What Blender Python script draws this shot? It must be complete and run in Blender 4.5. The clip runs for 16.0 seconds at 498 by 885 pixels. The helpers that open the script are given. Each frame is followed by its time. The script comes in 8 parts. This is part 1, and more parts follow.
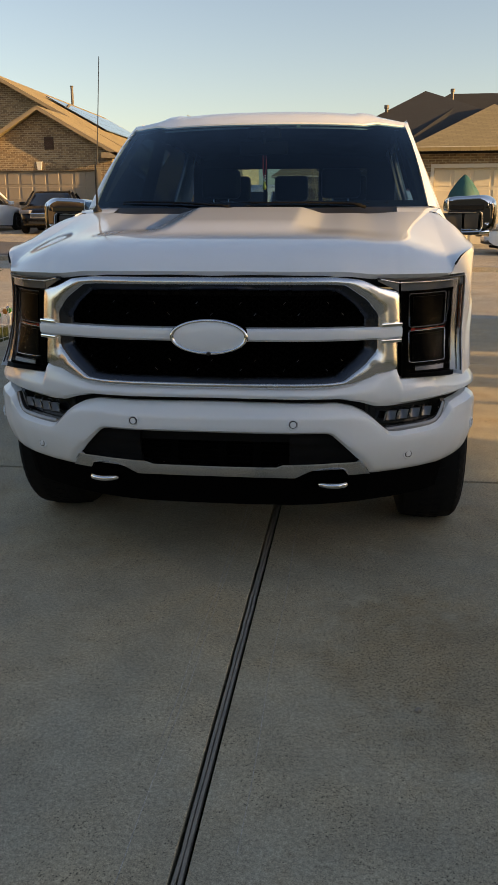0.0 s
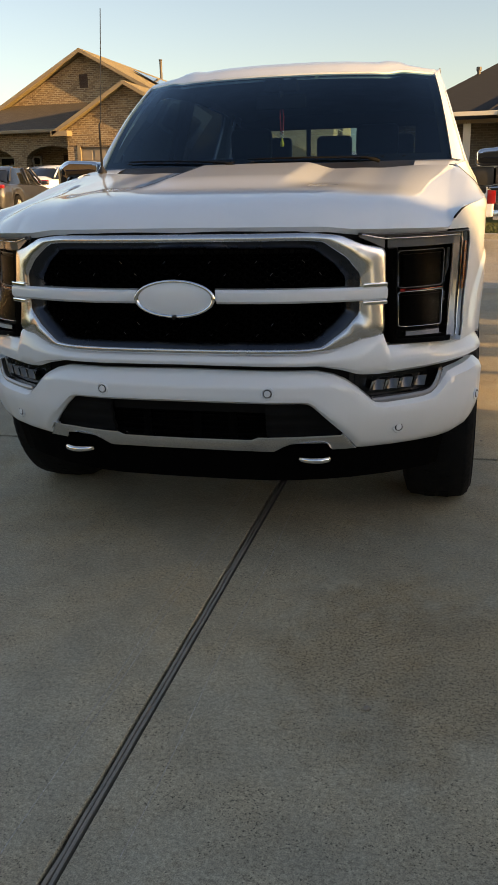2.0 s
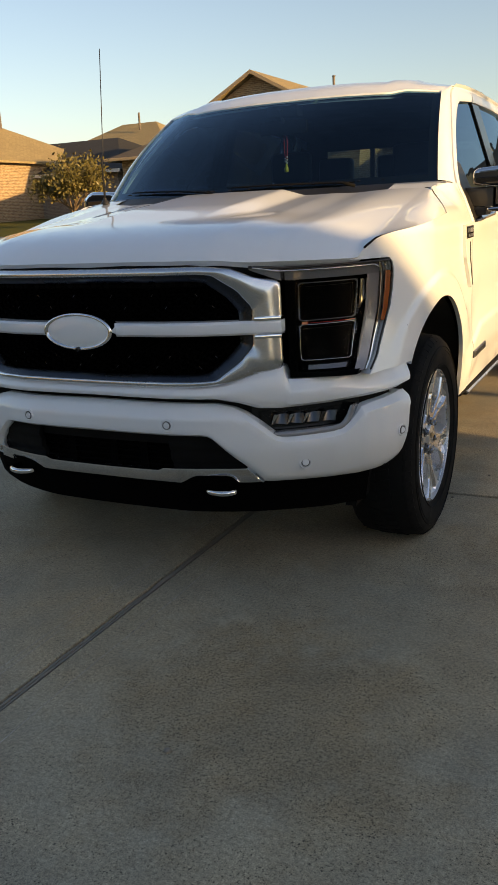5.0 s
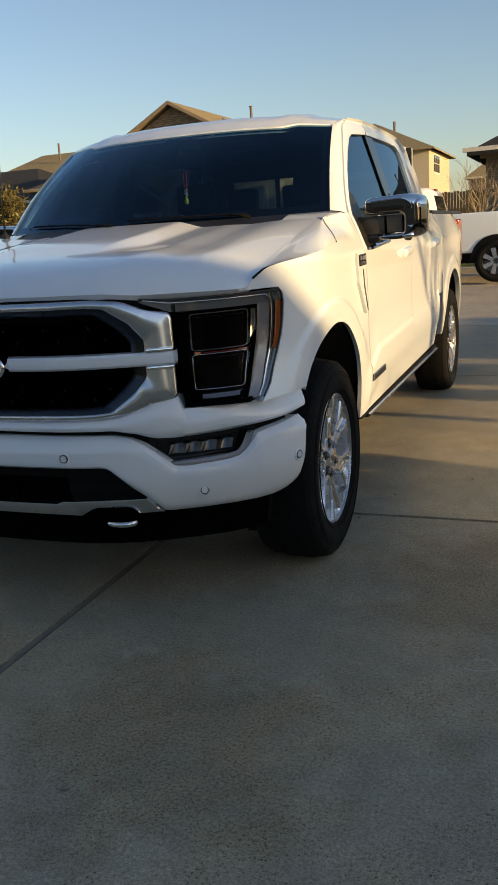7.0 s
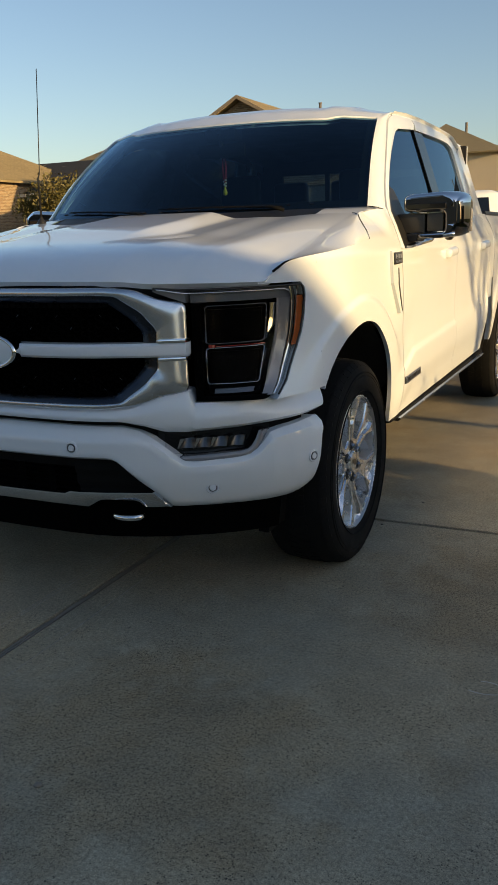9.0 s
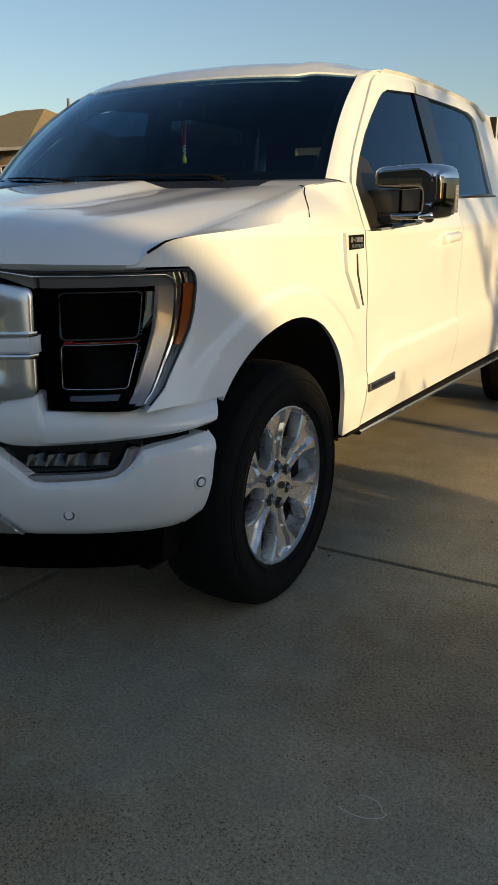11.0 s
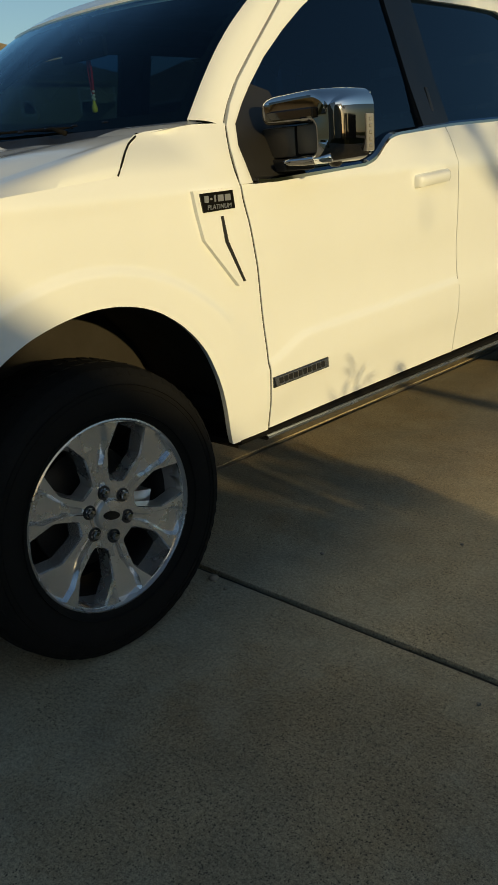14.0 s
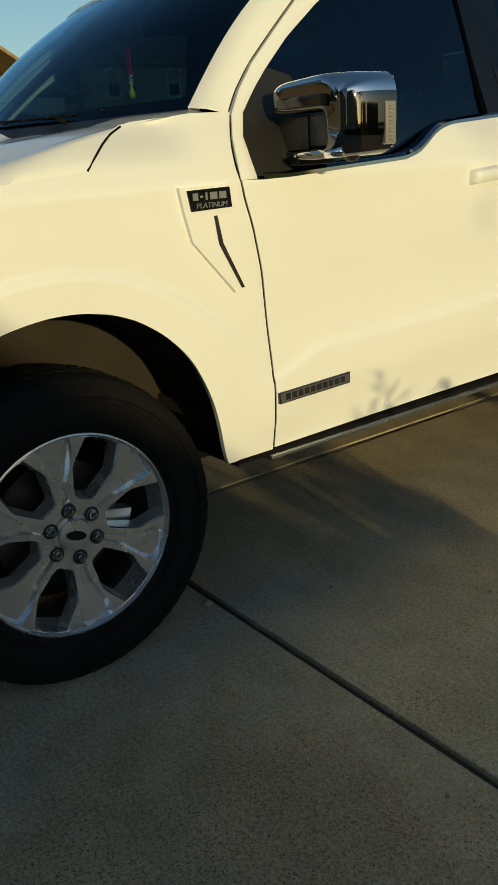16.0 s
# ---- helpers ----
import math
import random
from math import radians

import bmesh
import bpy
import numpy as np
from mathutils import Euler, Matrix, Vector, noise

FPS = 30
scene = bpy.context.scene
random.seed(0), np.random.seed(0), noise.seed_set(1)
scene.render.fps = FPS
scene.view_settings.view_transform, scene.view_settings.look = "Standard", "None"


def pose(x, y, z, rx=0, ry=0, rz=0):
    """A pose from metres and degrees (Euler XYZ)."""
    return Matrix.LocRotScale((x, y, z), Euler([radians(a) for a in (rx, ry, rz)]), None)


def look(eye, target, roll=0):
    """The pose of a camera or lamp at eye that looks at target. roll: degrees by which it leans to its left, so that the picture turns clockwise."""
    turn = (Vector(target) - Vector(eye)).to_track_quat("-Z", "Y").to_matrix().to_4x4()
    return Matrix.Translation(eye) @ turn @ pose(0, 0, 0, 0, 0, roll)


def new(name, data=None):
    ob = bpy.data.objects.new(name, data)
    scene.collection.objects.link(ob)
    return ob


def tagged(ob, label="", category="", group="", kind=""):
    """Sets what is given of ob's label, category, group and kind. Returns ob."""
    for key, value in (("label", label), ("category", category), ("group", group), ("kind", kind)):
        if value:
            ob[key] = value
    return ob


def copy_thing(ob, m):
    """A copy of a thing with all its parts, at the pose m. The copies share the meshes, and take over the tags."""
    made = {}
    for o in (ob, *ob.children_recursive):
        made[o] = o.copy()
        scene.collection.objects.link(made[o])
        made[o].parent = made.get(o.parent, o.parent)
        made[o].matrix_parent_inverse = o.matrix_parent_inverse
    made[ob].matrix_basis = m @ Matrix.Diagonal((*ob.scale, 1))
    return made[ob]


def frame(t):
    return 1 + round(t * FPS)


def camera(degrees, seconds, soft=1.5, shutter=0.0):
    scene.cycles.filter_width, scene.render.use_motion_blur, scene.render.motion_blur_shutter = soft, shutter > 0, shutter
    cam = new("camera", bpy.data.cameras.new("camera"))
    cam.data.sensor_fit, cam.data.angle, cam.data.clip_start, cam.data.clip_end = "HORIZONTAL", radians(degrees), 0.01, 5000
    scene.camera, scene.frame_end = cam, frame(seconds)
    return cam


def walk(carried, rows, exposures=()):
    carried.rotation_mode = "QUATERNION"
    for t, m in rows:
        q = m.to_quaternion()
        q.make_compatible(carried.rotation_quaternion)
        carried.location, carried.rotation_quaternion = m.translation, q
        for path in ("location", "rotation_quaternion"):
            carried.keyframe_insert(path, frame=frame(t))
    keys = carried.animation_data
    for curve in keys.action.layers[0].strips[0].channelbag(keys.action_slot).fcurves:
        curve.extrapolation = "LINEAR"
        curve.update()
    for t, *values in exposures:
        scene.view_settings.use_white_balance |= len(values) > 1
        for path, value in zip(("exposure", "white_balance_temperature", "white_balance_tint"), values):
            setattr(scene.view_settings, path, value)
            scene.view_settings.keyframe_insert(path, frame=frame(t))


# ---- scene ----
cam = camera(33.5, 16.0)
PATH = [
    (0, (0.5, -2.921, 1.367), (0.261, -1.006, 0.843), -0.2),
    (0.5, (0.564, -2.884, 1.356), (0.207, -0.987, 0.831), -1.1),
    (1, (0.723, -2.889, 1.349), (0.235, -1.023, 0.822), -2.0),
    (1.5, (0.827, -2.836, 1.327), (0.332, -0.979, 0.773), -1.9),
    (2, (0.88, -2.661, 1.292), (0.425, -0.801, 0.714), -1.3),
    (2.5, (0.96, -2.544, 1.28), (0.471, -0.695, 0.696), -1.5),
    (3, (1.197, -2.446, 1.282), (0.523, -0.654, 0.702), -1.6),
    (3.2, (1.258, -2.42, 1.276), (0.541, -0.646, 0.697), -1.7),
    (5.3, (1.815, -2.324, 1.33), (0.953, -0.596, 0.808), -2.8),
    (5.5, (1.84, -2.321, 1.331), (1.003, -0.575, 0.83), -3.0),
    (6, (1.873, -2.315, 1.333), (1.176, -0.505, 0.846), -2.9),
    (6.5, (1.88, -2.319, 1.338), (1.186, -0.507, 0.854), -3.3),
    (7, (1.888, -2.308, 1.336), (1.174, -0.504, 0.852), -3.8),
    (7.5, (1.905, -2.288, 1.34), (1.182, -0.488, 0.852), -3.9),
    (8, (1.931, -2.283, 1.335), (1.223, -0.476, 0.85), -3.7),
    (8.2, (1.929, -2.288, 1.334), (1.201, -0.49, 0.847), -3.5),
    (10.3, (2.208, -1.717, 1.276), (1.239, -0.034, 0.801), -0.5),
    (10.5, (2.236, -1.64, 1.277), (1.253, 0.031, 0.789), -0.8),
    (11, (2.247, -1.413, 1.29), (1.263, 0.247, 0.761), 0.1),
    (11.5, (2.303, -1.278, 1.269), (1.285, 0.344, 0.692), -0.9),
    (12, (2.455, -1.107, 1.29), (1.242, 0.356, 0.666), -0.6),
    (12.5, (2.522, -0.896, 1.267), (1.294, 0.55, 0.632), -1.0),
    (13, (2.507, -0.666, 1.292), (1.331, 0.819, 0.653), -1.5),
    (13.5, (2.58, -0.473, 1.279), (1.319, 0.942, 0.644), -3.2),
    (14, (2.726, -0.275, 1.296), (1.399, 1.077, 0.656), -4.3),
    (14.5, (2.713, -0.164, 1.292), (1.341, 1.142, 0.649), -4.1),
    (15, (2.703, -0.015, 1.301), (1.279, 1.227, 0.648), -3.2),
    (15.5, (2.784, 0.144, 1.306), (1.296, 1.304, 0.641), -3.4),
    (16, (2.812, 0.186, 1.3), (1.281, 1.293, 0.643), -3.8),
]
EXPOSURES = [(0, 1.58, 8300, 23), (1.5, 1.68, 8450, 23), (3, 1.84, 8700, 23), (5.5, 1.36, 7500, 20), (7, 1.14, 6800, 17), (8.2, 1.10, 6800, 16), (10.5, 0.98, 6750, 14), (12.5, 0.62, 6700, 10), (13.5, 0.36, 6600, 5), (16, 0.32, 6300, 0)]
walk(cam, [(t, look(eye, target, roll)) for t, eye, target, roll in PATH], EXPOSURES)

# ---- light ----
SUN_TO = Vector((0.965, -0.188, 0.176)).normalized()
world = bpy.data.worlds.new("sky")
scene.world = world
world.use_nodes = True
wn = world.node_tree.nodes
sky = wn.new("ShaderNodeTexSky")
sky.sky_type = "NISHITA"
sky.sun_disc = False
sky.sun_elevation = math.asin(SUN_TO.z)
sky.sun_rotation = math.atan2(SUN_TO.x, SUN_TO.y)
sky.air_density, sky.dust_density, sky.ozone_density = 1.0, 0.8, 2.0
wn["Background"].inputs[1].default_value = 0.085
world.node_tree.links.new(sky.outputs[0], wn["Background"].inputs[0])
sun_data = bpy.data.lights.new("sun", "SUN")
sun_data.energy, sun_data.angle, sun_data.color = 2.85, radians(0.75), (1.0, 0.715, 0.315)
sun = new("sun", sun_data)
sun.matrix_world = look(SUN_TO * 60, (0, 0, 0))

# ---- materials ----
MATS = {}


def tree_of(name):
    m = bpy.data.materials.new(name)
    m.use_nodes = True
    nt = m.node_tree
    return m, nt, nt.nodes["Principled BSDF"]


def put(nt, sock, value):
    if isinstance(value, bpy.types.NodeSocket):
        nt.links.new(value, sock)
    elif isinstance(value, (tuple, list)) and len(value) == 3:
        sock.default_value = (*value, 1)
    else:
        sock.default_value = value


def coords(nt, scale=(1, 1, 1), kind="Object"):
    tc, mp = nt.nodes.new("ShaderNodeTexCoord"), nt.nodes.new("ShaderNodeMapping")
    mp.inputs["Scale"].default_value = scale
    nt.links.new(tc.outputs[kind], mp.inputs[0])
    return mp.outputs[0]


def noise_of(nt, vec, scale, detail=6.0, rough=0.6):
    n = nt.nodes.new("ShaderNodeTexNoise")
    nt.links.new(vec, n.inputs["Vector"])
    n.inputs["Scale"].default_value, n.inputs["Detail"].default_value, n.inputs["Roughness"].default_value = scale, detail, rough
    return n.outputs["Fac"]


def ramp(nt, fac, stops):
    r = nt.nodes.new("ShaderNodeValToRGB")
    e = r.color_ramp.elements
    while len(e) < len(stops):
        e.new(0.5)
    for k, (p, c) in zip(e, stops):
        k.position, k.color = p, (*c, 1) if len(c) == 3 else c
    nt.links.new(fac, r.inputs[0])
    return r.outputs[0]


def mix(nt, fac, a, b, mode="MIX"):
    n = nt.nodes.new("ShaderNodeMix")
    n.data_type, n.blend_type = "RGBA", mode
    put(nt, n.inputs[0], fac), put(nt, n.inputs[6], a), put(nt, n.inputs[7], b)
    return n.outputs[2]


def bump(nt, bsdf, height, strength=0.3, distance=0.01):
    b = nt.nodes.new("ShaderNodeBump")
    b.inputs["Strength"].default_value, b.inputs["Distance"].default_value = strength, distance
    nt.links.new(height, b.inputs["Height"])
    nt.links.new(b.outputs[0], bsdf.inputs["Normal"])


def plain(name, color, rough=0.5, metal=0.0, coat=0.0, var=0.12, scale=6.0, grain=0.0, spec=0.5):
    """A surface of one colour with a little wear at two scales."""
    if name in MATS:
        return MATS[name]
    m, nt, b = tree_of(name)
    v = coords(nt)
    big, fine = noise_of(nt, v, scale), noise_of(nt, v, scale * 14, 3.0)
    dark = tuple(c * (1 - var) for c in color)
    c = mix(nt, big, dark, color)
    c = mix(nt, 0.25 * min(1, var * 6), c, mix(nt, fine, dark, color))
    put(nt, b.inputs["Base Color"], c)
    b.inputs["Metallic"].default_value = metal
    b.inputs["Specular IOR Level"].default_value = spec
    b.inputs["Coat Weight"].default_value = coat
    b.inputs["Coat Roughness"].default_value = 0.03
    put(nt, b.inputs["Roughness"], ramp(nt, big, [(0.3, (rough * 0.85,) * 3), (0.7, (min(1, rough * 1.15),) * 3)]))
    if grain:
        bump(nt, b, fine, grain, 0.002)
    MATS[name] = m
    return m


def glass_pane(name, tint, gloss=1.0, sheen=(1, 1, 1)):
    """A thin tinted pane: light passes with the tint, and the surface mirrors by its angle."""
    m, nt, b = tree_of(name)
    tr, gl, mx, lw = (nt.nodes.new("ShaderNode" + k) for k in ("BsdfTransparent", "BsdfGlossy", "MixShader", "LayerWeight"))
    tr.inputs[0].default_value = (*tint, 1)
    gl.inputs["Roughness"].default_value = 0.01
    gl.inputs["Color"].default_value = (*sheen, 1)
    lw.inputs[0].default_value = 0.5
    pw, ma = nt.nodes.new("ShaderNodeMath"), nt.nodes.new("ShaderNodeMath")
    pw.operation, ma.operation, ma.use_clamp = "POWER", "MULTIPLY_ADD", True
    pw.inputs[1].default_value = 5.0
    ma.inputs[1].default_value, ma.inputs[2].default_value = 0.95 * min(gloss, 1), 0.045 * gloss
    nt.links.new(lw.outputs["Facing"], pw.inputs[0])
    nt.links.new(pw.outputs[0], ma.inputs[0])
    nt.links.new(ma.outputs[0], mx.inputs[0])
    nt.links.new(tr.outputs[0], mx.inputs[1])
    nt.links.new(gl.outputs[0], mx.inputs[2])
    nt.links.new(mx.outputs[0], nt.nodes["Material Output"].inputs[0])
    nt.nodes.remove(b)
    return m


def paint_mat(name, color, flake=0.05):
    """Clear-coated car paint with a faint pearl and a film of dust."""
    m, nt, b = tree_of(name)
    v = coords(nt)
    dust = noise_of(nt, v, 2.2, 5.0)
    fine = noise_of(nt, v, 420, 2.0)
    c = mix(nt, dust, color, tuple(k * 0.93 for k in color))
    put(nt, b.inputs["Base Color"], mix(nt, flake, c, mix(nt, fine, tuple(k * 0.8 for k in color), (0.95, 0.95, 0.95))))
    b.inputs["Roughness"].default_value = 0.42
    b.inputs["Specular IOR Level"].default_value = 0.3
    b.inputs["Coat Weight"].default_value = 1.0
    b.inputs["Coat IOR"].default_value = 1.6
    put(nt, b.inputs["Coat Roughness"], ramp(nt, dust, [(0.3, (0.008,) * 3), (0.8, (0.03,) * 3)]))
    return m


PAINT = paint_mat("white_paint", (0.80, 0.85, 0.89))
PAINT_GREY = paint_mat("grey_paint", (0.024, 0.024, 0.028), 0.02)
CHROME = plain("chrome", (0.86, 0.87, 0.88), 0.05, 1.0, var=0.03)
SATIN = plain("satin_aluminium", (0.72, 0.73, 0.75), 0.25, 1.0, var=0.06, scale=3)
BEZEL = plain("dark_slate_bezel", (0.055, 0.062, 0.075), 0.28, 1.0, var=0.08)
SATIN_DARK = plain("dark_satin_metal", (0.13, 0.137, 0.15), 0.30, 1.0, var=0.08)
ALLOY = plain("machined_alloy", (0.78, 0.78, 0.79), 0.16, 0.9, var=0.06, scale=9)
# near black: the shade behind the spokes is put into the metal's colour
WHEEL_SHADE = plain("shaded_wheel_inside", (0.022, 0.022, 0.024), 0.45, 0.3, var=0.2)
DARK_CHROME = plain("smoked_chrome", (0.46, 0.47, 0.49), 0.06, 1.0, var=0.05)
ALLOY_DARK = plain("painted_alloy_face", (0.84, 0.83, 0.82), 0.27, 0.85, coat=0.5, var=0.12)
RIM_LIP = plain("dull_alloy_lip", (0.52, 0.52, 0.53), 0.28, 0.8, var=0.1)
BLACK = plain("black_plastic", (0.014, 0.014, 0.015), 0.45, grain=0.15, var=0.3)
BLACK_MATT = plain("matt_black_plastic", (0.005, 0.005, 0.005), 0.8, var=0.3, spec=0.15)
GRILLE_BLACK = plain("dull_black_grille", (0.002, 0.002, 0.002), 0.9, var=0.2, spec=0.02)
BLACK_GLOSS = plain("gloss_black_plastic", (0.006, 0.006, 0.007), 0.08, var=0.1)
PAINT_BLACK = plain("black_paint", (0.006, 0.006, 0.007), 0.15, var=0.1, spec=0.3)
MIRROR_ARM = plain("textured_dark_plastic", (0.042, 0.040, 0.037), 0.40, grain=0.3)
RUBBER = plain("tyre_rubber", (0.010, 0.010, 0.010), 0.85, grain=0.3, var=0.35, scale=9, spec=0.15)
LINER = plain("wheel_well_liner", (0.020, 0.017, 0.013), 0.9, grain=0.4, var=0.4)
TRIM_CLOTH = plain("dark_cabin_trim", (0.02, 0.02, 0.021), 0.8, grain=0.2, spec=0.2)
LEATHER = plain("black_leather", (0.009, 0.009, 0.010), 0.5, grain=0.3)
# sheen tints the mirrored light: the sky's blue is put into the panes
GLASS_W = glass_pane("windshield_glass", (0.27, 0.41, 0.50), 1.35, (0.55, 0.80, 1.0))
GLASS_B = glass_pane("back_window_glass", (0.42, 0.52, 0.56), 1.0)
GLASS_S = glass_pane("tinted_side_glass", (0.025, 0.06, 0.12), 1.7, (0.55, 0.78, 1.0))
GLASS_R = glass_pane("privacy_glass", (0.03, 0.05, 0.08), 2.0, (0.55, 0.78, 1.0))
LENS = glass_pane("clear_lamp_lens", (0.88, 0.88, 0.88), 0.04)
CHROME_DIMMED = plain("dimmed_chrome", (0.13, 0.13, 0.14), 0.04, 1.0, var=0.05)
PROJECTOR = plain("projector_glass", (0.001, 0.001, 0.001), 0.30, var=0.0, spec=0.02)
AMBER = plain("amber_reflector", (0.42, 0.085, 0.012), 0.18, coat=1.0, var=0.3, scale=40)
REDLENS = plain("red_lamp_lens", (0.42, 0.012, 0.012), 0.15, coat=1.0, var=0.25, scale=30)
GREYLAMP = plain("grey_light_guide", (0.27, 0.265, 0.275), 0.18, 0.3, coat=1.0, var=0.1)
GREYLAMP_PALE = plain("pale_wheel_cover", (0.6, 0.58, 0.55), 0.4, 0.2)
AMBER_PALE = plain("clear_marker_reflector", (0.72, 0.70, 0.62), 0.2, 0.8)
SMOKED_BAR = plain("smoked_light_bar", (0.15, 0.15, 0.155), 0.10, coat=1.0, var=0.15)
LETTER = plain("pale_lettering", (0.24, 0.26, 0.30), 0.3, 0.3)
YELLOW = plain("yellow_plastic", (0.75, 0.62, 0.05), 0.4)
REDCORD = plain("red_cord", (0.45, 0.012, 0.03), 0.7)


def concrete_mat(name, color, scale=1.0, stain=1.0, broom=0.0, worn=()):
    """Worn concrete: broad stains, mottling, sandy speckle, dark pits and pale scuffs, each multiplied on the colour."""
    m, nt, b = tree_of(name)
    v = coords(nt)

    def grey(fac, lo, hi, a, z):
        return ramp(nt, fac, [(lo, (a,) * 3), (hi, (z,) * 3)])
    big = noise_of(nt, v, 0.55 * scale, 8.0, 0.62)
    mid = noise_of(nt, v, 3.6 * scale, 9.0, 0.72)
    fine = noise_of(nt, v, 95 * scale, 4.0, 0.8)
    sand = noise_of(nt, v, 260 * scale, 2.0, 0.7)
    c = mix(nt, 1.0, color, grey(big, 0.34, 0.66, 1 - 0.18 * stain, 1.08), "MULTIPLY")
    c = mix(nt, 1.0, c, grey(mid, 0.38, 0.62, 1 - 0.16 * stain, 1.10), "MULTIPLY")
    c = mix(nt, 1.0, c, grey(fine, 0.36, 0.64, 0.66, 1.26), "MULTIPLY")
    c = mix(nt, 1.0, c, grey(sand, 0.36, 0.62, 0.74, 1.18), "MULTIPLY")
    # rusty and pale patches
    rust = grey(noise_of(nt, v, 1.7 * scale, 7.0, 0.7), 0.54, 0.70, 0.0, 0.55)
    c = mix(nt, rust, c, mix(nt, 1.0, c, (0.86, 0.72, 0.56), "MULTIPLY"))
    pale = grey(noise_of(nt, v, 2.6 * scale, 8.0, 0.75), 0.60, 0.70, 0.0, 0.35)
    c = mix(nt, pale, c, tuple(min(0.8, k * 1.35 + 0.03) for k in color))
    # dark pits where the sand shows
    vor = nt.nodes.new("ShaderNodeTexVoronoi")
    nt.links.new(v, vor.inputs["Vector"])
    vor.inputs["Scale"].default_value = 95 * scale
    pits = grey(vor.outputs["Distance"], 0.12, 0.26, 0.15, 1.0)
    specks = grey(noise_of(nt, v, 120 * scale, 3.0, 0.65), 0.35, 0.43, 0.22, 1.0)
    pits = mix(nt, 1.0, pits, specks, "MULTIPLY")
    where = grey(noise_of(nt, v, 2.2 * scale, 9.0, 0.95), 0.47, 0.56, 0.0, 1.0)
    # brown patches where the top skin has worn off and the dark grit shows
    for x, y, r in worn:
        far, wob, lean = (nt.nodes.new("ShaderNode" + k) for k in ("VectorMath", "Math", "Math"))
        far.operation, wob.operation, lean.operation = "DISTANCE", "MULTIPLY_ADD", "MULTIPLY_ADD"
        nt.links.new(v, far.inputs[0])
        far.inputs[1].default_value = (x, y, 0)
        nt.links.new(noise_of(nt, v, 3.2, 9.0, 0.7), wob.inputs[0])
        wob.inputs[1].default_value, wob.inputs[2].default_value = 2.4, -1.2
        nt.links.new(far.outputs["Value"], lean.inputs[0])
        lean.inputs[1].default_value = 1 / r
        nt.links.new(wob.outputs[0], lean.inputs[2])
        patch_of = grey(lean.outputs[0], 0.55, 1.05, 1.0, 0.0)
        c = mix(nt, patch_of, c, mix(nt, 1.0, c, (0.90, 0.83, 0.75), "MULTIPLY"))
        where = mix(nt, 0.8, where, patch_of, "LIGHTEN")
    tone = ramp(nt, noise_of(nt, v, 1.1 * scale, 6.0, 0.65), [(0.36, (0.90, 1.0, 1.12)), (0.64, (1.10, 0.99, 0.86))])
    c = mix(nt, 0.6, c, mix(nt, 1.0, c, tone, "MULTIPLY"))
    c = mix(nt, where, c, mix(nt, 1.0, c, pits, "MULTIPLY"))
    if broom:
        lines = noise_of(nt, coords(nt, (150, 2.0, 1)), 1.0, 2.0, 0.5)
        c = mix(nt, broom, c, mix(nt, 1.0, c, grey(lines, 0.35, 0.65, 0.8, 1.15), "MULTIPLY"))
    info = nt.nodes.new("ShaderNodeObjectInfo")
    c = mix(nt, 1.0, c, ramp(nt, info.outputs["Random"], [(0.0, (0.93, 0.93, 0.92)), (1.0, (1.05, 1.04, 1.02))]), "MULTIPLY")
    put(nt, b.inputs["Base Color"], c)
    put(nt, b.inputs["Roughness"], grey(mid, 0.3, 0.8, 0.66, 0.92))
    b.inputs["Specular IOR Level"].default_value = 0.35
    h = mix(nt, 0.5, fine, pits)
    bump(nt, b, h, 0.35, 0.004)
    return m


CONCRETE = concrete_mat("driveway_concrete", (0.395, 0.345, 0.248), broom=0.06, worn=((0.85, -0.55, 0.55), (1.75, 0.75, 0.6), (2.2, -0.6, 0.5), (-0.9, -1.6, 0.4)))
STREET = concrete_mat("street_concrete", (0.46, 0.41, 0.33), 0.6)
STREET_SHADED = concrete_mat("shade_grey_street", (0.17, 0.165, 0.165), 0.7)
KERBSTONE = concrete_mat("kerb_concrete", (0.44, 0.41, 0.36), 0.8)
JOINT = plain("weathered_joint_strip", (0.31, 0.275, 0.225), 0.9, grain=0.6, var=0.5, scale=14)
JOINT_GREY = plain("dark_grey_joint_strip", (0.038, 0.034, 0.028), 0.95, grain=0.6, var=0.5, scale=14)
JOINT_DARK = plain("dark_joint_filler", (0.018, 0.016, 0.014), 0.95, grain=0.5, var=0.4, scale=20)


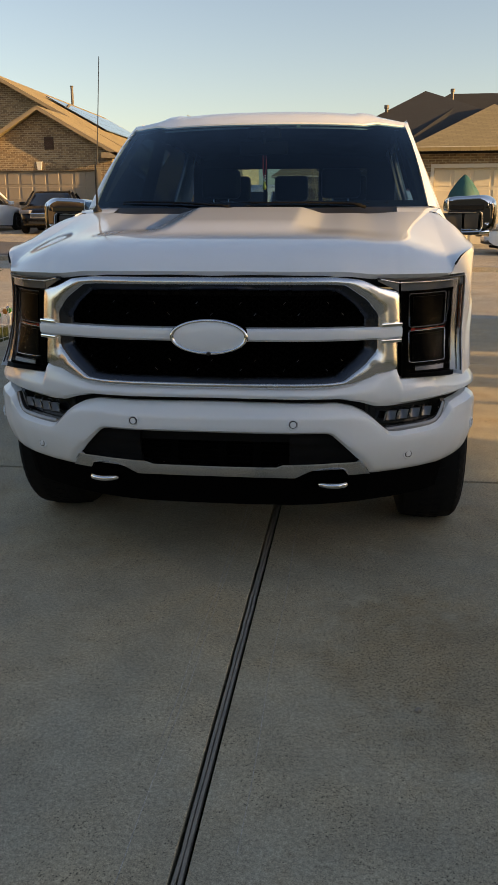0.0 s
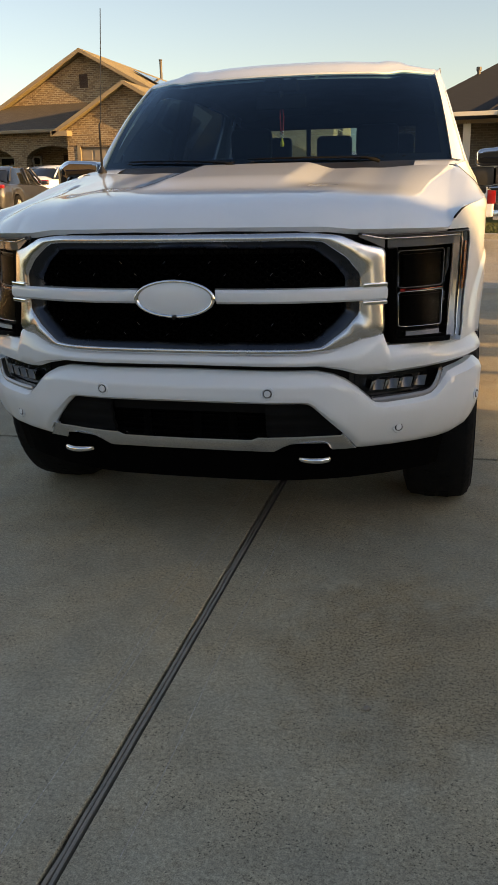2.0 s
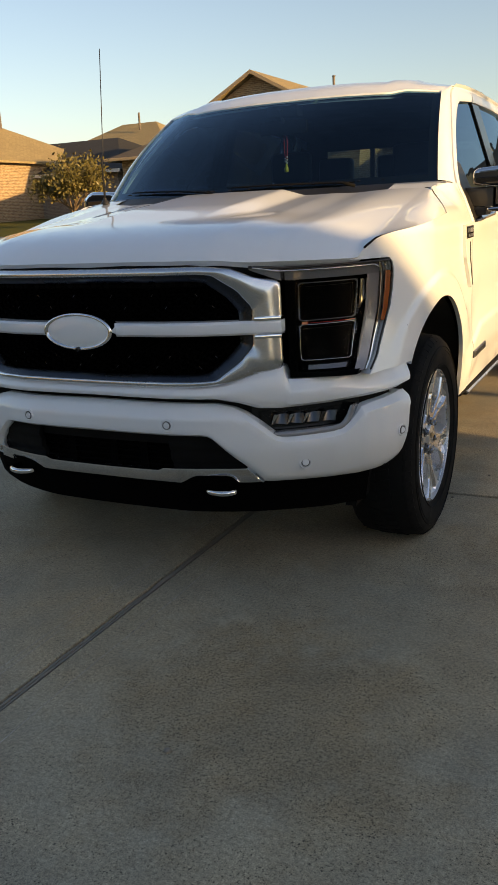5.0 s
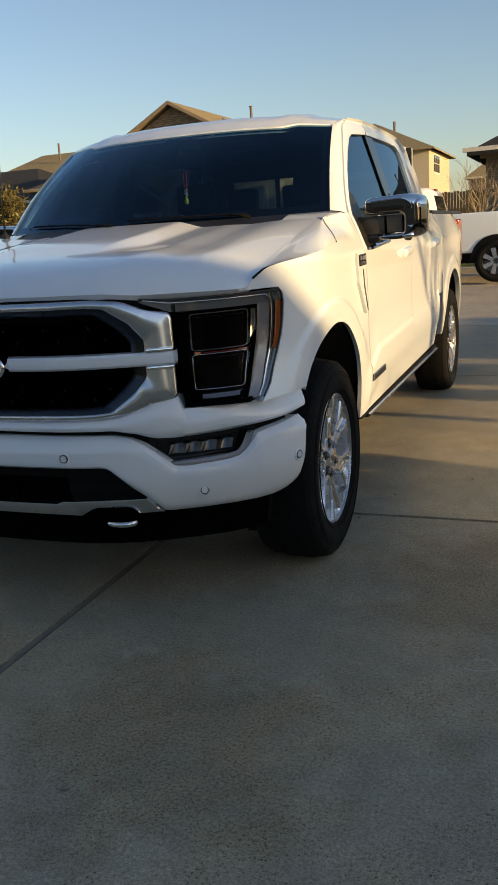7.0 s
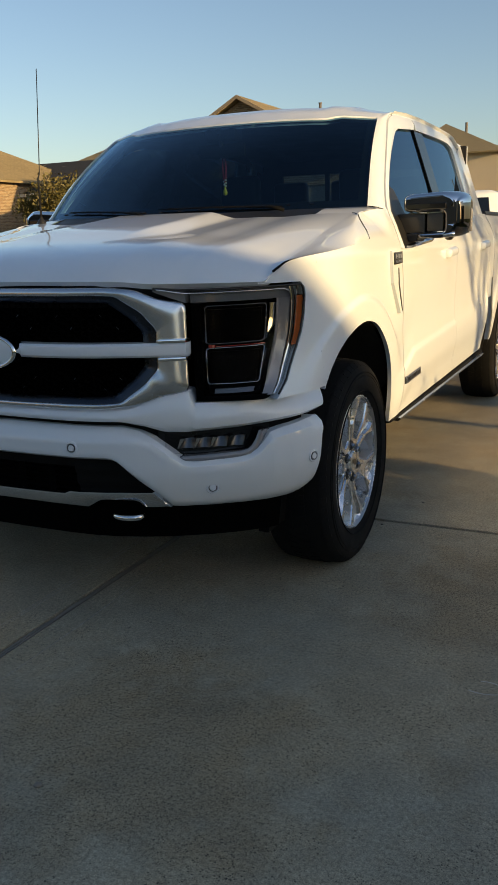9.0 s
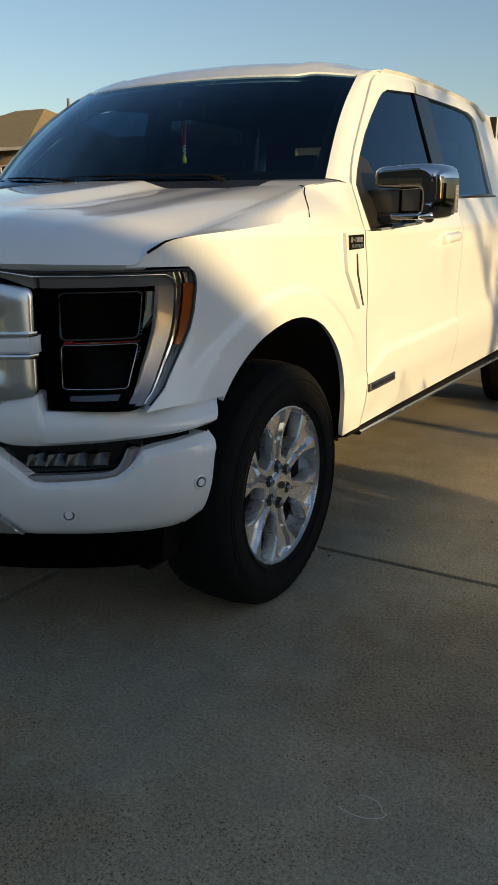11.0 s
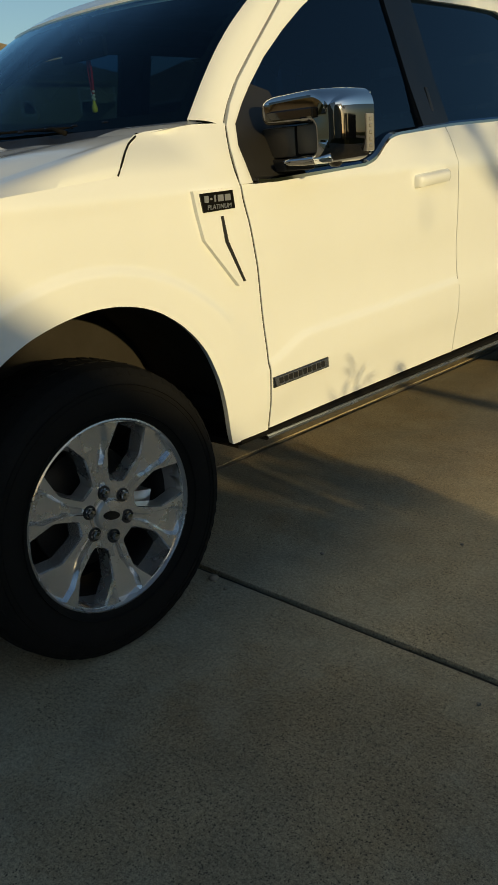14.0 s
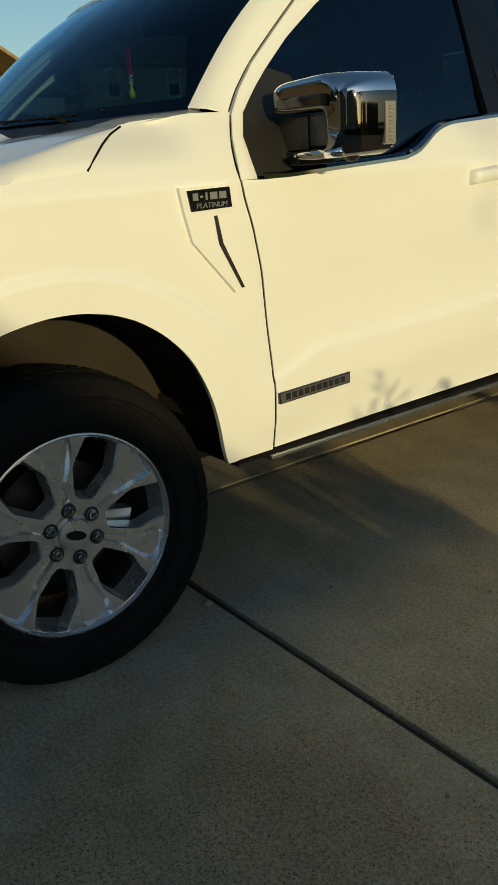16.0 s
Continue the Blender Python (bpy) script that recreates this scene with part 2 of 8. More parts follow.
def brick_mat(name, tones, mortar):
    m, nt, b = tree_of(name)
    geo = nt.nodes.new("ShaderNodeNewGeometry")
    sep, com = nt.nodes.new("ShaderNodeSeparateXYZ"), nt.nodes.new("ShaderNodeCombineXYZ")
    nt.links.new(geo.outputs["Position"], sep.inputs[0])
    add = nt.nodes.new("ShaderNodeMath")
    nt.links.new(sep.outputs[0], add.inputs[0]), nt.links.new(sep.outputs[1], add.inputs[1])
    nt.links.new(add.outputs[0], com.inputs[0]), nt.links.new(sep.outputs[2], com.inputs[1])
    br = nt.nodes.new("ShaderNodeTexBrick")
    nt.links.new(com.outputs[0], br.inputs["Vector"])
    for k, c in zip(("Color1", "Color2", "Mortar"), (*tones[:2], mortar)):
        br.inputs[k].default_value = (*c, 1)
    br.inputs["Scale"].default_value = 1.0
    br.inputs["Brick Width"].default_value, br.inputs["Row Height"].default_value = 0.215, 0.078
    br.inputs["Mortar Size"].default_value, br.inputs["Bias"].default_value = 0.010, -0.05
    v = com.outputs[0]
    patch = noise_of(nt, v, 3.0, 3.0)
    single = noise_of(nt, coords(nt, (4.6, 4.6, 12.8)), 1.0, 0.0)
    c = mix(nt, ramp(nt, single, [(0.50, (0,) * 3), (0.64, (0.35,) * 3)]), br.outputs["Color"], tones[2])
    c = mix(nt, 0.12, c, mix(nt, patch, tuple(k * 0.6 for k in tones[0]), tuple(min(1, k * 1.3) for k in tones[1])))
    put(nt, b.inputs["Base Color"], c)
    b.inputs["Roughness"].default_value = 0.9
    bump(nt, b, br.outputs["Fac"], -0.6, 0.01)
    return m


BRICK = brick_mat("tan_brick", ((0.36, 0.245, 0.14), (0.17, 0.108, 0.062), (0.09, 0.06, 0.04)), (0.46, 0.39, 0.28))
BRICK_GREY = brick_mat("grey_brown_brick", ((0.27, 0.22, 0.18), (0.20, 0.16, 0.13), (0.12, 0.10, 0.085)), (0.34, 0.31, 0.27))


def shingle_mat(name, color):
    m, nt, b = tree_of(name)
    v = coords(nt)
    w = nt.nodes.new("ShaderNodeTexBrick")
    nt.links.new(coords(nt, (1, 1, 1), "UV"), w.inputs["Vector"])
    w.inputs["Color1"].default_value = (*[k * 0.75 for k in color], 1)
    w.inputs["Color2"].default_value = (*[min(1, k * 1.2) for k in color], 1)
    w.inputs["Mortar"].default_value = (*[k * 0.4 for k in color], 1)
    w.inputs["Scale"].default_value = 1.0
    w.inputs["Brick Width"].default_value, w.inputs["Row Height"].default_value, w.inputs["Mortar Size"].default_value = 0.3, 0.14, 0.012
    big, fine = noise_of(nt, v, 0.5, 6.0), noise_of(nt, v, 30.0, 3.0)
    c = mix(nt, 0.45, w.outputs["Color"], mix(nt, big, tuple(k * 0.6 for k in color), tuple(k * 1.25 for k in color)))
    c = mix(nt, 0.3, c, mix(nt, fine, tuple(k * 0.6 for k in color), tuple(k * 1.3 for k in color)))
    put(nt, b.inputs["Base Color"], c)
    b.inputs["Roughness"].default_value = 0.92
    bump(nt, b, w.outputs["Fac"], -0.5, 0.01)
    return m


SHINGLE = shingle_mat("brown_shingles", (0.29, 0.225, 0.115))
SHINGLE_DARK = shingle_mat("charcoal_shingles", (0.022, 0.021, 0.020))
SHINGLE_SHADED = shingle_mat("shade_brown_shingles", (0.10, 0.078, 0.056))
FASCIA = plain("tan_painted_trim", (0.32, 0.25, 0.16), 0.6)
FASCIA_WHITE = plain("off_white_trim", (0.70, 0.66, 0.58), 0.6)
GARAGE_TAN = plain("tan_garage_door", (0.31, 0.255, 0.195), 0.55)
GARAGE_CREAM = plain("cream_garage_door", (0.68, 0.60, 0.46), 0.55)
SIDING = plain("cream_siding", (0.62, 0.53, 0.38), 0.75)
TAN_WALL = plain("tan_siding", (0.37, 0.30, 0.165), 0.8, grain=0.3)
WINDOW_DARK = plain("dark_window_glass", (0.012, 0.014, 0.016), 0.04, coat=0.6)
LOUVRE = plain("brown_louvre", (0.07, 0.035, 0.02), 0.6)
PIPE = plain("grey_vent_pipe", (0.13, 0.11, 0.095), 0.6)
SOLAR = plain("solar_cells", (0.03, 0.045, 0.075), 0.1, coat=1.0, var=0.2, scale=2)
BARK = plain("tree_bark", (0.20, 0.14, 0.09), 0.95, grain=0.6, var=0.45, scale=10)
TWIG = plain("bare_twig", (0.42, 0.33, 0.20), 0.9, var=0.3)
LEAF_OLIVE = plain("olive_leaf", (0.15, 0.125, 0.03), 0.6, var=0.5, scale=3)
LEAF_GREEN = plain("green_leaf", (0.035, 0.060, 0.018), 0.55, var=0.5, scale=3)
FENCE_WHITE = plain("white_wire", (0.75, 0.73, 0.68), 0.5)
WOOD_FENCE = plain("weathered_fence_boards", (0.13, 0.09, 0.06), 0.9, grain=0.5, var=0.4, scale=8)
TARP = plain("teal_tarp", (0.02, 0.12, 0.12), 0.6, grain=0.4, var=0.4)
STUCCO = plain("tan_house_wall", (0.36, 0.29, 0.22), 0.85, grain=0.5)


def grass_mat():
    m, nt, b = tree_of("lawn")
    v = coords(nt)
    a, f = noise_of(nt, v, 0.9, 6.0), noise_of(nt, v, 60, 5.0, 0.8)
    c = mix(nt, a, (0.06, 0.085, 0.02), (0.13, 0.115, 0.04))
    c = mix(nt, 0.5, c, mix(nt, f, (0.03, 0.04, 0.01), (0.17, 0.16, 0.06)))
    put(nt, b.inputs["Base Color"], c)
    b.inputs["Roughness"].default_value = 0.95
    b.inputs["Specular IOR Level"].default_value = 0.05
    bump(nt, b, f, 0.9, 0.04)
    return m


LAWN = grass_mat()

# ---- mesh helpers ----


def part(name, bm, material, parent=None, label="", smooth=0.0):
    """Links a bmesh as one mesh object, under parent if there is one. smooth: the angle under which edges are shaded soft."""
    me = bpy.data.meshes.new(name)
    if smooth:
        for f in bm.faces:
            f.smooth = True
        lim = radians(smooth)
        for e in bm.edges:
            if len(e.link_faces) == 2:
                e.smooth = e.calc_face_angle(0.0) < lim
            else:
                e.smooth = False
    bm.to_mesh(me)
    bm.free()
    for mt in material if isinstance(material, (list, tuple)) else [material]:
        me.materials.append(mt)
    ob = new(name, me)
    if parent is not None:
        ob.parent = parent
        ob.matrix_parent_inverse = parent.matrix_world.inverted()
    if label:
        tagged(ob, label)
    return ob


def thing(name, at, label, category, group="", turn=0.0):
    ob = new(name)
    ob.matrix_world = pose(*at, 0, 0, turn)
    bpy.context.view_layer.update()
    ob.empty_display_size = 0.2
    return tagged(ob, label, category, group)


def setting(name, bm, material, label="", category="", smooth=0.0):
    return tagged(part(name, bm, material, smooth=smooth), label, category, kind="structure")


def lerp(x, table):
    return float(np.interp(x, [k for k, _ in table], [v for _, v in table]))


def sstep(x):
    x = min(1.0, max(0.0, x))
    return x * x * (3 - 2 * x)


def add_grid(bm, P, flip=False, uv=False):
    V = [[bm.verts.new(p) for p in row] for row in P]
    for i in range(len(V) - 1):
        for j in range(len(V[0]) - 1):
            q = [V[i][j], V[i + 1][j], V[i + 1][j + 1], V[i][j + 1]]
            q = list(dict.fromkeys(q))
            if len(q) > 2:
                bm.faces.new(q[::-1] if flip else q)
    return V


def rim_points(P):
    top, bot = list(P[0]), list(P[-1])
    left, right = [r[0] for r in P], [r[-1] for r in P]
    return top + right[1:] + bot[::-1][1:] + left[::-1][1:-1]


def slab(P, inward, flip=False, back=False):
    """A sheet of points with its edges turned inward by the vector or function given."""
    bm = bmesh.new()
    add_grid(bm, P, flip)
    f = inward if callable(inward) else (lambda p: Vector(p) + Vector(inward))
    R = rim_points(P)
    R = R + [R[0]]
    add_grid(bm, [R, [f(p) for p in R]], flip)
    if back:
        add_grid(bm, [[f(p) for p in row] for row in P], not flip)
    bmesh.ops.remove_doubles(bm, verts=bm.verts, dist=0.0004)
    return bm


def mirror(P):
    return [[(-p[0], p[1], p[2]) for p in row] for row in P]


def add_box(bm, lo, hi, bevel=0.0, segs=2):
    c = [(a + b) / 2 for a, b in zip(lo, hi)]
    s = [abs(b - a) for a, b in zip(lo, hi)]
    made = bmesh.ops.create_cube(bm, size=1.0, matrix=Matrix.LocRotScale(c, None, s))["verts"]
    if bevel:
        ed = list({e for v in made for e in v.link_edges})
        bmesh.ops.bevel(bm, geom=ed, offset=bevel, segments=segs, affect="EDGES", profile=0.6)
    return made


def box(lo, hi, bevel=0.0, segs=2):
    bm = bmesh.new()
    add_box(bm, lo, hi, bevel, segs)
    return bm


def add_tube(bm, pts, r, segs=8, cap=True):
    """A round bar along the points; r: one radius, or one for each point."""
    rs = r if isinstance(r, (list, tuple)) else [r] * len(pts)
    rings, up = [], Vector((0.03, 0.05, 1))
    pts = [Vector(p) for p in pts]
    for i, p in enumerate(pts):
        d = (pts[min(i + 1, len(pts) - 1)] - pts[max(i - 1, 0)]).normalized()
        a = d.cross(up)
        a = (a if a.length > 1e-3 else d.cross(Vector((1, 0, 0)))).normalized()
        b = d.cross(a)
        rings.append([bm.verts.new(p + rs[i] * (math.cos(k * math.tau / segs) * a + math.sin(k * math.tau / segs) * b)) for k in range(segs)])
    for u, w in zip(rings, rings[1:]):
        for k in range(segs):
            bm.faces.new((u[k], u[(k + 1) % segs], w[(k + 1) % segs], w[k]))
    if cap:
        bm.faces.new(rings[0][::-1]), bm.faces.new(rings[-1])


def tube(pts, r, segs=8):
    bm = bmesh.new()
    add_tube(bm, pts, r, segs)
    return bm


def add_lathe(bm, profile, segs, place=Matrix.Identity(4), a0=0.0, a1=math.tau):
    """Turns a profile of (radius, height) round the local z axis."""
    full = abs(a1 - a0 - math.tau) < 1e-6
    rings = []
    for k in range(segs if full else segs + 1):
        a = a0 + (a1 - a0) * k / segs
        rings.append([bm.verts.new(place @ Vector((r * math.cos(a), r * math.sin(a), h))) for r, h in profile])
    n = len(rings)
    for k in range(n if full else n - 1):
        u, w = rings[k], rings[(k + 1) % n]
        for i in range(len(profile) - 1):
            q = list(dict.fromkeys((u[i], w[i], w[i + 1], u[i + 1])))
            bm.faces.new(q)
    bmesh.ops.remove_doubles(bm, verts=bm.verts, dist=0.00005)


def lathe(profile, segs, place=Matrix.Identity(4), a0=0.0, a1=math.tau):
    bm = bmesh.new()
    add_lathe(bm, profile, segs, place, a0, a1)
    return bm


def add_prism(bm, pts, f, d0, d1):
    """A flat outline drawn out from depth d0 to d1; f(a, b, d) gives the place."""
    A, B = [bm.verts.new(f(a, b, d0)) for a, b in pts], [bm.verts.new(f(a, b, d1)) for a, b in pts]
    n = len(pts)
    for k in range(n):
        bm.faces.new((A[k], A[(k + 1) % n], B[(k + 1) % n], B[k]))
    bm.faces.new(A[::-1]), bm.faces.new(B)


def prism(pts, f, d0, d1):
    bm = bmesh.new()
    add_prism(bm, pts, f, d0, d1)
    bmesh.ops.recalc_face_normals(bm, faces=bm.faces)
    return bm


def loft(loops, closed=True, flip=False, cap=False):
    """Joins loops of equal length, one to the next."""
    bm = bmesh.new()
    rows = [list(l) + ([l[0]] if closed else []) for l in loops]
    V = [[bm.verts.new(p) for p in l] for l in loops]
    n = len(V[0])
    for u, w in zip(V, V[1:]):
        for k in range(n if closed else n - 1):
            q = (u[k], u[(k + 1) % n], w[(k + 1) % n], w[k])
            bm.faces.new(q[::-1] if flip else q)
    if cap:
        bm.faces.new(V[-1] if not flip else V[-1][::-1])
    return bm

# ---- the ground ----


def gz(x, y):
    """Height of the ground: level under the parked truck, rising gently past the street."""
    return sstep((y - 6.5) / 7) * (0.03 * (min(y, 90) - 8) - 0.02 * max(-60, min(40, x)))


def patch(x0, x1, y0, y1, off, nx=2, ny=2, drop=0.12):
    P = [[(x0 + (x1 - x0) * i / nx, y0 + (y1 - y0) * j / ny, 0) for j in range(ny + 1)] for i in range(nx + 1)]
    P = [[(x, y, gz(x, y) + off) for x, y, _ in row] for row in P]
    return slab(P, (0, 0, -drop), flip=False)


def ground_sheet():
    xs = [-2000, -400, -150, -80] + list(range(-50, -4, 3)) + [-3.6, -3.4, 0, 3.7, 3.9, 6, 9, 12, 16, 22, 30, 45, 70, 150, 400, 2000]
    ys = [-2000, -200, -60, -20, -7, -3, 0, 3, 5] + [6.5 + k for k in range(0, 10)] + [16.55, 16.75] + list(range(18, 60, 3)) + [70, 90, 150, 400, 2500]
    P = [[(x, y, gz(x, y) + (0.07 if y > 16.6 else -0.05)) for y in ys] for x in xs]
    bm = bmesh.new()
    add_grid(bm, P, flip=False)
    bmesh.ops.recalc_face_normals(bm, faces=bm.faces)
    return bm


setting("ground", ground_sheet(), LAWN, "lawn of short green and straw-coloured grass", "lawn")

# the driveway, of slabs with joints between them
driveway = tagged(new("driveway"), "grey broom-finished concrete driveway of large slabs", "driveway", kind="structure")
JX, JY, GAP = 0.162, 1.408, 0.016
bm = bmesh.new()
add_box(bm, (-3.52, -12.4, -0.16), (3.85, 9.0, -0.05))
part("joint_bed", bm, JOINT_DARK, driveway)
xs_d, ys_d = [(-3.5, JX - 0.019), (JX + 0.019, 3.83)], [(-12.4, -8.2), (-8.2, -4.2), (-4.2, JY), (JY, 5.2), (5.2, 9.0)]
for x0, x1 in xs_d:
    for y0, y1 in ys_d:
        g0, g1 = ((0.0135 if y == JY else GAP / 2) for y in (y0, y1))
        bm = box((x0, y0 + g0, -0.15), (x1, y1 - g1, 0.0), 0.004, 2)
        part("slab", bm, CONCRETE, driveway)
# the weathered strip in the long joint, split along its grain
rng = random.Random(4)
for side in (-1, 1):
    P = []
    for k in range(150):
        y = -6.0 + k * 0.1
        wob = rng.uniform(-0.0012, 0.0012)
        a, b = (0.0006, 0.0112) if side > 0 else (-0.0112, -0.0006)
        h = -0.004 + rng.uniform(-0.003, 0.002)
        P.append([(JX + a + (wob if side < 0 else 0), y, h - 0.015), (JX + a + 0.0012 + wob, y, h), (JX + (a + b) / 2, y, h + rng.uniform(-0.0015, 0.0015)), (JX + b - 0.0012 + wob, y, h), (JX + b + (wob if side > 0 else 0), y, h - 0.015)])
    bm = bmesh.new()
    add_grid(bm, P, flip=True)
    bmesh.ops.recalc_face_normals(bm, faces=bm.faces)
    part("joint_strip", bm, JOINT, driveway, smooth=40)
for x0, x1 in xs_d:
    n = 44
    P = []
    for k in range(n + 1):
        x, h, wob = x0 + (x1 - x0) * k / n, -0.014 + rng.uniform(-0.003, 0.003), rng.uniform(-0.001, 0.001)
        P.append([(x, JY + dy + wob, h + dz) for dy, dz in ((-0.0065, -0.015), (-0.0055, 0.0), (0.002, -0.001), (0.0085, 0.0), (0.0095, -0.015))])
    bm = bmesh.new()
    add_grid(bm, P)
    bmesh.ops.recalc_face_normals(bm, faces=bm.faces)
    part("joint_strip", bm, JOINT_GREY, driveway, smooth=40)
# faint trowel ridges beside the joint
for x, y0, y1 in ((JX - 0.125, -2.6, 1.2), (JX + 0.118, -1.4, 1.3), (JX - 0.145, -1.0, 0.9)):
    part("trowel_ridge", tube([(x + 0.004 * math.sin(k * 1.3), y0 + (y1 - y0) * k / 12, -0.0006) for k in range(13)], 0.0016, 5), KERBSTONE, driveway, smooth=60)

setting("street", patch(-60, 40, 9.0, 16.45, -0.005, 40, 8), STREET, "pale sunlit concrete street", "street")
setting("kerb_far", patch(-60, 40, 16.45, 16.75, 0.10, 40, 2, 0.2), KERBSTONE, "low concrete kerb along the far lawns", "kerb")
# grey strip: a band of shade on the street, put into its colour
setting("road", patch(-60, -5.0, 16.76, 21.5, 0.105, 20, 4), STREET_SHADED, "worn grey strip before the far houses, a band of shade in its colour", "road")
setting("far_driveway", patch(-15.2, -8.6, 21.5, 30.2, 0.11, 6, 6), STREET, "sunlit concrete driveway of the brick house", "driveway")
setting("right_driveway", patch(2.2, 9.5, 16.76, 25.2, 0.10, 4, 6), STREET, "sunlit concrete driveway before a garage", "driveway")
setting("pavement_near", patch(-30, -3.6, 9.0 - 1.3, 9.0, -0.015, 12, 2), KERBSTONE, "concrete pavement beside the lawn", "pavement")

# ---- houses ----


def roof_sheet(bm, pts, t=0.11):
    """A roof slope: eave from pts[0] to pts[1], then the upper corners; three or four corners."""
    pts = [Vector(p) for p in pts]
    n = (pts[1] - pts[0]).cross(pts[2] - pts[0]).normalized()
    if n.z < 0:
        n = -n
    uvl = bm.loops.layers.uv.verify()
    u = (pts[1] - pts[0]).normalized()
    v = n.cross(u)
    A, B = [bm.verts.new(p) for p in pts], [bm.verts.new(p - Vector((0, 0, t))) for p in pts]
    made = [bm.faces.new(A), bm.faces.new(B[::-1])]
    for k in range(len(pts)):
        made.append(bm.faces.new((A[k], B[k], B[(k + 1) % len(pts)], A[(k + 1) % len(pts)])))
    for f in made:
        for l in f.loops:
            l[uvl].uv = (l.vert.co.dot(u), l.vert.co.dot(v))


def roof(parent, slopes, material, name="roof"):
    bm = bmesh.new()
    for pts in slopes:
        roof_sheet(bm, pts)
    return part(name, bm, material, parent)


def wall_x(parent, x0, x1, y, z0, z1, holes, material, t=0.25, name="wall", tops=None):
    """A wall along x at y, its face towards -y; holes: (x0, x1, z0, z1) through it. tops: a gable outline above z1."""
    bm = bmesh.new()
    xs = sorted({x0, x1, *[h[0] for h in holes], *[h[1] for h in holes]})
    for a, b in zip(xs, xs[1:]):
        spans, lo = [], z0
        for h in sorted((h for h in holes if h[0] < (a + b) / 2 < h[1]), key=lambda h: h[2]):
            if h[2] > lo:
                spans.append((lo, h[2]))
            lo = h[3]
        spans.append((lo, z1))
        for s0, s1 in spans:
            if s1 - s0 > 0.01:
                add_box(bm, (a, y, s0), (b, y + t, s1))
    if tops:
        add_prism(bm, tops, lambda a, b, d: (a, d, b), y + 0.002, y + t)
    bmesh.ops.recalc_face_normals(bm, faces=bm.faces)
    return part(name, bm, material, parent)


def band(parent, name, a, b, w, h, material):
    """A straight board from a to b, w deep along y and h high."""
    a, b = Vector(a), Vector(b)
    bm = bmesh.new()
    f = [(0, 0), (w, 0), (w, h), (0, h)]
    loops = [[p + Vector((0, u, v)) for u, v in f] for p in (a, b)]
    V = [[bm.verts.new(p) for p in l] for l in loops]
    for k in range(4):
        bm.faces.new((V[0][k], V[0][(k + 1) % 4], V[1][(k + 1) % 4], V[1][k]))
    bm.faces.new(V[0][::-1]), bm.faces.new(V[1])
    bmesh.ops.recalc_face_normals(bm, faces=bm.faces)
    return part(name, bm, material, parent)


def garage_door(parent, x0, x1, y, z0, z1, material, rows=4, cols=8):
    d = part("garage_door", box((x0, y + 0.06, z0), (x1, y + 0.10, z1)), material, parent)
    w, h = (x1 - x0) / cols, (z1 - z0) / rows
    for i in range(cols):
        for j in range(rows):
            part("panel", box((x0 + i * w + 0.05, y + 0.045, z0 + j * h + 0.05), (x0 + (i + 1) * w - 0.05, y + 0.065, z0 + (j + 1) * h - 0.05), 0.01, 1), material, d)
    return d


def house_window(parent, x0, x1, y, z0, z1, frame_mat=None, bars=(2, 2)):
    frame_mat = frame_mat or FASCIA_WHITE
    w = part("window", box((x0, y + 0.10, z0), (x1, y + 0.13, z1)), WINDOW_DARK, parent)
    bm = bmesh.new()
    for a, b in (((x0, z0), (x0 + 0.07, z1)), ((x1 - 0.07, z0), (x1, z1)), ((x0, z0), (x1, z0 + 0.07)), ((x0, z1 - 0.07), (x1, z1))):
        add_box(bm, (a[0], y + 0.04, a[1]), (b[0], y + 0.10, b[1]))
    for k in range(1, bars[0]):
        x = x0 + (x1 - x0) * k / bars[0]
        add_box(bm, (x - 0.025, y + 0.05, z0), (x + 0.025, y + 0.10, z1))
    for k in range(1, bars[1]):
        z = z0 + (z1 - z0) * k / bars[1]
        add_box(bm, (x0, y + 0.055, z - 0.025), (x1, y + 0.10, z + 0.025))
    part("window_frame", bm, frame_mat, w)
    return w


def attic_vent(parent, x, y, z0, z1, w, brick):
    v = part("attic_louvre", box((x - w / 2, y - 0.015, z0), (x + w / 2, y + 0.02, z1), 0.008, 1), LOUVRE, parent)
    for k in range(9):
        z = z0 + 0.05 + (z1 - z0 - 0.1) * k / 8
        part("slat", box((x - w / 2 + 0.03, y - 0.035, z), (x + w / 2 - 0.03, y - 0.012, z + 0.025)), LOUVRE, v)
    arch = [(x + (w / 2 + r) * math.cos(a), z1 - 0.02 + 0.5 * (w / 2 + r) * math.sin(a)) for r, aa in ((0.16, range(0, 13)), (0.0, range(12, -1, -1))) for a in [k * math.pi / 12 for k in aa]]
    part("brick_arch", prism(arch, lambda a, b, d: (a, d, b), y - 0.03, y), brick, v)


# the brick house across the street
GA = 0.98
brick_house = thing("brick_house", (-15, 36, GA), "tan brick house with gables, an arched porch and a garage", "house")
wall_x(brick_house, -14.35, -8.95, 30.0, 0.6, 3.95, [(-13.85, -9.45, 0.6, 3.18)], BRICK, tops=[(-14.35, 3.95), (-8.95, 3.95), (-11.65, 5.42)])
garage_door(brick_house, -13.85, -9.45, 30.08, 0.95, 3.18, GARAGE_TAN)
for a in (-13.92, -9.52):
    part("door_jamb", box((a, 29.97, 0.9), (a + 0.14, 30.07, 3.25)), FASCIA, brick_house)
part("keystone", prism([(-11.92, 3.20), (-11.78, 3.20), (-11.73, 3.52), (-11.97, 3.52)], lambda a, b, d: (a, d, b), 29.95, 30.0), FASCIA_WHITE, brick_house)
course = [-14.3 + k * 0.09 for k in range(60)]
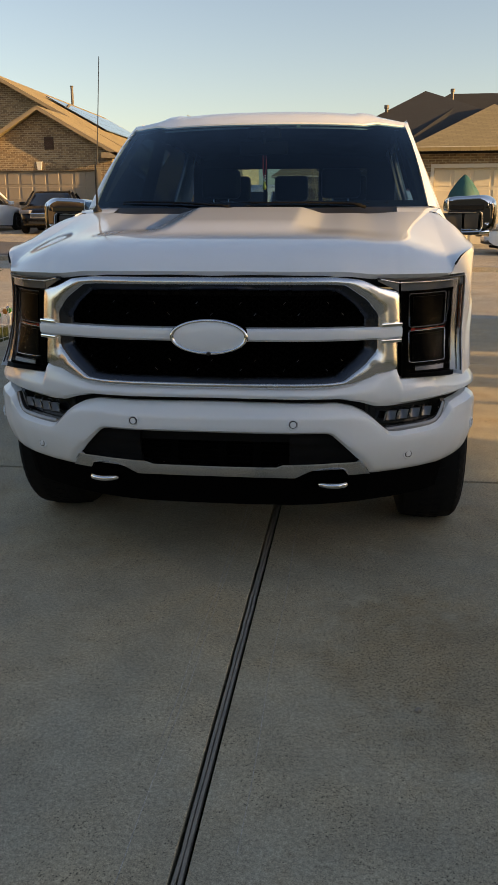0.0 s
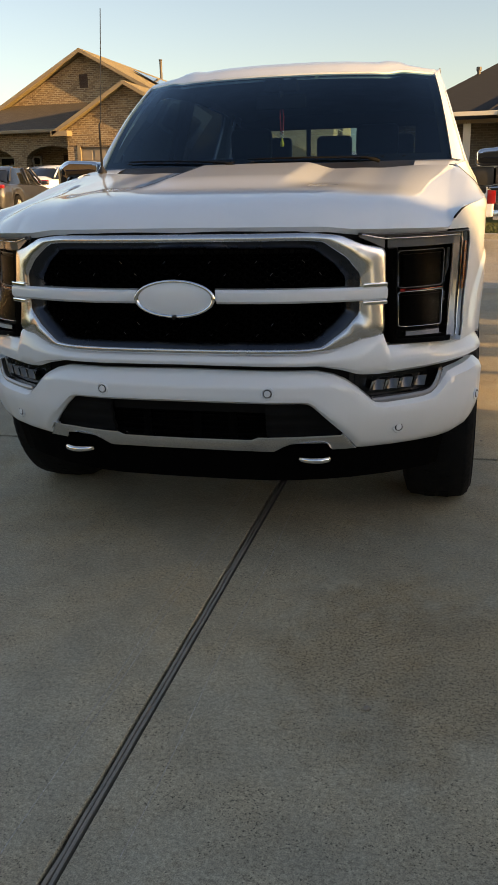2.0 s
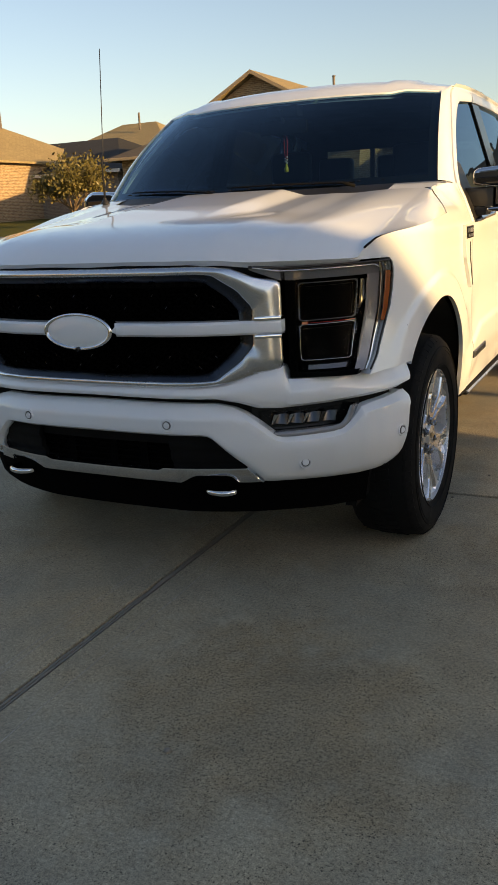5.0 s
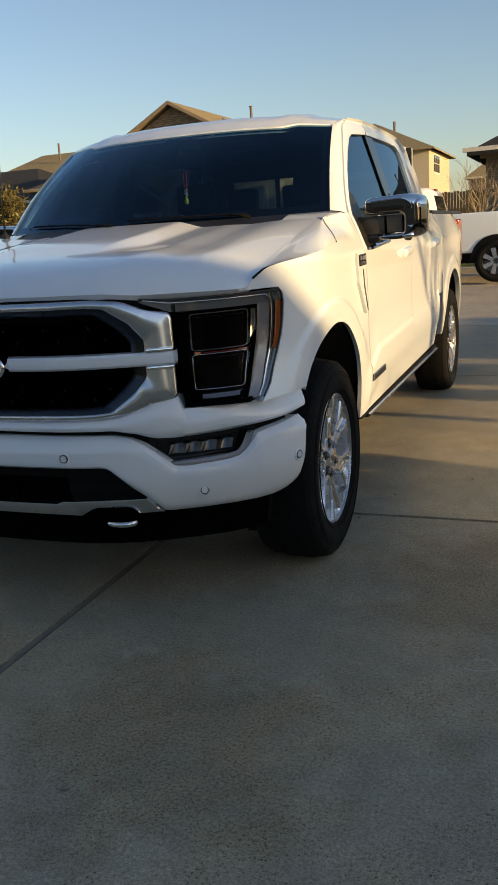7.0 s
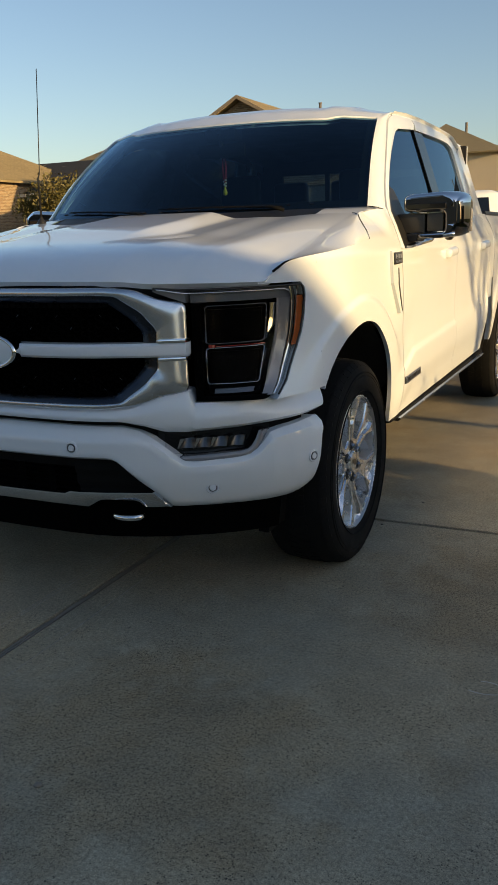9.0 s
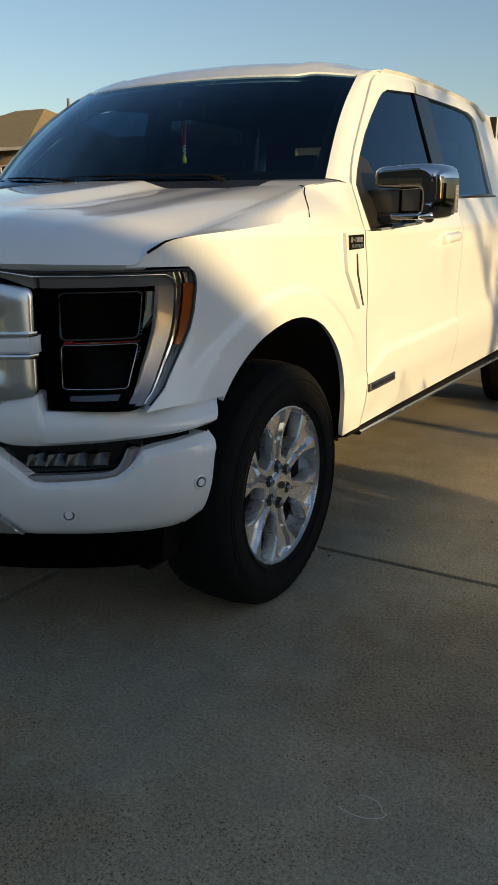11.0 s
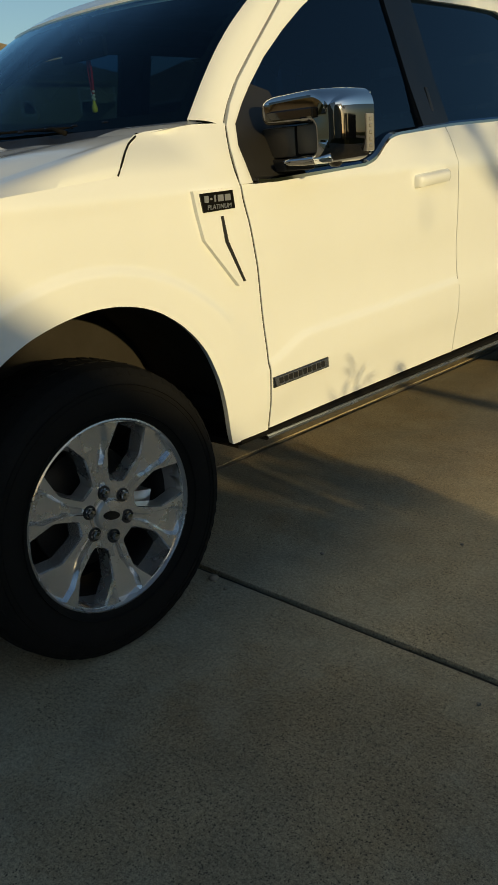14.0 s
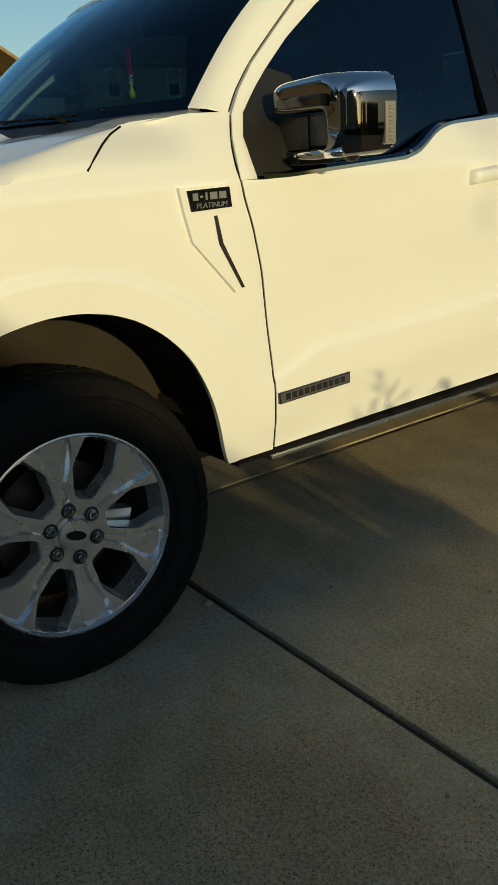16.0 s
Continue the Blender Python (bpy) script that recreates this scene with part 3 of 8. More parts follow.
for x in course:
    part("brick", box((x, 29.975, 3.22), (x + 0.075, 30.0, 3.46)), BRICK, brick_house)
for s in (-1, 1):
    for k in range(30):
        x = -11.65 + s * (0.1 + k * 0.09)
        z = 5.42 - 0.544 * abs(x + 11.65) - 0.30
        part("brick", box((x - 0.036, 29.975, z), (x + 0.036, 30.0, z + 0.20)), BRICK, brick_house)
attic_vent(brick_house, -11.42, 30.0, 3.96, 4.44, 0.38, BRICK)
part("side_wall", box((-9.2, 30.25, 0.6), (-8.95, 44, 3.95)), BRICK, brick_house)
part("side_wall", box((-14.35, 30.25, 0.6), (-14.1, 34, 3.95)), BRICK, brick_house)
roof(brick_house, [((-8.55, 29.55, 3.78), (-8.55, 40, 3.78), (-11.65, 40, 5.52), (-11.65, 29.55, 5.52)),
                   ((-14.75, 40, 3.78), (-14.75, 29.55, 3.78), (-11.65, 29.55, 5.52), (-11.65, 40, 5.52))], SHINGLE)
for s in (-1, 1):
    band(brick_house, "rake_board", (-11.65, 29.5, 5.37), (-11.65 + s * 3.1, 29.5, 3.63), 0.10, 0.15, FASCIA)
part("eave_return", box((-14.8, 29.5, 3.60), (-14.1, 30.05, 3.80)), FASCIA, brick_house)
part("eave_return", box((-9.2, 29.5, 3.60), (-8.5, 30.05, 3.80)), FASCIA, brick_house)
# main gable behind
wall_x(brick_house, -20.6, -9.6, 34.0, 0.7, 4.25, [], BRICK, tops=[(-20.6, 4.25), (-9.6, 4.25), (-15.1, 7.25)])
attic_vent(brick_house, -15.2, 34.0, 5.86, 6.42, 0.40, BRICK)
roof(brick_house, [((-9.0, 33.5, 4.08), (-9.0, 50, 4.08), (-15.1, 50, 7.4), (-15.1, 33.5, 7.4)),
                   ((-21.2, 50, 4.08), (-21.2, 33.5, 4.08), (-15.1, 33.5, 7.4), (-15.1, 50, 7.4))], SHINGLE)
for s in (-1, 1):
    band(brick_house, "rake_board", (-15.1, 33.45, 7.24), (-15.1 + s * 6.1, 33.45, 3.92), 0.10, 0.16, FASCIA)
part("side_wall", box((-9.85, 34.25, 0.7), (-9.6, 49, 4.1)), BRICK, brick_house)
part("side_wall", box((-20.6, 34.25, 0.7), (-20.35, 49, 4.1)), BRICK, brick_house)
part("back_wall", box((-20.6, 48.8, 0.7), (-9.6, 49.05, 4.1)), BRICK, brick_house)
# arched porch
AR = [(-20.2, -17.55), (-17.0, -14.65)]


def arch_hole(x0, x1, z0, zs, rise, n=14):
    c, r = (x0 + x1) / 2, (x1 - x0) / 2
    return [(x0, z0)] + [(c - r * math.cos(k * math.pi / n), zs + rise * math.sin(k * math.pi / n)) for k in range(n + 1)] + [(x1, z0)]


bm = bmesh.new()
PORCH_TOP = 4.05
for a, b in ((-20.9, -20.2), (-17.55, -17.0), (-14.65, -14.35)):
    add_box(bm, (a, 31.5, 0.6), (b, 32.0, PORCH_TOP))
for x0, x1 in AR:
    H = arch_hole(x0, x1, 2.75, 2.75, 0.62)[1:-1]
    add_prism(bm, H + [(x1, PORCH_TOP), (x0, PORCH_TOP)], lambda a, b, d: (a, d, b), 31.5, 32.0)
bmesh.ops.recalc_face_normals(bm, faces=bm.faces)
part("porch_wall", bm, BRICK, brick_house)
house_window(brick_house, -19.6, -18.1, 33.85, 1.6, 3.1, bars=(2, 4))
house_window(brick_house, -17.95, -17.5, 33.85, 1.6, 3.1, bars=(1, 4))
part("front_door", box((-16.4, 33.9, 1.0), (-15.4, 33.98, 3.1), 0.01, 1), LOUVRE, brick_house)
# porch shingles darkened: the garage wing's shade is put into their colour
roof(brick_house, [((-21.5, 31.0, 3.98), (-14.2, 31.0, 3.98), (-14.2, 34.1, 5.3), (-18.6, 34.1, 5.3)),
                   ((-21.5, 37.0, 3.98), (-21.5, 31.0, 3.98), (-18.6, 34.1, 5.3))], SHINGLE_SHADED, "porch_roof")
part("gutter", box((-21.5, 30.88, 3.86), (-14.7, 31.02, 4.0), 0.02, 1), FASCIA, brick_house)
for x, y, z in ((-15.0, 44.0, 7.3),):
    part("vent_pipe", tube([(x, y, z - 0.4), (x, y, z + 0.95), (x, y, z + 1.02)], [0.075, 0.075, 0.11], 10), PIPE, brick_house)
# solar panels on the right slope
for i in range(6):
    for j in range(3):
        y0, s0 = 37.0 + i * 1.72, 1.3 + j * 1.08
        pts = []
        for yy, ss in ((y0, s0), (y0 + 1.66, s0), (y0 + 1.66, s0 + 1.02), (y0, s0 + 1.02)):
            pts.append((-15.1 + ss * 0.878, yy, 7.4 - ss * 0.478 + 0.12))
        bm = bmesh.new()
        roof_sheet(bm, pts, 0.04)
        part("solar_panel", bm, SOLAR, brick_house)

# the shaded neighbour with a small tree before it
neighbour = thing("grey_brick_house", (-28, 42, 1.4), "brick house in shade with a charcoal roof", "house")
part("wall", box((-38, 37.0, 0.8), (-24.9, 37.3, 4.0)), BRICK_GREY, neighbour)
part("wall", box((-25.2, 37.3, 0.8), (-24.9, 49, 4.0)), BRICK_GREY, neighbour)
roof(neighbour, [((-38.5, 36.5, 3.9), (-24.4, 36.5, 3.9), (-28.4, 42.5, 6.1), (-34, 42.5, 6.1)),
                 ((-24.4, 36.5, 3.9), (-24.4, 49, 3.9), (-28.4, 42.5, 6.1)),
                 ((-38.5, 49, 3.9), (-38.5, 36.5, 3.9), (-34, 42.5, 6.1)),
                 ((-24.4, 49, 3.9), (-38.5, 49, 3.9), (-34, 42.5, 6.1), (-28.4, 42.5, 6.1))], SHINGLE_DARK)
part("gutter", box((-38.5, 36.4, 3.76), (-24.4, 36.52, 3.92)), FASCIA_WHITE, neighbour)
ac = thing("air_conditioner", (-25.9, 36.2, 1.25), "grey outdoor air conditioning unit beside a brick wall", "air conditioner")
part("casing", box((-26.4, 35.7, 1.25), (-25.4, 36.6, 2.25), 0.04, 2), SATIN_DARK, ac)
for k in range(14):
    part("grille_bar", box((-26.38 + k * 0.072, 35.66, 1.32), (-26.35 + k * 0.072, 35.70, 2.18)), PIPE, ac)


def hip_house(label, x0, x1, y0, y1, base, eave, top, roof_mat, wall_mat, ridge=0.5, along="x", name="hip_roof_house"):
    h = thing(name, ((x0 + x1) / 2, (y0 + y1) / 2, base), label, "house")
    part("wall", box((x0, y0, base - 0.3), (x1, y1, eave)), wall_mat, h)
    o = 0.45
    a, b, c, d = x0 - o, x1 + o, y0 - o, y1 + o
    m, n = (c + d) / 2, (a + b) / 2
    if along == "x":
        r = (b - a) * (1 - ridge) / 2
        p, q = (a + r, m, top), (b - r, m, top)
        sl = [((a, c, eave), (b, c, eave), q, p), ((b, d, eave), (a, d, eave), p, q), ((b, c, eave), (b, d, eave), q), ((a, d, eave), (a, c, eave), p)]
    else:
        r = (d - c) * (1 - ridge) / 2
        p, q = (n, c + r, top), (n, d - r, top)
        sl = [((a, c, eave), (b, c, eave), p), ((b, d, eave), (a, d, eave), q), ((b, c, eave), (b, d, eave), q, p), ((a, d, eave), (a, c, eave), p, q)]
    roof(h, sl, roof_mat)
    part("gutter", box((a, c - 0.08, eave - 0.14), (b, c + 0.04, eave + 0.02)), FASCIA_WHITE, h)
    return h


far1 = hip_house("far house with a brown hip roof", -47, -34, 58, 70, 2.6, 6.2, 9.4, SHINGLE, BRICK, 0.25, name="far_brown_house")
part("vent_pipe", tube([(-39.2, 62, 8.6), (-39.2, 62, 10.0)], 0.09), PIPE, far1)
far2 = hip_house("brick house with a lit brown hip roof", -41, -30.2, 31, 43, 1.4, 4.6, 7.3, SHINGLE, BRICK, 0.2, name="brown_roof_house")
house_window(far2, -32.6, -31.4, 30.9, 2.2, 3.8)
part("vent_pipe", tube([(-33.5, 38, 6.6), (-33.5, 38, 7.9)], 0.08), PIPE, far2)
far3 = hip_house("cream-walled house with a brown hip roof", -39, -27.5, 15.5, 25.5, 1.0, 4.9, 7.3, SHINGLE, TAN_WALL, 0.2, "y", name="cream_house")
for x in (-29.4, -31.6, -34.2):
    house_window(far3, x, x + 0.95, 15.38, 2.75, 4.0, bars=(1, 2))
for y, z0, z1 in ((16.6, 3.70, 4.62), (19.3, 3.70, 4.62), (22.1, 3.74, 4.62), (23.92, 3.95, 4.66), (24.52, 3.95, 4.66)):
    part("window_trim", box((-27.5, y - 0.09, z0 - 0.09), (-27.44, y + 0.57, z1 + 0.09)), FASCIA_WHITE, far3)
    wf = part("window", box((-27.5, y, z0), (-27.41, y + 0.48, z1), 0.01, 1), WINDOW_DARK, far3)
    part("window_bar", box((-27.42, y, (z0 + z1) / 2 - 0.02), (-27.395, y + 0.48, (z0 + z1) / 2 + 0.02)), FASCIA_WHITE, wf)
    part("window_blind", box((-27.415, y + 0.02, (z0 + z1) / 2 + 0.03), (-27.405, y + 0.46, z1 - 0.02)), FASCIA, wf)
part("porch_gable", prism([(21.75, 2.3), (24.15, 2.3), (24.15, 3.28), (22.95, 3.92), (21.75, 3.28)], lambda a, b, d: (d, a, b), -26.4, -26.2), BRICK_GREY, far3)
roof(far3, [((-25.9, 21.45, 3.22), (-27.5, 21.45, 3.22), (-27.5, 22.95, 4.06), (-25.9, 22.95, 4.06)), ((-27.5, 24.45, 3.22), (-25.9, 24.45, 3.22), (-25.9, 22.95, 4.06), (-27.5, 22.95, 4.06))], SHINGLE, "porch_roof")
part("wing_wall", box((-27.5, 15.9, 0.9), (-26.0, 24.6, 2.75)), TAN_WALL, far3)
roof(far3, [((-25.5, 15.5, 2.65), (-25.5, 25.0, 2.65), (-27.5, 25.0, 3.35), (-27.5, 15.5, 3.35))], SHINGLE, "wing_roof")
roof(far3, [((-36, 13.6, 2.35), (-29.8, 13.6, 2.35), (-30.6, 15.5, 3.0), (-36, 15.5, 3.0))], SHINGLE, "lower_roof")
far4 = hip_house("low house with a brown roof and gables", -34, -24, 3.0, 13.5, 0.6, 3.6, 5.4, SHINGLE, STUCCO, 0.3, "y", name="side_house")
roof(far4, [((-24.0, 8.0, 3.5), (-24.0, 13.0, 3.5), (-25.5, 10.5, 4.9)), ((-22.8, 7.6, 3.3), (-26, 7.6, 3.3), (-26, 10.3, 5.0), (-22.8, 10.3, 5.0)), ((-26, 13, 3.3), (-22.8, 13, 3.3), (-22.8, 10.3, 5.0), (-26, 10.3, 5.0))], SHINGLE, "gable_roof")
part("gable_wall", box((-25, 7.9, 0.4), (-23.2, 12.7, 3.35)), SIDING, far4)
for y in (8.6, 9.7, 11.0):
    part("window", box((-23.22, y, 1.6), (-23.15, y + 0.7, 2.9), 0.01, 1), WINDOW_DARK, far4)

# the house with a porch and garage beyond the street's right
GE = 0.45
garage_house = thing("porch_garage_house", (4, 30, GE), "brick house with a shaded porch and cream garage door", "house")
wall_x(garage_house, 2.45, 8.3, 25.0, 0.2, 3.4, [(2.9, 7.8, 0.2, 2.86)], BRICK)
garage_door(garage_house, 2.9, 7.8, 25.08, 0.42, 2.86, GARAGE_CREAM)
for a in (2.82, 7.78):
    part("door_jamb", box((a, 24.97, 0.4), (a + 0.10, 25.07, 2.95)), FASCIA_WHITE, garage_house)
part("door_head", box((2.82, 24.97, 2.86), (7.88, 25.05, 2.98)), FASCIA_WHITE, garage_house)
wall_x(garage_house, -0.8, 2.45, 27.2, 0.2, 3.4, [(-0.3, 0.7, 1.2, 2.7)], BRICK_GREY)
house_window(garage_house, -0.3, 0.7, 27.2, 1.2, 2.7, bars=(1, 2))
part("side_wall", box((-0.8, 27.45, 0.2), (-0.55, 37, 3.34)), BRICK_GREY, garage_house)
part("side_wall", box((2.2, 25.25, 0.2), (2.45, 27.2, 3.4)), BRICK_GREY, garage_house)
part("porch_post", box((1.05, 25.3, 0.3), (1.28, 25.53, 3.3), 0.012, 1), FASCIA_WHITE, garage_house)
part("porch_beam", box((-0.8, 25.3, 3.18), (2.45, 25.5, 3.38)), FASCIA, garage_house)
PK = (3.02, 31.5, 6.0)
roof(garage_house, [((-1.15, 24.9, 3.36), (8.0, 24.9, 3.42), PK), ((-1.15, 38, 3.42), (-1.15, 24.9, 3.36), PK),
                    ((8.0, 24.9, 3.42), (8.0, 38, 3.42), PK), ((8.0, 38, 3.42), (-1.15, 38, 3.42), PK)], SHINGLE_DARK)
PK2, PK3 = (4.22, 30.0, 5.38), (5.3, 30.0, 5.0)
roof(garage_house, [((1.7, 24.5, 3.45), (8.0, 24.5, 3.45), PK3, PK2), ((1.7, 34, 3.45), (1.7, 24.5, 3.45), PK2), ((8.0, 24.5, 3.45), (8.0, 34, 3.45), PK3)], SHINGLE_DARK, "side_roof")
PG = (5.15, 28.5, 5.13)
roof(garage_house, [((2.0, 24.2, 3.42), (8.4, 24.2, 3.42), PG), ((2.0, 30.0, 3.42), (2.0, 24.2, 3.42), PG, (5.15, 30.0, 5.1)), ((8.4, 24.2, 3.42), (8.4, 30, 3.42), (5.15, 30, 5.1), PG)], SHINGLE, "garage_roof")
part("gutter", box((-1.2, 24.22, 3.32), (9.0, 24.36, 3.44)), FASCIA_WHITE, garage_house)
for x, y, z in ((4.08, 32.0, 5.5), (1.5, 29, 4.6)):
    part("vent_pipe", tube([(x, y, z - 0.2), (x, y, z + 0.5), (x, y, z + 0.5), (x, y, z + 0.62)], [0.06, 0.06, 0.09, 0.09]), PIPE, garage_house)
hip_house("far dark-roofed house behind the garage", 1, 14, 44, 56, 1.1, 5.0, 8.3, SHINGLE_DARK, BRICK_GREY, 0.25, name="far_dark_house")

# the two-storey house far off
two = thing("two_storey_house", (-10.5, 66, 1.8), "cream two-storey house with a brown roof", "house")
part("wall", box((-14.6, 64.0, 1.2), (-7.41, 75.4, 7.3)), SIDING, two)
for k in range(29):
    part("siding_board", box((-7.41, 64.0, 1.4 + k * 0.2), (-7.38, 75.4, 1.585 + k * 0.2)), SIDING, two)
part("window_trim", box((-7.38, 65.9, 5.55), (-7.34, 69.3, 7.10)), FASCIA_WHITE, two)
for k in range(3):
    pane = part("window", box((-7.36, 66.1 + k * 1.06, 5.70), (-7.32, 66.95 + k * 1.06, 6.95)), WINDOW_DARK, two)
    part("window_bar", box((-7.33, 66.1 + k * 1.06, 6.30), (-7.30, 66.95 + k * 1.06, 6.36)), FASCIA_WHITE, pane)
TOP = (-12.76, 70, 10.14)
LOW_A, LOW_B, LOW_C, LOW_D = (-15.2, 63.4, 7.3), (-6.9, 63.4, 7.3), (-6.9, 76.2, 7.3), (-15.2, 76.2, 7.3)
roof(two, [(LOW_A, LOW_B, TOP), (LOW_B, LOW_C, TOP), (LOW_C, LOW_D, TOP), (LOW_D, LOW_A, TOP)], SHINGLE)
part("lower_roof_wall", box((-12, 60, 1.2), (-8.4, 64, 4.2)), SIDING, two)
roof(two, [((-12.4, 59.5, 4.1), (-8.0, 59.5, 4.1), (-10.2, 62.0, 5.1)), ((-8.0, 59.5, 4.1), (-8.0, 64, 4.1), (-10.2, 64, 5.1), (-10.2, 62, 5.1)), ((-12.4, 64, 4.1), (-12.4, 59.5, 4.1), (-10.2, 62, 5.1), (-10.2, 64, 5.1))], SHINGLE, "lower_roof")
part("vent_pipe", tube([(-10.9, 69.0, 8.6), (-10.9, 69.0, 10.0)], 0.1), PIPE, two)
two.matrix_world = Matrix.Translation((-0.9, 0, -0.45)) @ two.matrix_world
hip_house("far house with a dark brown roof", -7.5, 2, 84, 94, 2.2, 5.4, 8.4, SHINGLE, BRICK_GREY, 0.3, name="far_low_house")
fence = thing("board_fence", (-6, 40, 1.2), "dark weathered wooden board fence", "fence")
for k in range(70):
    x = -11.0 + k * 0.145
    part("board", box((x, 40.0, 1.0), (x + 0.13, 40.02, 2.75 + 0.03 * math.sin(k * 1.7))), WOOD_FENCE, fence)

# ---- the house behind the camera ----
own = thing("home", (0.2, -12, 0), "plain tan house added out of view at the head of the driveway", "house")
OWN_Y, APEX_X, APEX_Z, PITCH, EX = -14.0, 5.0, 4.5, 0.22, 8.0
EAVE = APEX_Z - PITCH * EX
# front and garage door made pale to bounce light onto the truck's nose
wall_x(own, -2.6, 12.6, OWN_Y - 0.55, 0.0, EAVE - 0.1, [(-2.2, 2.7, 0.0, 2.3)], SIDING, tops=[(-2.6, EAVE - 0.1), (12.6, EAVE - 0.1), (APEX_X, APEX_Z - 0.2)])
part("garage_door", box((-2.2, OWN_Y - 0.48, 0.0), (2.7, OWN_Y - 0.42, 2.3)), GARAGE_CREAM, own)
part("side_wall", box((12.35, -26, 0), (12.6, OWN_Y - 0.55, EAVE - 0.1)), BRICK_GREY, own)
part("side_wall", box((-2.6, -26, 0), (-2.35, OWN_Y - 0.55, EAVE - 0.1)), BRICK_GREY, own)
roof(own, [((APEX_X + EX, OWN_Y, EAVE), (APEX_X + EX, -26, EAVE), (APEX_X, -26, APEX_Z), (APEX_X, OWN_Y, APEX_Z)),
           ((APEX_X - EX, -26, EAVE), (APEX_X - EX, OWN_Y, EAVE), (APEX_X, OWN_Y, APEX_Z), (APEX_X, -26, APEX_Z))], SHINGLE)
hip_house("plain house next door on the other side", -22, -10, -22, -8, 0, 3.0, 5.6, SHINGLE, BRICK_GREY, 0.3, name="other_next_house")
# the house next door towards the sun, unseen; the slope of its gable is set to draw the edge of the shade
side_home = thing("next_door_house", (17, -6, 0), "plain cream-sided house added out of view, its steep gable casting the shade", "house")
RX, RY, RZ, RP = 11.0, -5.0, 5.80, 0.78
LOW, HIGH = RY - 5.0, RY + 5.4
wall = prism([(LOW + 0.5, -0.05), (HIGH - 0.3, -0.05), (HIGH - 0.3, RZ - RP * 5.1 - 0.12), (RY, RZ - 0.12), (LOW + 0.5, RZ - RP * 4.5 - 0.12)], lambda a, b, d: (d, a, b), RX + 0.3, RX + 0.55)
# cream siding, picked to bounce light onto the truck's front
part("gable_wall", wall, SIDING, side_home)
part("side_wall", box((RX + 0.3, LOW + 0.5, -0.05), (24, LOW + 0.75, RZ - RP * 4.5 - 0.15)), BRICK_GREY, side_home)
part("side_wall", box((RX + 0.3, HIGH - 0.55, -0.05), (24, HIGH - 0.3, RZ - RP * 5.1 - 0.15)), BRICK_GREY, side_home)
roof(side_home, [((24, HIGH, RZ - RP * 5.4), (RX, HIGH, RZ - RP * 5.4), (RX, RY, RZ), (24, RY, RZ)),
                 ((RX, LOW, RZ - RP * 5.0), (24, LOW, RZ - RP * 5.0), (24, RY, RZ), (RX, RY, RZ))], SHINGLE)
# added out of view: boards and gaps stripe the drive with shade and sun
side_fence = thing("yard_fence", (RX, 5, 0), "weathered board fence with gaps, added out of view to stripe the drive", "fence")
for k in range(36):
    y = 2.2 + k * 0.155
    if k in (3, 11, 12):
        continue
    part("board", box((RX, y, -0.05), (RX + 0.02, y + 0.15, 1.92 + 0.02 * math.sin(k * 2.1))), WOOD_FENCE, side_fence)
for z in (0.4, 1.35):
    part("rail", box((RX + 0.025, 2.2, z), (RX + 0.07, 7.75, z + 0.09)), WOOD_FENCE, side_fence)

# ---- the pickup truck ----
truck = thing("pickup_truck", (0, 2.9, 0), "white crew-cab pickup truck with a black grille, parked on the driveway", "truck")
HUB_F, HUB_R, HUB_Z = 0.95, 4.64, 0.405

PLAN = [(0, -0.010), (0.15, -0.008), (0.3, 0.0), (0.4, 0.02), (0.5, 0.052), (0.6, 0.095), (0.73, 0.17), (0.82, 0.235), (0.9, 0.31), (0.95, 0.375), (0.985, 0.44), (1.0, 0.5), (1.004, 0.6)]


def plan_y(x):
    return lerp(abs(x), PLAN)


PL = [0.0]
for (xa, ya), (xb, yb) in zip(PLAN, PLAN[1:]):
    PL.append(PL[-1] + math.hypot(xb - xa, yb - ya))


def plan_at(s):
    """The front's outline in plan at the length s from its middle."""
    return (math.copysign(float(np.interp(abs(s), PL, [p[0] for p in PLAN])), s), float(np.interp(abs(s), PL, [p[1] for p in PLAN])))


def s_of(x):
    return math.copysign(float(np.interp(abs(x), [p[0] for p in PLAN], PL)), x)


def plan_normal(s):
    a, b = plan_at(s - 0.02), plan_at(s + 0.02)
    d = Vector((b[0] - a[0], b[1] - a[1])).normalized()
    return Vector((d.y, -d.x, 0))


def on_front(x, z, out=0.0):
    """A place on the front by its x and z, out metres proud of the outline."""
    s = s_of(x)
    px, py = plan_at(s)
    n = plan_normal(s)
    return Vector((px, py, z)) + n * out


def on_front_s(s, z, out=0.0):
    px, py = plan_at(s)
    return Vector((px, py, z)) + plan_normal(s) * out


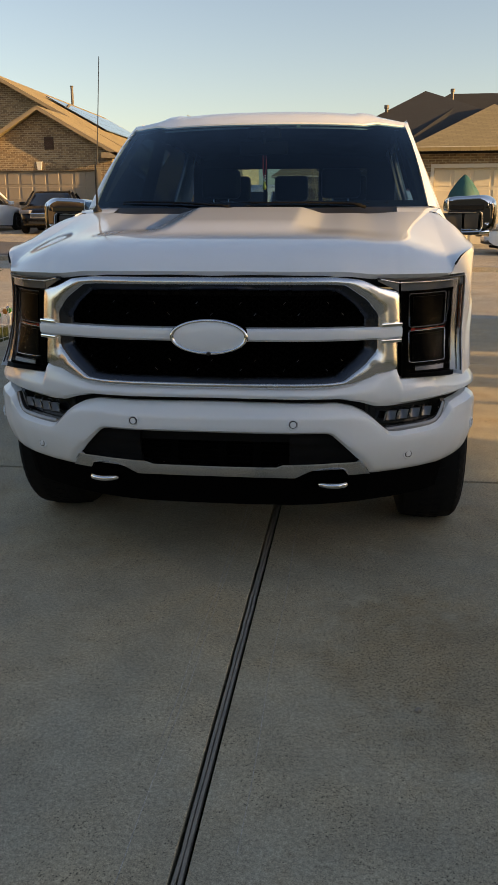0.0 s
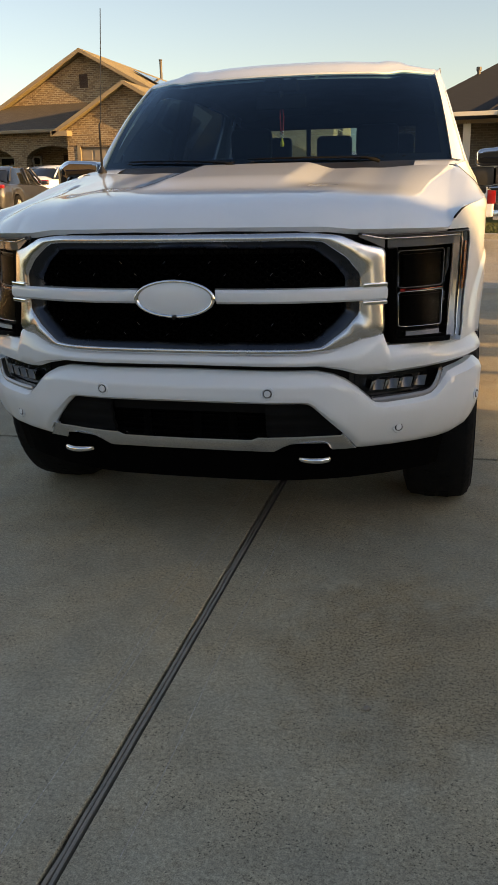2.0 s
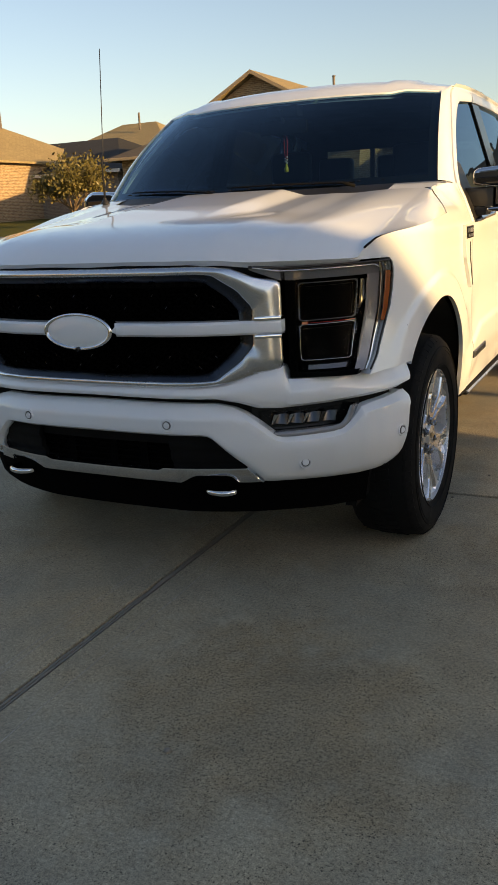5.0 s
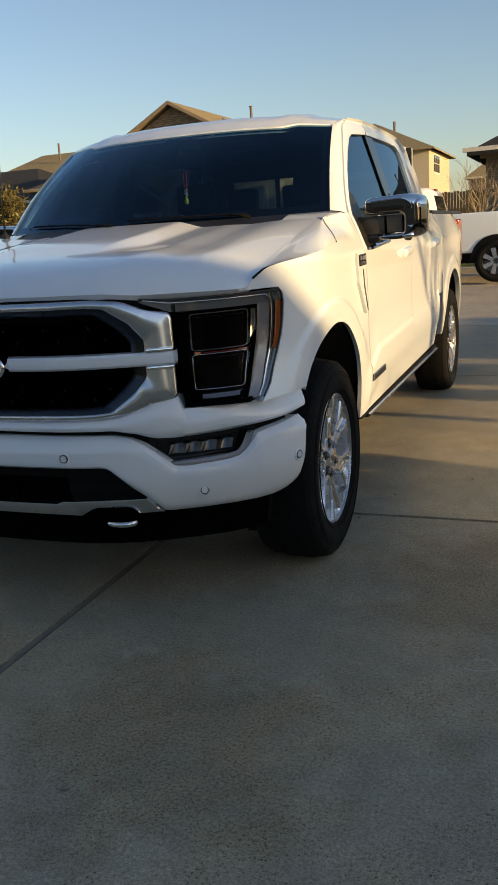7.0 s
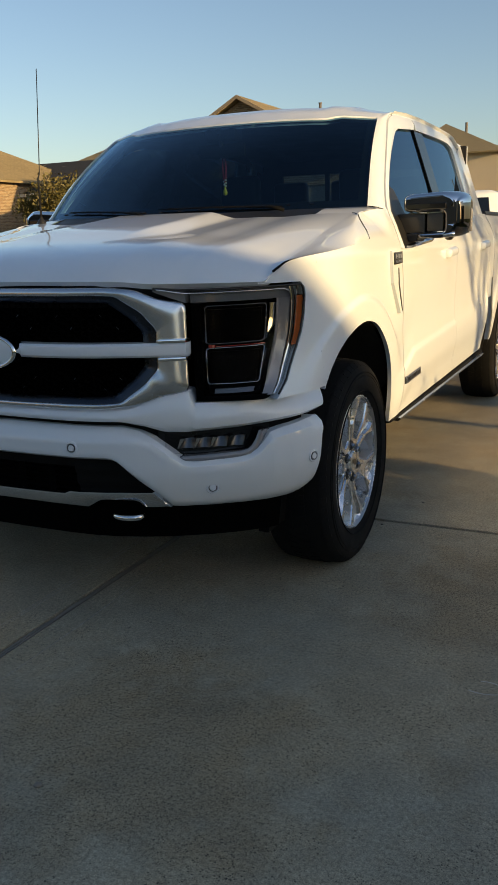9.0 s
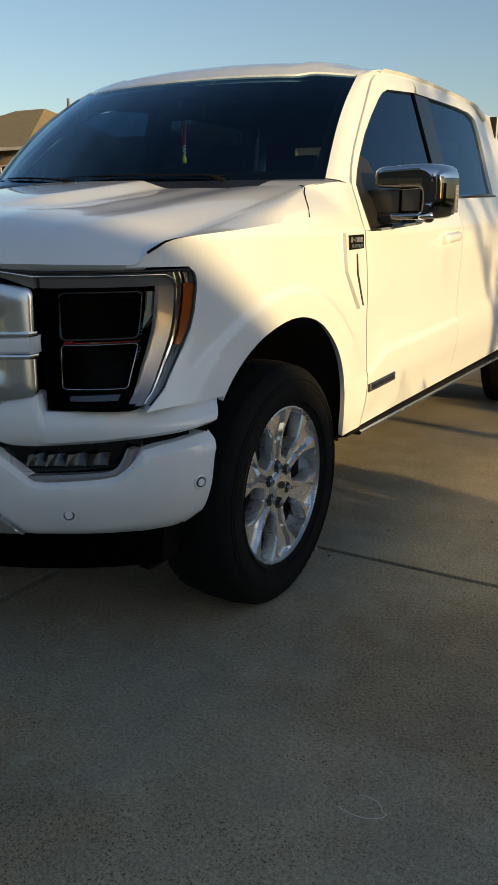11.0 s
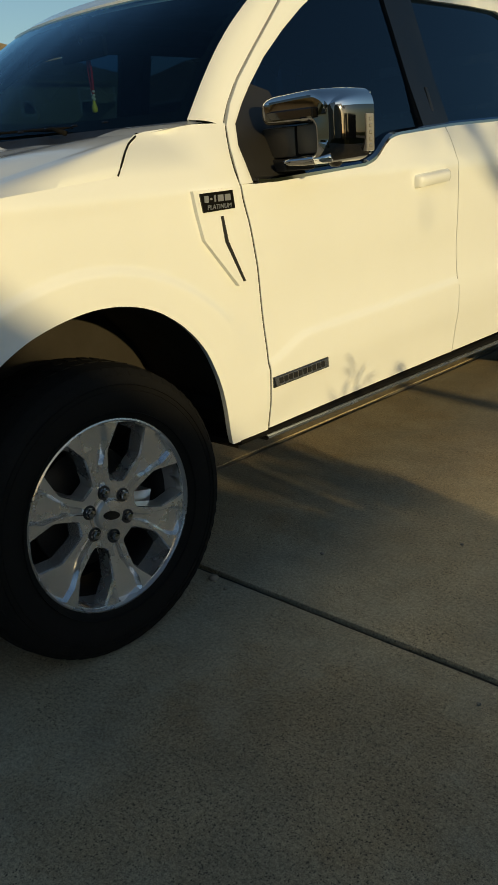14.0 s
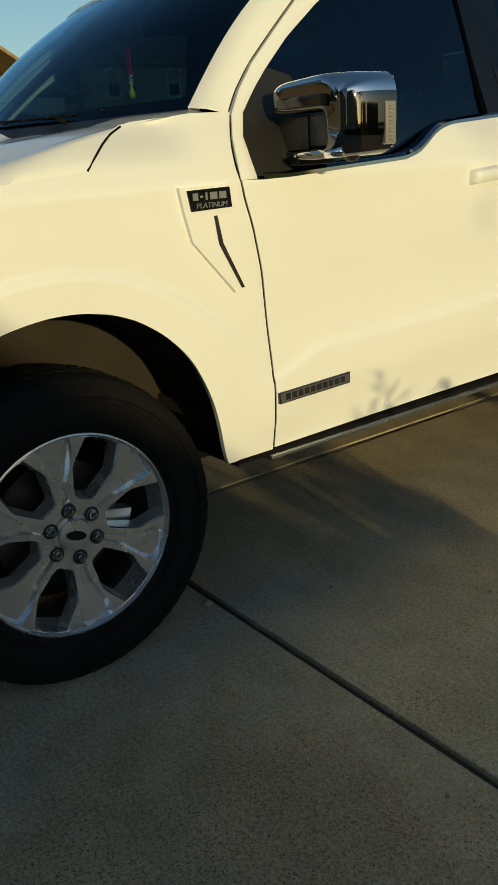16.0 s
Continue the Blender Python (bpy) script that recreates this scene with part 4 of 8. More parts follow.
def strip(ss, lo, hi, rows, profile, depth=0.05, by_s=False, end=None):
    """A band round the front: lo and hi heights at each station, profile(v, s) how far it stands proud, v from 0 below to 1 above."""
    f = on_front_s if by_s else on_front
    P = []
    for s in ss:
        a, b = lo(abs(s)), hi(abs(s))
        row = []
        for k in range(rows + 1):
            z = a + (b - a) * k / rows
            q = s if end is None else s * (1 - (1 - lerp(z, end) / ss[-1]) * sstep((abs(s) - 1.0) / (ss[-1] - 1.0)))
            row.append(f(q, z, profile(k / rows, abs(s))))
        P.append(row)
    bm = bmesh.new()
    add_grid(bm, P, flip=True)
    R = rim_points(P)
    back = []
    for p in R:
        w = sstep((abs(p.x) - 0.80) / 0.15)
        back.append(p + Vector((-0.25 * p.x - math.copysign(1.2 * w, p.x), 1 - 0.85 * w, 0)).normalized() * depth)
    add_grid(bm, [R + [R[0]], back + [back[0]]], flip=True)
    bmesh.ops.remove_doubles(bm, verts=bm.verts, dist=0.0004)
    return bm


def rounded(v, r=0.012, w=0.10):
    """Turns the edges of a band back."""
    e = min(v, 1 - v)
    return -r * (1 - min(1.0, e / w)) ** 2


def steps(a, b, n):
    return [a + (b - a) * k / n for k in range(n + 1)]


# bumper
B_HI = [(0, 0.714), (0.46, 0.708), (0.52, 0.694), (0.56, 0.672), (0.60, 0.640), (0.645, 0.597), (0.67, 0.586), (0.80, 0.592), (0.842, 0.600), (0.868, 0.628), (0.895, 0.668), (0.93, 0.678), (1.0, 0.688), (1.2, 0.700)]
B_LO = [(0, 0.602), (0.41, 0.600), (0.430, 0.597), (0.446, 0.588), (0.556, 0.482), (0.612, 0.421), (0.635, 0.417), (0.9, 0.416), (1.06, 0.424), (1.10, 0.432), (1.115, 0.440), (1.2, 0.46)]
S_END = PL[-1] - 0.03


def xs_of(s):
    return abs(plan_at(s)[0]) if abs(s) < s_of(0.98) else 0.98 + (abs(s) - s_of(0.98))


def bumper_profile(v, s):
    z = lerp(xs_of(s), B_LO) * (1 - v) + lerp(xs_of(s), B_HI) * v
    tuck = -0.055 * max(0.0, (0.56 - z) / 0.15) ** 1.5
    chamfer = -0.02 * sstep((z - 0.655) / 0.05)
    return 0.008 + tuck + chamfer + rounded(v, 0.02, 0.14)


ss = sorted(set(steps(-S_END, S_END, 130) + [s_of(k * x) for k in (-1, 1) for x in (0.430, 0.446, 0.556, 0.612, 0.645, 0.868, 0.895)]))
part("front_bumper", strip(ss, lambda s: lerp(xs_of(s), B_LO), lambda s: lerp(xs_of(s), B_HI), 12, bumper_profile, 0.07, True, [(0.43, 1.165), (0.47, 1.175), (0.54, 1.183), (0.63, 1.195), (0.69, 1.212), (0.70, 1.214)]), PAINT, truck, "white painted steel bumper", smooth=35)
# painted fascia between bumper and lamps, up round the grille
F_LO = [(0, 0.732), (0.47, 0.726), (0.54, 0.712), (0.60, 0.692), (0.66, 0.688), (0.8, 0.695), (1.0, 0.712), (1.2, 0.725)]
F_HI = [(0, 0.770), (0.44, 0.770), (0.50, 0.780), (0.56, 0.802), (0.61, 0.824), (0.655, 0.834), (0.675, 0.828), (0.69, 0.785), (0.80, 0.789), (0.9, 0.797), (1.0, 0.802), (1.2, 0.80)]


def fascia_profile(v, s):
    outer = sstep((xs_of(s) - 0.80) / 0.13)
    edge = rounded(v, 0.014, 0.12) if v < 0.5 else rounded(v, 0.014, 0.12) * (1 - sstep((xs_of(s) - 0.68) / 0.08))
    return -0.002 + 0.012 * math.sin(math.pi * min(1, v * 1.2)) * (1 - 0.9 * outer) + edge - 0.027 * outer * sstep((v - 0.15) / 0.75)


ss = sorted(set(steps(-S_END, S_END, 130) + [s_of(k * x) for k in (-1, 1) for x in (0.655, 0.675, 0.69)]))
part("front_fascia", strip(ss, lambda s: lerp(xs_of(s), F_LO), lambda s: lerp(xs_of(s), F_HI), 8, fascia_profile, 0.06, True, [(0.70, 1.203), (0.725, 1.213), (0.80, 1.266)]), PAINT, truck, smooth=35)
part("fascia_gap", strip(steps(-S_END + 0.13, S_END - 0.13, 80), lambda s: 0.56, lambda s: 0.78, 2, lambda v, s: -0.05, 0.1, True), BLACK_MATT, truck)

# parking sensors
for x, z in ((-0.297, 0.641), (0.297, 0.641), (-0.732, 0.494), (0.732, 0.494), (-0.985, 0.562), (0.985, 0.562)):
    n = plan_normal(s_of(x))
    tuck = 0.008 - 0.055 * max(0.0, (0.56 - z) / 0.15) ** 1.5
    m = Matrix.Translation(on_front(x, z, tuck - 0.004)) @ n.to_track_quat("Z", "Y").to_matrix().to_4x4()
    sensor = part("parking_sensor", lathe([(0, 0.0085), (0.010, 0.0085), (0.0115, 0.006)], 18, m), PAINT, truck, smooth=40)
    part("sensor_ring", lathe([(0.0117, 0.004), (0.0126, 0.0074), (0.0136, 0.0074), (0.0150, 0.003)], 18, m), SATIN_DARK, sensor, smooth=40)
    part("sensor_collar", lathe([(0.0150, 0.003), (0.0175, 0.0068), (0.022, 0.0055), (0.0235, 0.001)], 20, m), PAINT, sensor, smooth=40)

# lower intake, skid strip, air dam and tow hooks
part("lower_intake", strip(steps(-0.60, 0.60, 40), lambda s: 0.42, lambda s: 0.62, 2, lambda v, s: -0.075, 0.05), GRILLE_BLACK, truck)
for k in range(6):
    z = 0.475 + k * 0.022
    part("intake_slat", strip(steps(-0.52, 0.52, 26), lambda s: z, lambda s: z + 0.005, 1, lambda v, s: -0.06, 0.03), GRILLE_BLACK, truck)
for x in (-0.16, 0.03, 0.16):
    part("intake_post", strip(steps(x - 0.015, x + 0.015, 2), lambda s: 0.45, lambda s: 0.605, 1, lambda v, s: -0.06, 0.03), GRILLE_BLACK, truck)
# a satin strip under the intake, flush with the bumper, notched over the tow hooks
K_LO = [(0, 0.420), (0.314, 0.418), (0.330, 0.427), (0.350, 0.440), (0.370, 0.449), (0.390, 0.452), (0.490, 0.450), (0.506, 0.443), (0.514, 0.431), (0.524, 0.421), (0.612, 0.419)]
K_HI = [(0, 0.465), (0.236, 0.466), (0.260, 0.477), (0.450, 0.480), (0.552, 0.479), (0.607, 0.420)]


def tucked(z):
    """How far the bumper draws back towards its lower edge."""
    return 0.003 - 0.055 * max(0.0, (0.56 - z) / 0.15) ** 1.5


KS = sorted(set(steps(-0.606, 0.606, 120) + [k * x for k in (-1, 1) for x in (0.236, 0.260, 0.514, 0.524, 0.552)]))
part("skid_strip", strip(KS, lambda s: lerp(s, K_LO), lambda s: lerp(s, K_HI), 4, lambda v, s: tucked(lerp(s, K_LO) * (1 - v) + lerp(s, K_HI) * v) + rounded(v, 0.004, 0.2), 0.05), SATIN, truck, "satin silver strip with notches over the tow hooks", smooth=40)
part("skid_edge", strip([q for q in KS if abs(q) < 0.585], lambda s: lerp(s, K_HI) - 0.0015, lambda s: lerp(s, K_HI) + 0.003, 2, lambda v, s: tucked(lerp(s, K_HI)) + 0.004, 0.02), CHROME, truck, "bright upper edge", smooth=40)
for e in (-1, 1):
    part("intake_panel", strip(steps(*sorted((e * 0.285, e * 0.585)), 24), lambda s: 0.455, lambda s: 0.600, 12, lambda v, s: tucked(0.455 + 0.145 * v) - 0.028 + 0.004 * math.sin(v * 19), 0.02), BLACK_MATT, truck, "dark ribbed panel beside the intake", smooth=40)
part("air_dam", strip(steps(-s_of(0.94), s_of(0.94), 60), lambda s: 0.295, lambda s: 0.43, 3, lambda v, s: -0.10 + 0.03 * v, 0.10, True), GRILLE_BLACK, truck, "black plastic air dam")
part("fender_dam", slab([[(x, 0.40 + 0.25 * k / 6, z) for k in range(7)] for x, z in ((0.83, 0.27), (0.86, 0.44))], (-0.04, 0, 0)), BLACK_MATT, truck)
part("fender_dam", slab([[(-x, 0.40 + 0.25 * k / 6, z) for k in range(7)] for x, z in ((0.83, 0.27), (0.86, 0.44))], (0.04, 0, 0)), BLACK_MATT, truck)
for s in (-1, 1):
    c = Vector((s * 0.442, 0.072, 0.392))
    pts = [c + Vector((0.052 * math.sin(a), -0.035 * math.cos(a) + 0.02, 0)) for a in steps(-1.6, 1.6, 14)]
    pts = [pts[0] + Vector((0, 0.12, 0))] + pts + [pts[-1] + Vector((0, 0.12, 0))]
    part("tow_hook", tube(pts, 0.011, 10), CHROME, truck, "chrome tow hook", smooth=60)

# ---- grille ----
grille = part("grille_backing", strip(steps(-0.63, 0.63, 40), lambda s: 0.77, lambda s: 1.165, 2, lambda v, s: -0.07, 0.04), GRILLE_BLACK, truck)
bm = bmesh.new()
for r in range(14):
    for c in range(-23, 24):
        x, z = c * 0.0255, 0.79 + r * 0.0255 + (0.0128 if c % 2 else 0)
        lim = 0.565 - 0.10 * max(0, (abs(z - 0.963) - 0.10) / 0.07)
        if abs(x) > lim or not 0.80 < z < 1.125 or 0.93 < z < 1.0:
            continue
        pts = [on_front(x + 0.0135 * math.cos(a), z + 0.0125 * math.sin(a), -0.03) for a in [k * math.pi / 3 for k in range(6)]]
        pin = [on_front(x + 0.0095 * math.cos(a), z + 0.0085 * math.sin(a), -0.034) for a in [k * math.pi / 3 for k in range(6)]]
        bk = [on_front(x + 0.0095 * math.cos(a), z + 0.0085 * math.sin(a), -0.062) for a in [k * math.pi / 3 for k in range(6)]]
        V = [[bm.verts.new(p) for p in l] for l in (pts, pin, bk)]
        for u, w in zip(V, V[1:]):
            for k in range(6):
                bm.faces.new((u[k], u[(k + 1) % 6], w[(k + 1) % 6], w[k]))
tagged(part("grille_mesh", bm, GRILLE_BLACK, truck, "gloss black honeycomb mesh"), kind="stuff")
for z in (0.835, 0.870, 1.035, 1.075):
    for c in range(-9, 10):
        x = c * 0.0525
        if abs(x) > 0.50 or (abs(x) < 0.17 and 0.9 < z < 1.03) or (c + round(z * 1000)) % 3:
            continue
        d = 0.004 if (c + round(z * 100)) % 4 else -0.004
        a, b = on_front(x - d, z - 0.004, -0.022), on_front(x + d, z + 0.004, -0.022)
        part("grille_stud", tube([a, b], 0.0011, 5), SATIN_DARK, truck)


def soften(pts, w=1, times=2):
    n = len(pts)
    for _ in range(times):
        pts = [tuple(sum(pts[(i + j) % n][c] for j in range(-w, w + 1)) / (2 * w + 1) for c in (0, 1)) for i in range(n)]
    return pts


def half_loop(pts, n=14):
    """A closed outline from its right half, given from below to above, mirrored to the left."""
    full = pts + [(-x, z) for x, z in pts[-2:0:-1]]
    out = []
    for p, q in zip(full, full[1:] + full[:1]):
        out += [(p[0] + (q[0] - p[0]) * k / n, p[1] + (q[1] - p[1]) * k / n) for k in range(n)]
    return soften(out, 2, 1)


FRAME_OUT = [(0, 0.770), (0.42, 0.770), (0.52, 0.783), (0.60, 0.812), (0.677, 0.828), (0.677, 0.965), (0.677, 1.108), (0.60, 1.126), (0.53, 1.155), (0.44, 1.165), (0, 1.165)]
FRAME_IN = [(0, 0.787), (0.42, 0.787), (0.482, 0.791), (0.556, 0.850), (0.597, 0.900), (0.597, 0.965), (0.597, 1.034), (0.556, 1.088), (0.482, 1.141), (0.42, 1.145), (0, 1.145)]
HOLE = [(0, 0.791), (0.417, 0.791), (0.476, 0.796), (0.550, 0.854), (0.590, 0.903), (0.590, 0.965), (0.590, 1.031), (0.550, 1.084), (0.476, 1.136), (0.417, 1.141), (0, 1.141)]
HOLE_1 = [(0, 0.812), (0.408, 0.812), (0.452, 0.818), (0.518, 0.871), (0.552, 0.913), (0.552, 0.965), (0.552, 1.020), (0.518, 1.065), (0.452, 1.114), (0.408, 1.119), (0, 1.119)]
o0, i1, i0, j1 = (half_loop(q) for q in (FRAME_OUT, FRAME_IN, HOLE, HOLE_1))
o1 = [(a[0] + (b[0] - a[0]) * 0.10, a[1] + (b[1] - a[1]) * 0.10) for a, b in zip(o0, i1)]


def frame_depth(x, z, d):
    """The wings draw back towards the lamps, and their lower edges stand forward."""
    lean = (1.13 - z) / 0.14 if z > 0.965 else (0.94 - z) / 0.12
    return d - 0.016 * sstep((abs(x) - 0.56) / 0.12) + 0.015 * sstep((abs(x) - 0.597) / 0.045) * min(1.0, max(0.0, lean))


part("grille_surround", loft([[on_front(x, z, frame_depth(x, z, d)) for x, z in l] for l, d in ((o0, -0.035), (o0, -0.003), (o1, 0.001), (i1, 0.013), (i0, 0.003))], flip=False), SATIN, truck, "satin silver grille frame with wings towards the lamps", smooth=18)
part("grille_bezel", loft([[on_front(x, z, d) for x, z in l] for l, d in ((i0, 0.003), (j1, -0.006), (j1, -0.06))]), BEZEL, truck, "dark grey inner bezel", smooth=40)
for s in (-1, 1):
    for z in (0.994, 0.936):
        bm = bmesh.new()
        P = [[on_front(s * x, z + dz, 0.026 - 0.07 * (x - 0.575) - abs(dz) * 0.5) for dz in (-0.006, -0.003, 0.003, 0.006)] for x in steps(0.597, 0.672, 6)]
        part("wing_blade", slab(P, (0, 0.03, 0), flip=s > 0), CHROME, truck, smooth=40)
part("grille_bar", strip(steps(-0.672, 0.672, 60), lambda s: 0.943, lambda s: 0.988, 6, lambda v, s: 0.020 + rounded(v, 0.010, 0.25), 0.05), PAINT, truck, "white bar across the grille", smooth=40)

# the badge, a plain oval
EMB = on_front(0, 0.963, 0.045)
ov = lambda rx, rz, y, n=48: [(EMB.x + rx * math.cos(k * math.tau / n), y, EMB.z + rz * math.sin(k * math.tau / n)) for k in range(n)]
emblem = part("badge_oval", loft([ov(0.126, 0.0525, EMB.y + 0.002), ov(0.100, 0.041, EMB.y - 0.002), ov(0.05, 0.02, EMB.y - 0.004), ov(0.005, 0.002, EMB.y - 0.0045)], cap=True, flip=True), PAINT, truck, "plain pale oval badge", smooth=60)
part("badge_ring", loft([ov(0.141, 0.064, EMB.y + 0.05), ov(0.141, 0.064, EMB.y + 0.004), ov(0.137, 0.061, EMB.y - 0.004), ov(0.131, 0.056, EMB.y - 0.005), ov(0.125, 0.0515, EMB.y + 0.003)], flip=True), CHROME, emblem, "chrome ring", smooth=50)
part("camera_eye", lathe([(0, 0.012), (0.006, 0.012), (0.009, 0.006), (0.009, 0)], 14, Matrix.Translation((0, EMB.y - 0.002, 0.903)) @ pose(0, 0, 0, 90)), BLACK_GLOSS, emblem, smooth=40)

# ---- body side ----
W_Z = [(0.44, 0.972), (0.52, 0.988), (0.62, 1.000), (0.70, 1.006), (0.78, 1.004), (0.90, 1.000), (1.05, 1.003), (1.18, 1.006), (1.25, 1.000), (1.30, 0.985), (1.345, 0.962), (1.38, 0.940), (1.42, 0.920), (1.86, 0.780), (2.0, 0.735)]
ARCH_F = [(0.44, 0.52), (0.49, 0.66), (0.53, 0.735), (0.58, 0.805), (0.64, 0.862), (0.72, 0.915), (0.80, 0.947), (0.90, 0.968), (0.98, 0.974), (1.06, 0.966), (1.14, 0.945), (1.21, 0.908), (1.28, 0.852), (1.335, 0.785), (1.372, 0.716), (1.40, 0.62), (1.42, 0.52), (1.435, 0.468)]
ARCH_R = [(y + HUB_R - HUB_F + 0.01, z) for y, z in ARCH_F]


def smooth_lerp(x, table, w):
    return sum(lerp(x + w * k / 3, table) for k in range(-3, 4)) / 7


def side_x(y, z):
    """Half width of the body at a place along it and a height."""
    w = smooth_lerp(z, W_Z, 0.06 * sstep((1.40 - z) / 0.1)) if z < 1.40 else lerp(z, W_Z)
    # the nose draws in
    if y < 0.85:
        w -= ((0.85 - y) / 0.5) ** 2 * 0.13 * (0.3 + 0.7 * sstep((z - 0.62) / 0.5))
    # the tail draws in
    if y > 4.9:
        w -= 0.095 * ((y - 4.9) / 0.95) ** 2
    # by the cowl the top of the fender lies in line with the hood
    if y < 1.55 and z > 1.28:
        w -= 0.05 * sstep((z - 1.28) / 0.12) * sstep((1.47 - y) / 0.14)
    for hub, arch in ((HUB_F, ARCH_F), (HUB_R, ARCH_R)):
        r = math.hypot(y - hub - 0.01, (z - HUB_Z) * 1.0)
        if r < 0.85 and z > 0.42:
            w += 0.010 * sstep((0.676 - r) / 0.034) * sstep((z - 0.62) / 0.25)
    # doors: a hollow over the sill, with a crease over it
    if 1.45 < y < 4.05 and z < 1.1:
        soft = sstep((y - 1.45) / 0.2)
        line = lerp(y, [(1.45, 0.66), (1.58, 0.68), (1.77, 0.757), (2.3, 0.773), (3.1, 0.80), (4.05, 0.83)])
        d = z - line
        w += soft * 0.008 * sstep((0.014 - d) / 0.026) * sstep((d + 0.22) / 0.12)
        w -= soft * 0.004 * sstep((0.16 - abs(d - 0.12)) / 0.16) if d > 0 else 0
    # shoulder line
    w += 0.006 * math.exp(-((z - 1.235) / 0.03) ** 2)
    return w


def side_sheet(ys, lo, hi, rows, s=1):
    P = []
    for y in ys:
        a, b = lo(y), hi(y)
        P.append([(s * side_x(y, a + (b - a) * k / rows), y, a + (b - a) * k / rows) for k in range(rows + 1)])
    return P


SILL = [(1.50, 1.245), (1.62, 1.243), (1.66, 1.240), (2.15, 1.262), (2.22, 1.278), (2.33, 1.340), (2.40, 1.356), (2.6, 1.368), (2.8, 1.380), (3.2, 1.392), (4.0, 1.41)]
ROCK = [(1.43, 0.468), (2.0, 0.478), (4.2, 0.50)]
HOOD_EDGE = [(0.30, 1.168), (0.34, 1.175), (0.375, 1.200), (0.42, 1.226), (0.5, 1.238), (0.8, 1.262), (1.19, 1.292), (1.2, 1.294)]
LEAD = [(0.70, 0.272), (0.787, 0.285), (0.805, 0.315), (0.838, 0.362), (0.90, 0.414), (0.945, 0.449), (0.99, 0.478), (1.04, 0.496), (1.10, 0.506), (1.135, 0.502), (1.150, 0.492), (1.157, 0.480)]


def side_pieces(s):
    inw = (-0.035 * s, 0, 0)
    tag = s < 0
    # fender in three joined sheets
    bm = bmesh.new()
    A = []
    for z in steps(0.787, 1.157, 22):
        y0 = lerp(z, LEAD)
        A.append([(s * side_x(y0 + (0.56 - y0) * k / 8, z), y0 + (0.56 - y0) * k / 8, z) for k in range(9)])
    add_grid(bm, A, flip=tag)
    L = [r[0] for r in A]
    add_grid(bm, [L, [(p[0] - 0.05 * s, p[1] + 0.03, p[2]) for p in L]], flip=not tag)
    ys = steps(0.31, 0.56, 12)
    C = side_sheet(ys, lambda y: 1.157 + 0.002 * max(0, (0.49 - y) / 0.18), lambda y: max(lerp(y, HOOD_EDGE), 1.168 + 0.001), 6, s)
    add_grid(bm, C, flip=tag)
    L = [r[0] for r in C if r[0][1] < 0.5]
    add_grid(bm, [L, [(p[0] - 0.05 * s, p[1] + 0.02, p[2]) for p in L]], flip=not tag)

    def top(y):
        return lerp(y, HOOD_EDGE) if y < 1.095 else lerp(y, [(1.095, 1.286), (1.113, 1.302), (1.132, 1.318), (1.169, 1.3465), (1.206, 1.369), (1.243, 1.386), (1.28, 1.3935), (1.40, 1.404), (1.475, 1.412), (1.5, 1.40), (1.54, 1.30)])

    def low(y):
        return max(smooth_lerp(y, ARCH_F, 0.045 * sstep((1.434 - y) / 0.09)), 0.4) if y < 1.436 else lerp(y, ROCK)

    def end_y(z):
        return smooth_lerp(z, [(0.45, 1.598), (0.73, 1.590), (1.0, 1.572), (1.116, 1.550), (1.196, 1.527), (1.261, 1.515), (1.32, 1.520), (1.347, 1.528), (1.40, 1.554), (1.44, 1.572)], 0.02)

    ys = steps(0.56, 1.09, 66) + steps(1.095, 1.28, 26) + steps(1.29, 1.43, 24) + [1.4362]
    B = side_sheet(ys, low, top, 64, s)
    add_grid(bm, B, flip=tag)
    D = []
    for z in [p[2] for p in B[-1]][::-1]:
        y1 = end_y(z)
        D.append([(s * side_x(1.4362 + (y1 - 1.4362) * k / 4, z), 1.4362 + (y1 - 1.4362) * k / 4, z) for k in range(5)])
    add_grid(bm, D, flip=not tag)
    L = [r[-1] for r in D]
    add_grid(bm, [L, [(p[0] - 0.04 * s, p[1] - 0.004, p[2]) for p in L]], flip=not tag)
    # arch lip
    L = [r[0] for r in B]
    add_grid(bm, [L, [(p[0] - 0.018 * s, p[1], p[2] + 0.004) for p in L]], flip=not tag)
    L = [r[-1] for r in B]
    add_grid(bm, [L, [(p[0] - 0.03 * s, p[1], p[2] - 0.012) for p in L]], flip=tag)
    bmesh.ops.remove_doubles(bm, verts=bm.verts, dist=0.0006)
    bmesh.ops.recalc_face_normals(bm, faces=bm.faces)
    part("fender", bm, PAINT, truck, smooth=30)
    # front door
    P = []
    for k, v in enumerate(steps(0, 1, 46)):
        col = []
        for r in range(73):
            a = r / 72
            z0 = 0.478
            # front edge follows the fender, rear edge stands nearly upright
            y = 1.60 + (2.7502 - 1.60) * v
            lo, hi = lerp(y, ROCK) + 0.004, lerp(y, SILL) - 0.006
            zz = lo + (hi - lo) * a
            y = y + (end_y(zz) + 0.007 - 1.60) * (1 - v) ** 1 * (1 if v < 1 else 0) * max(0, 1 - v * 4)
            col.append((s * side_x(y, zz), y, zz))
        P.append(col)
    door = part("front_door", slab(P, inw, flip=tag), PAINT, truck, smooth=30)
    P = side_sheet(steps(2.754, 3.86, 40), lambda y: lerp(y, ROCK) + 0.004 if y < 3.72 else 0.50 + 2.3 * (y - 3.72), lambda y: lerp(y, SILL) - 0.006, 26, s)
    rdoor = part("rear_door", slab(P, inw, flip=tag), PAINT, truck, smooth=30)
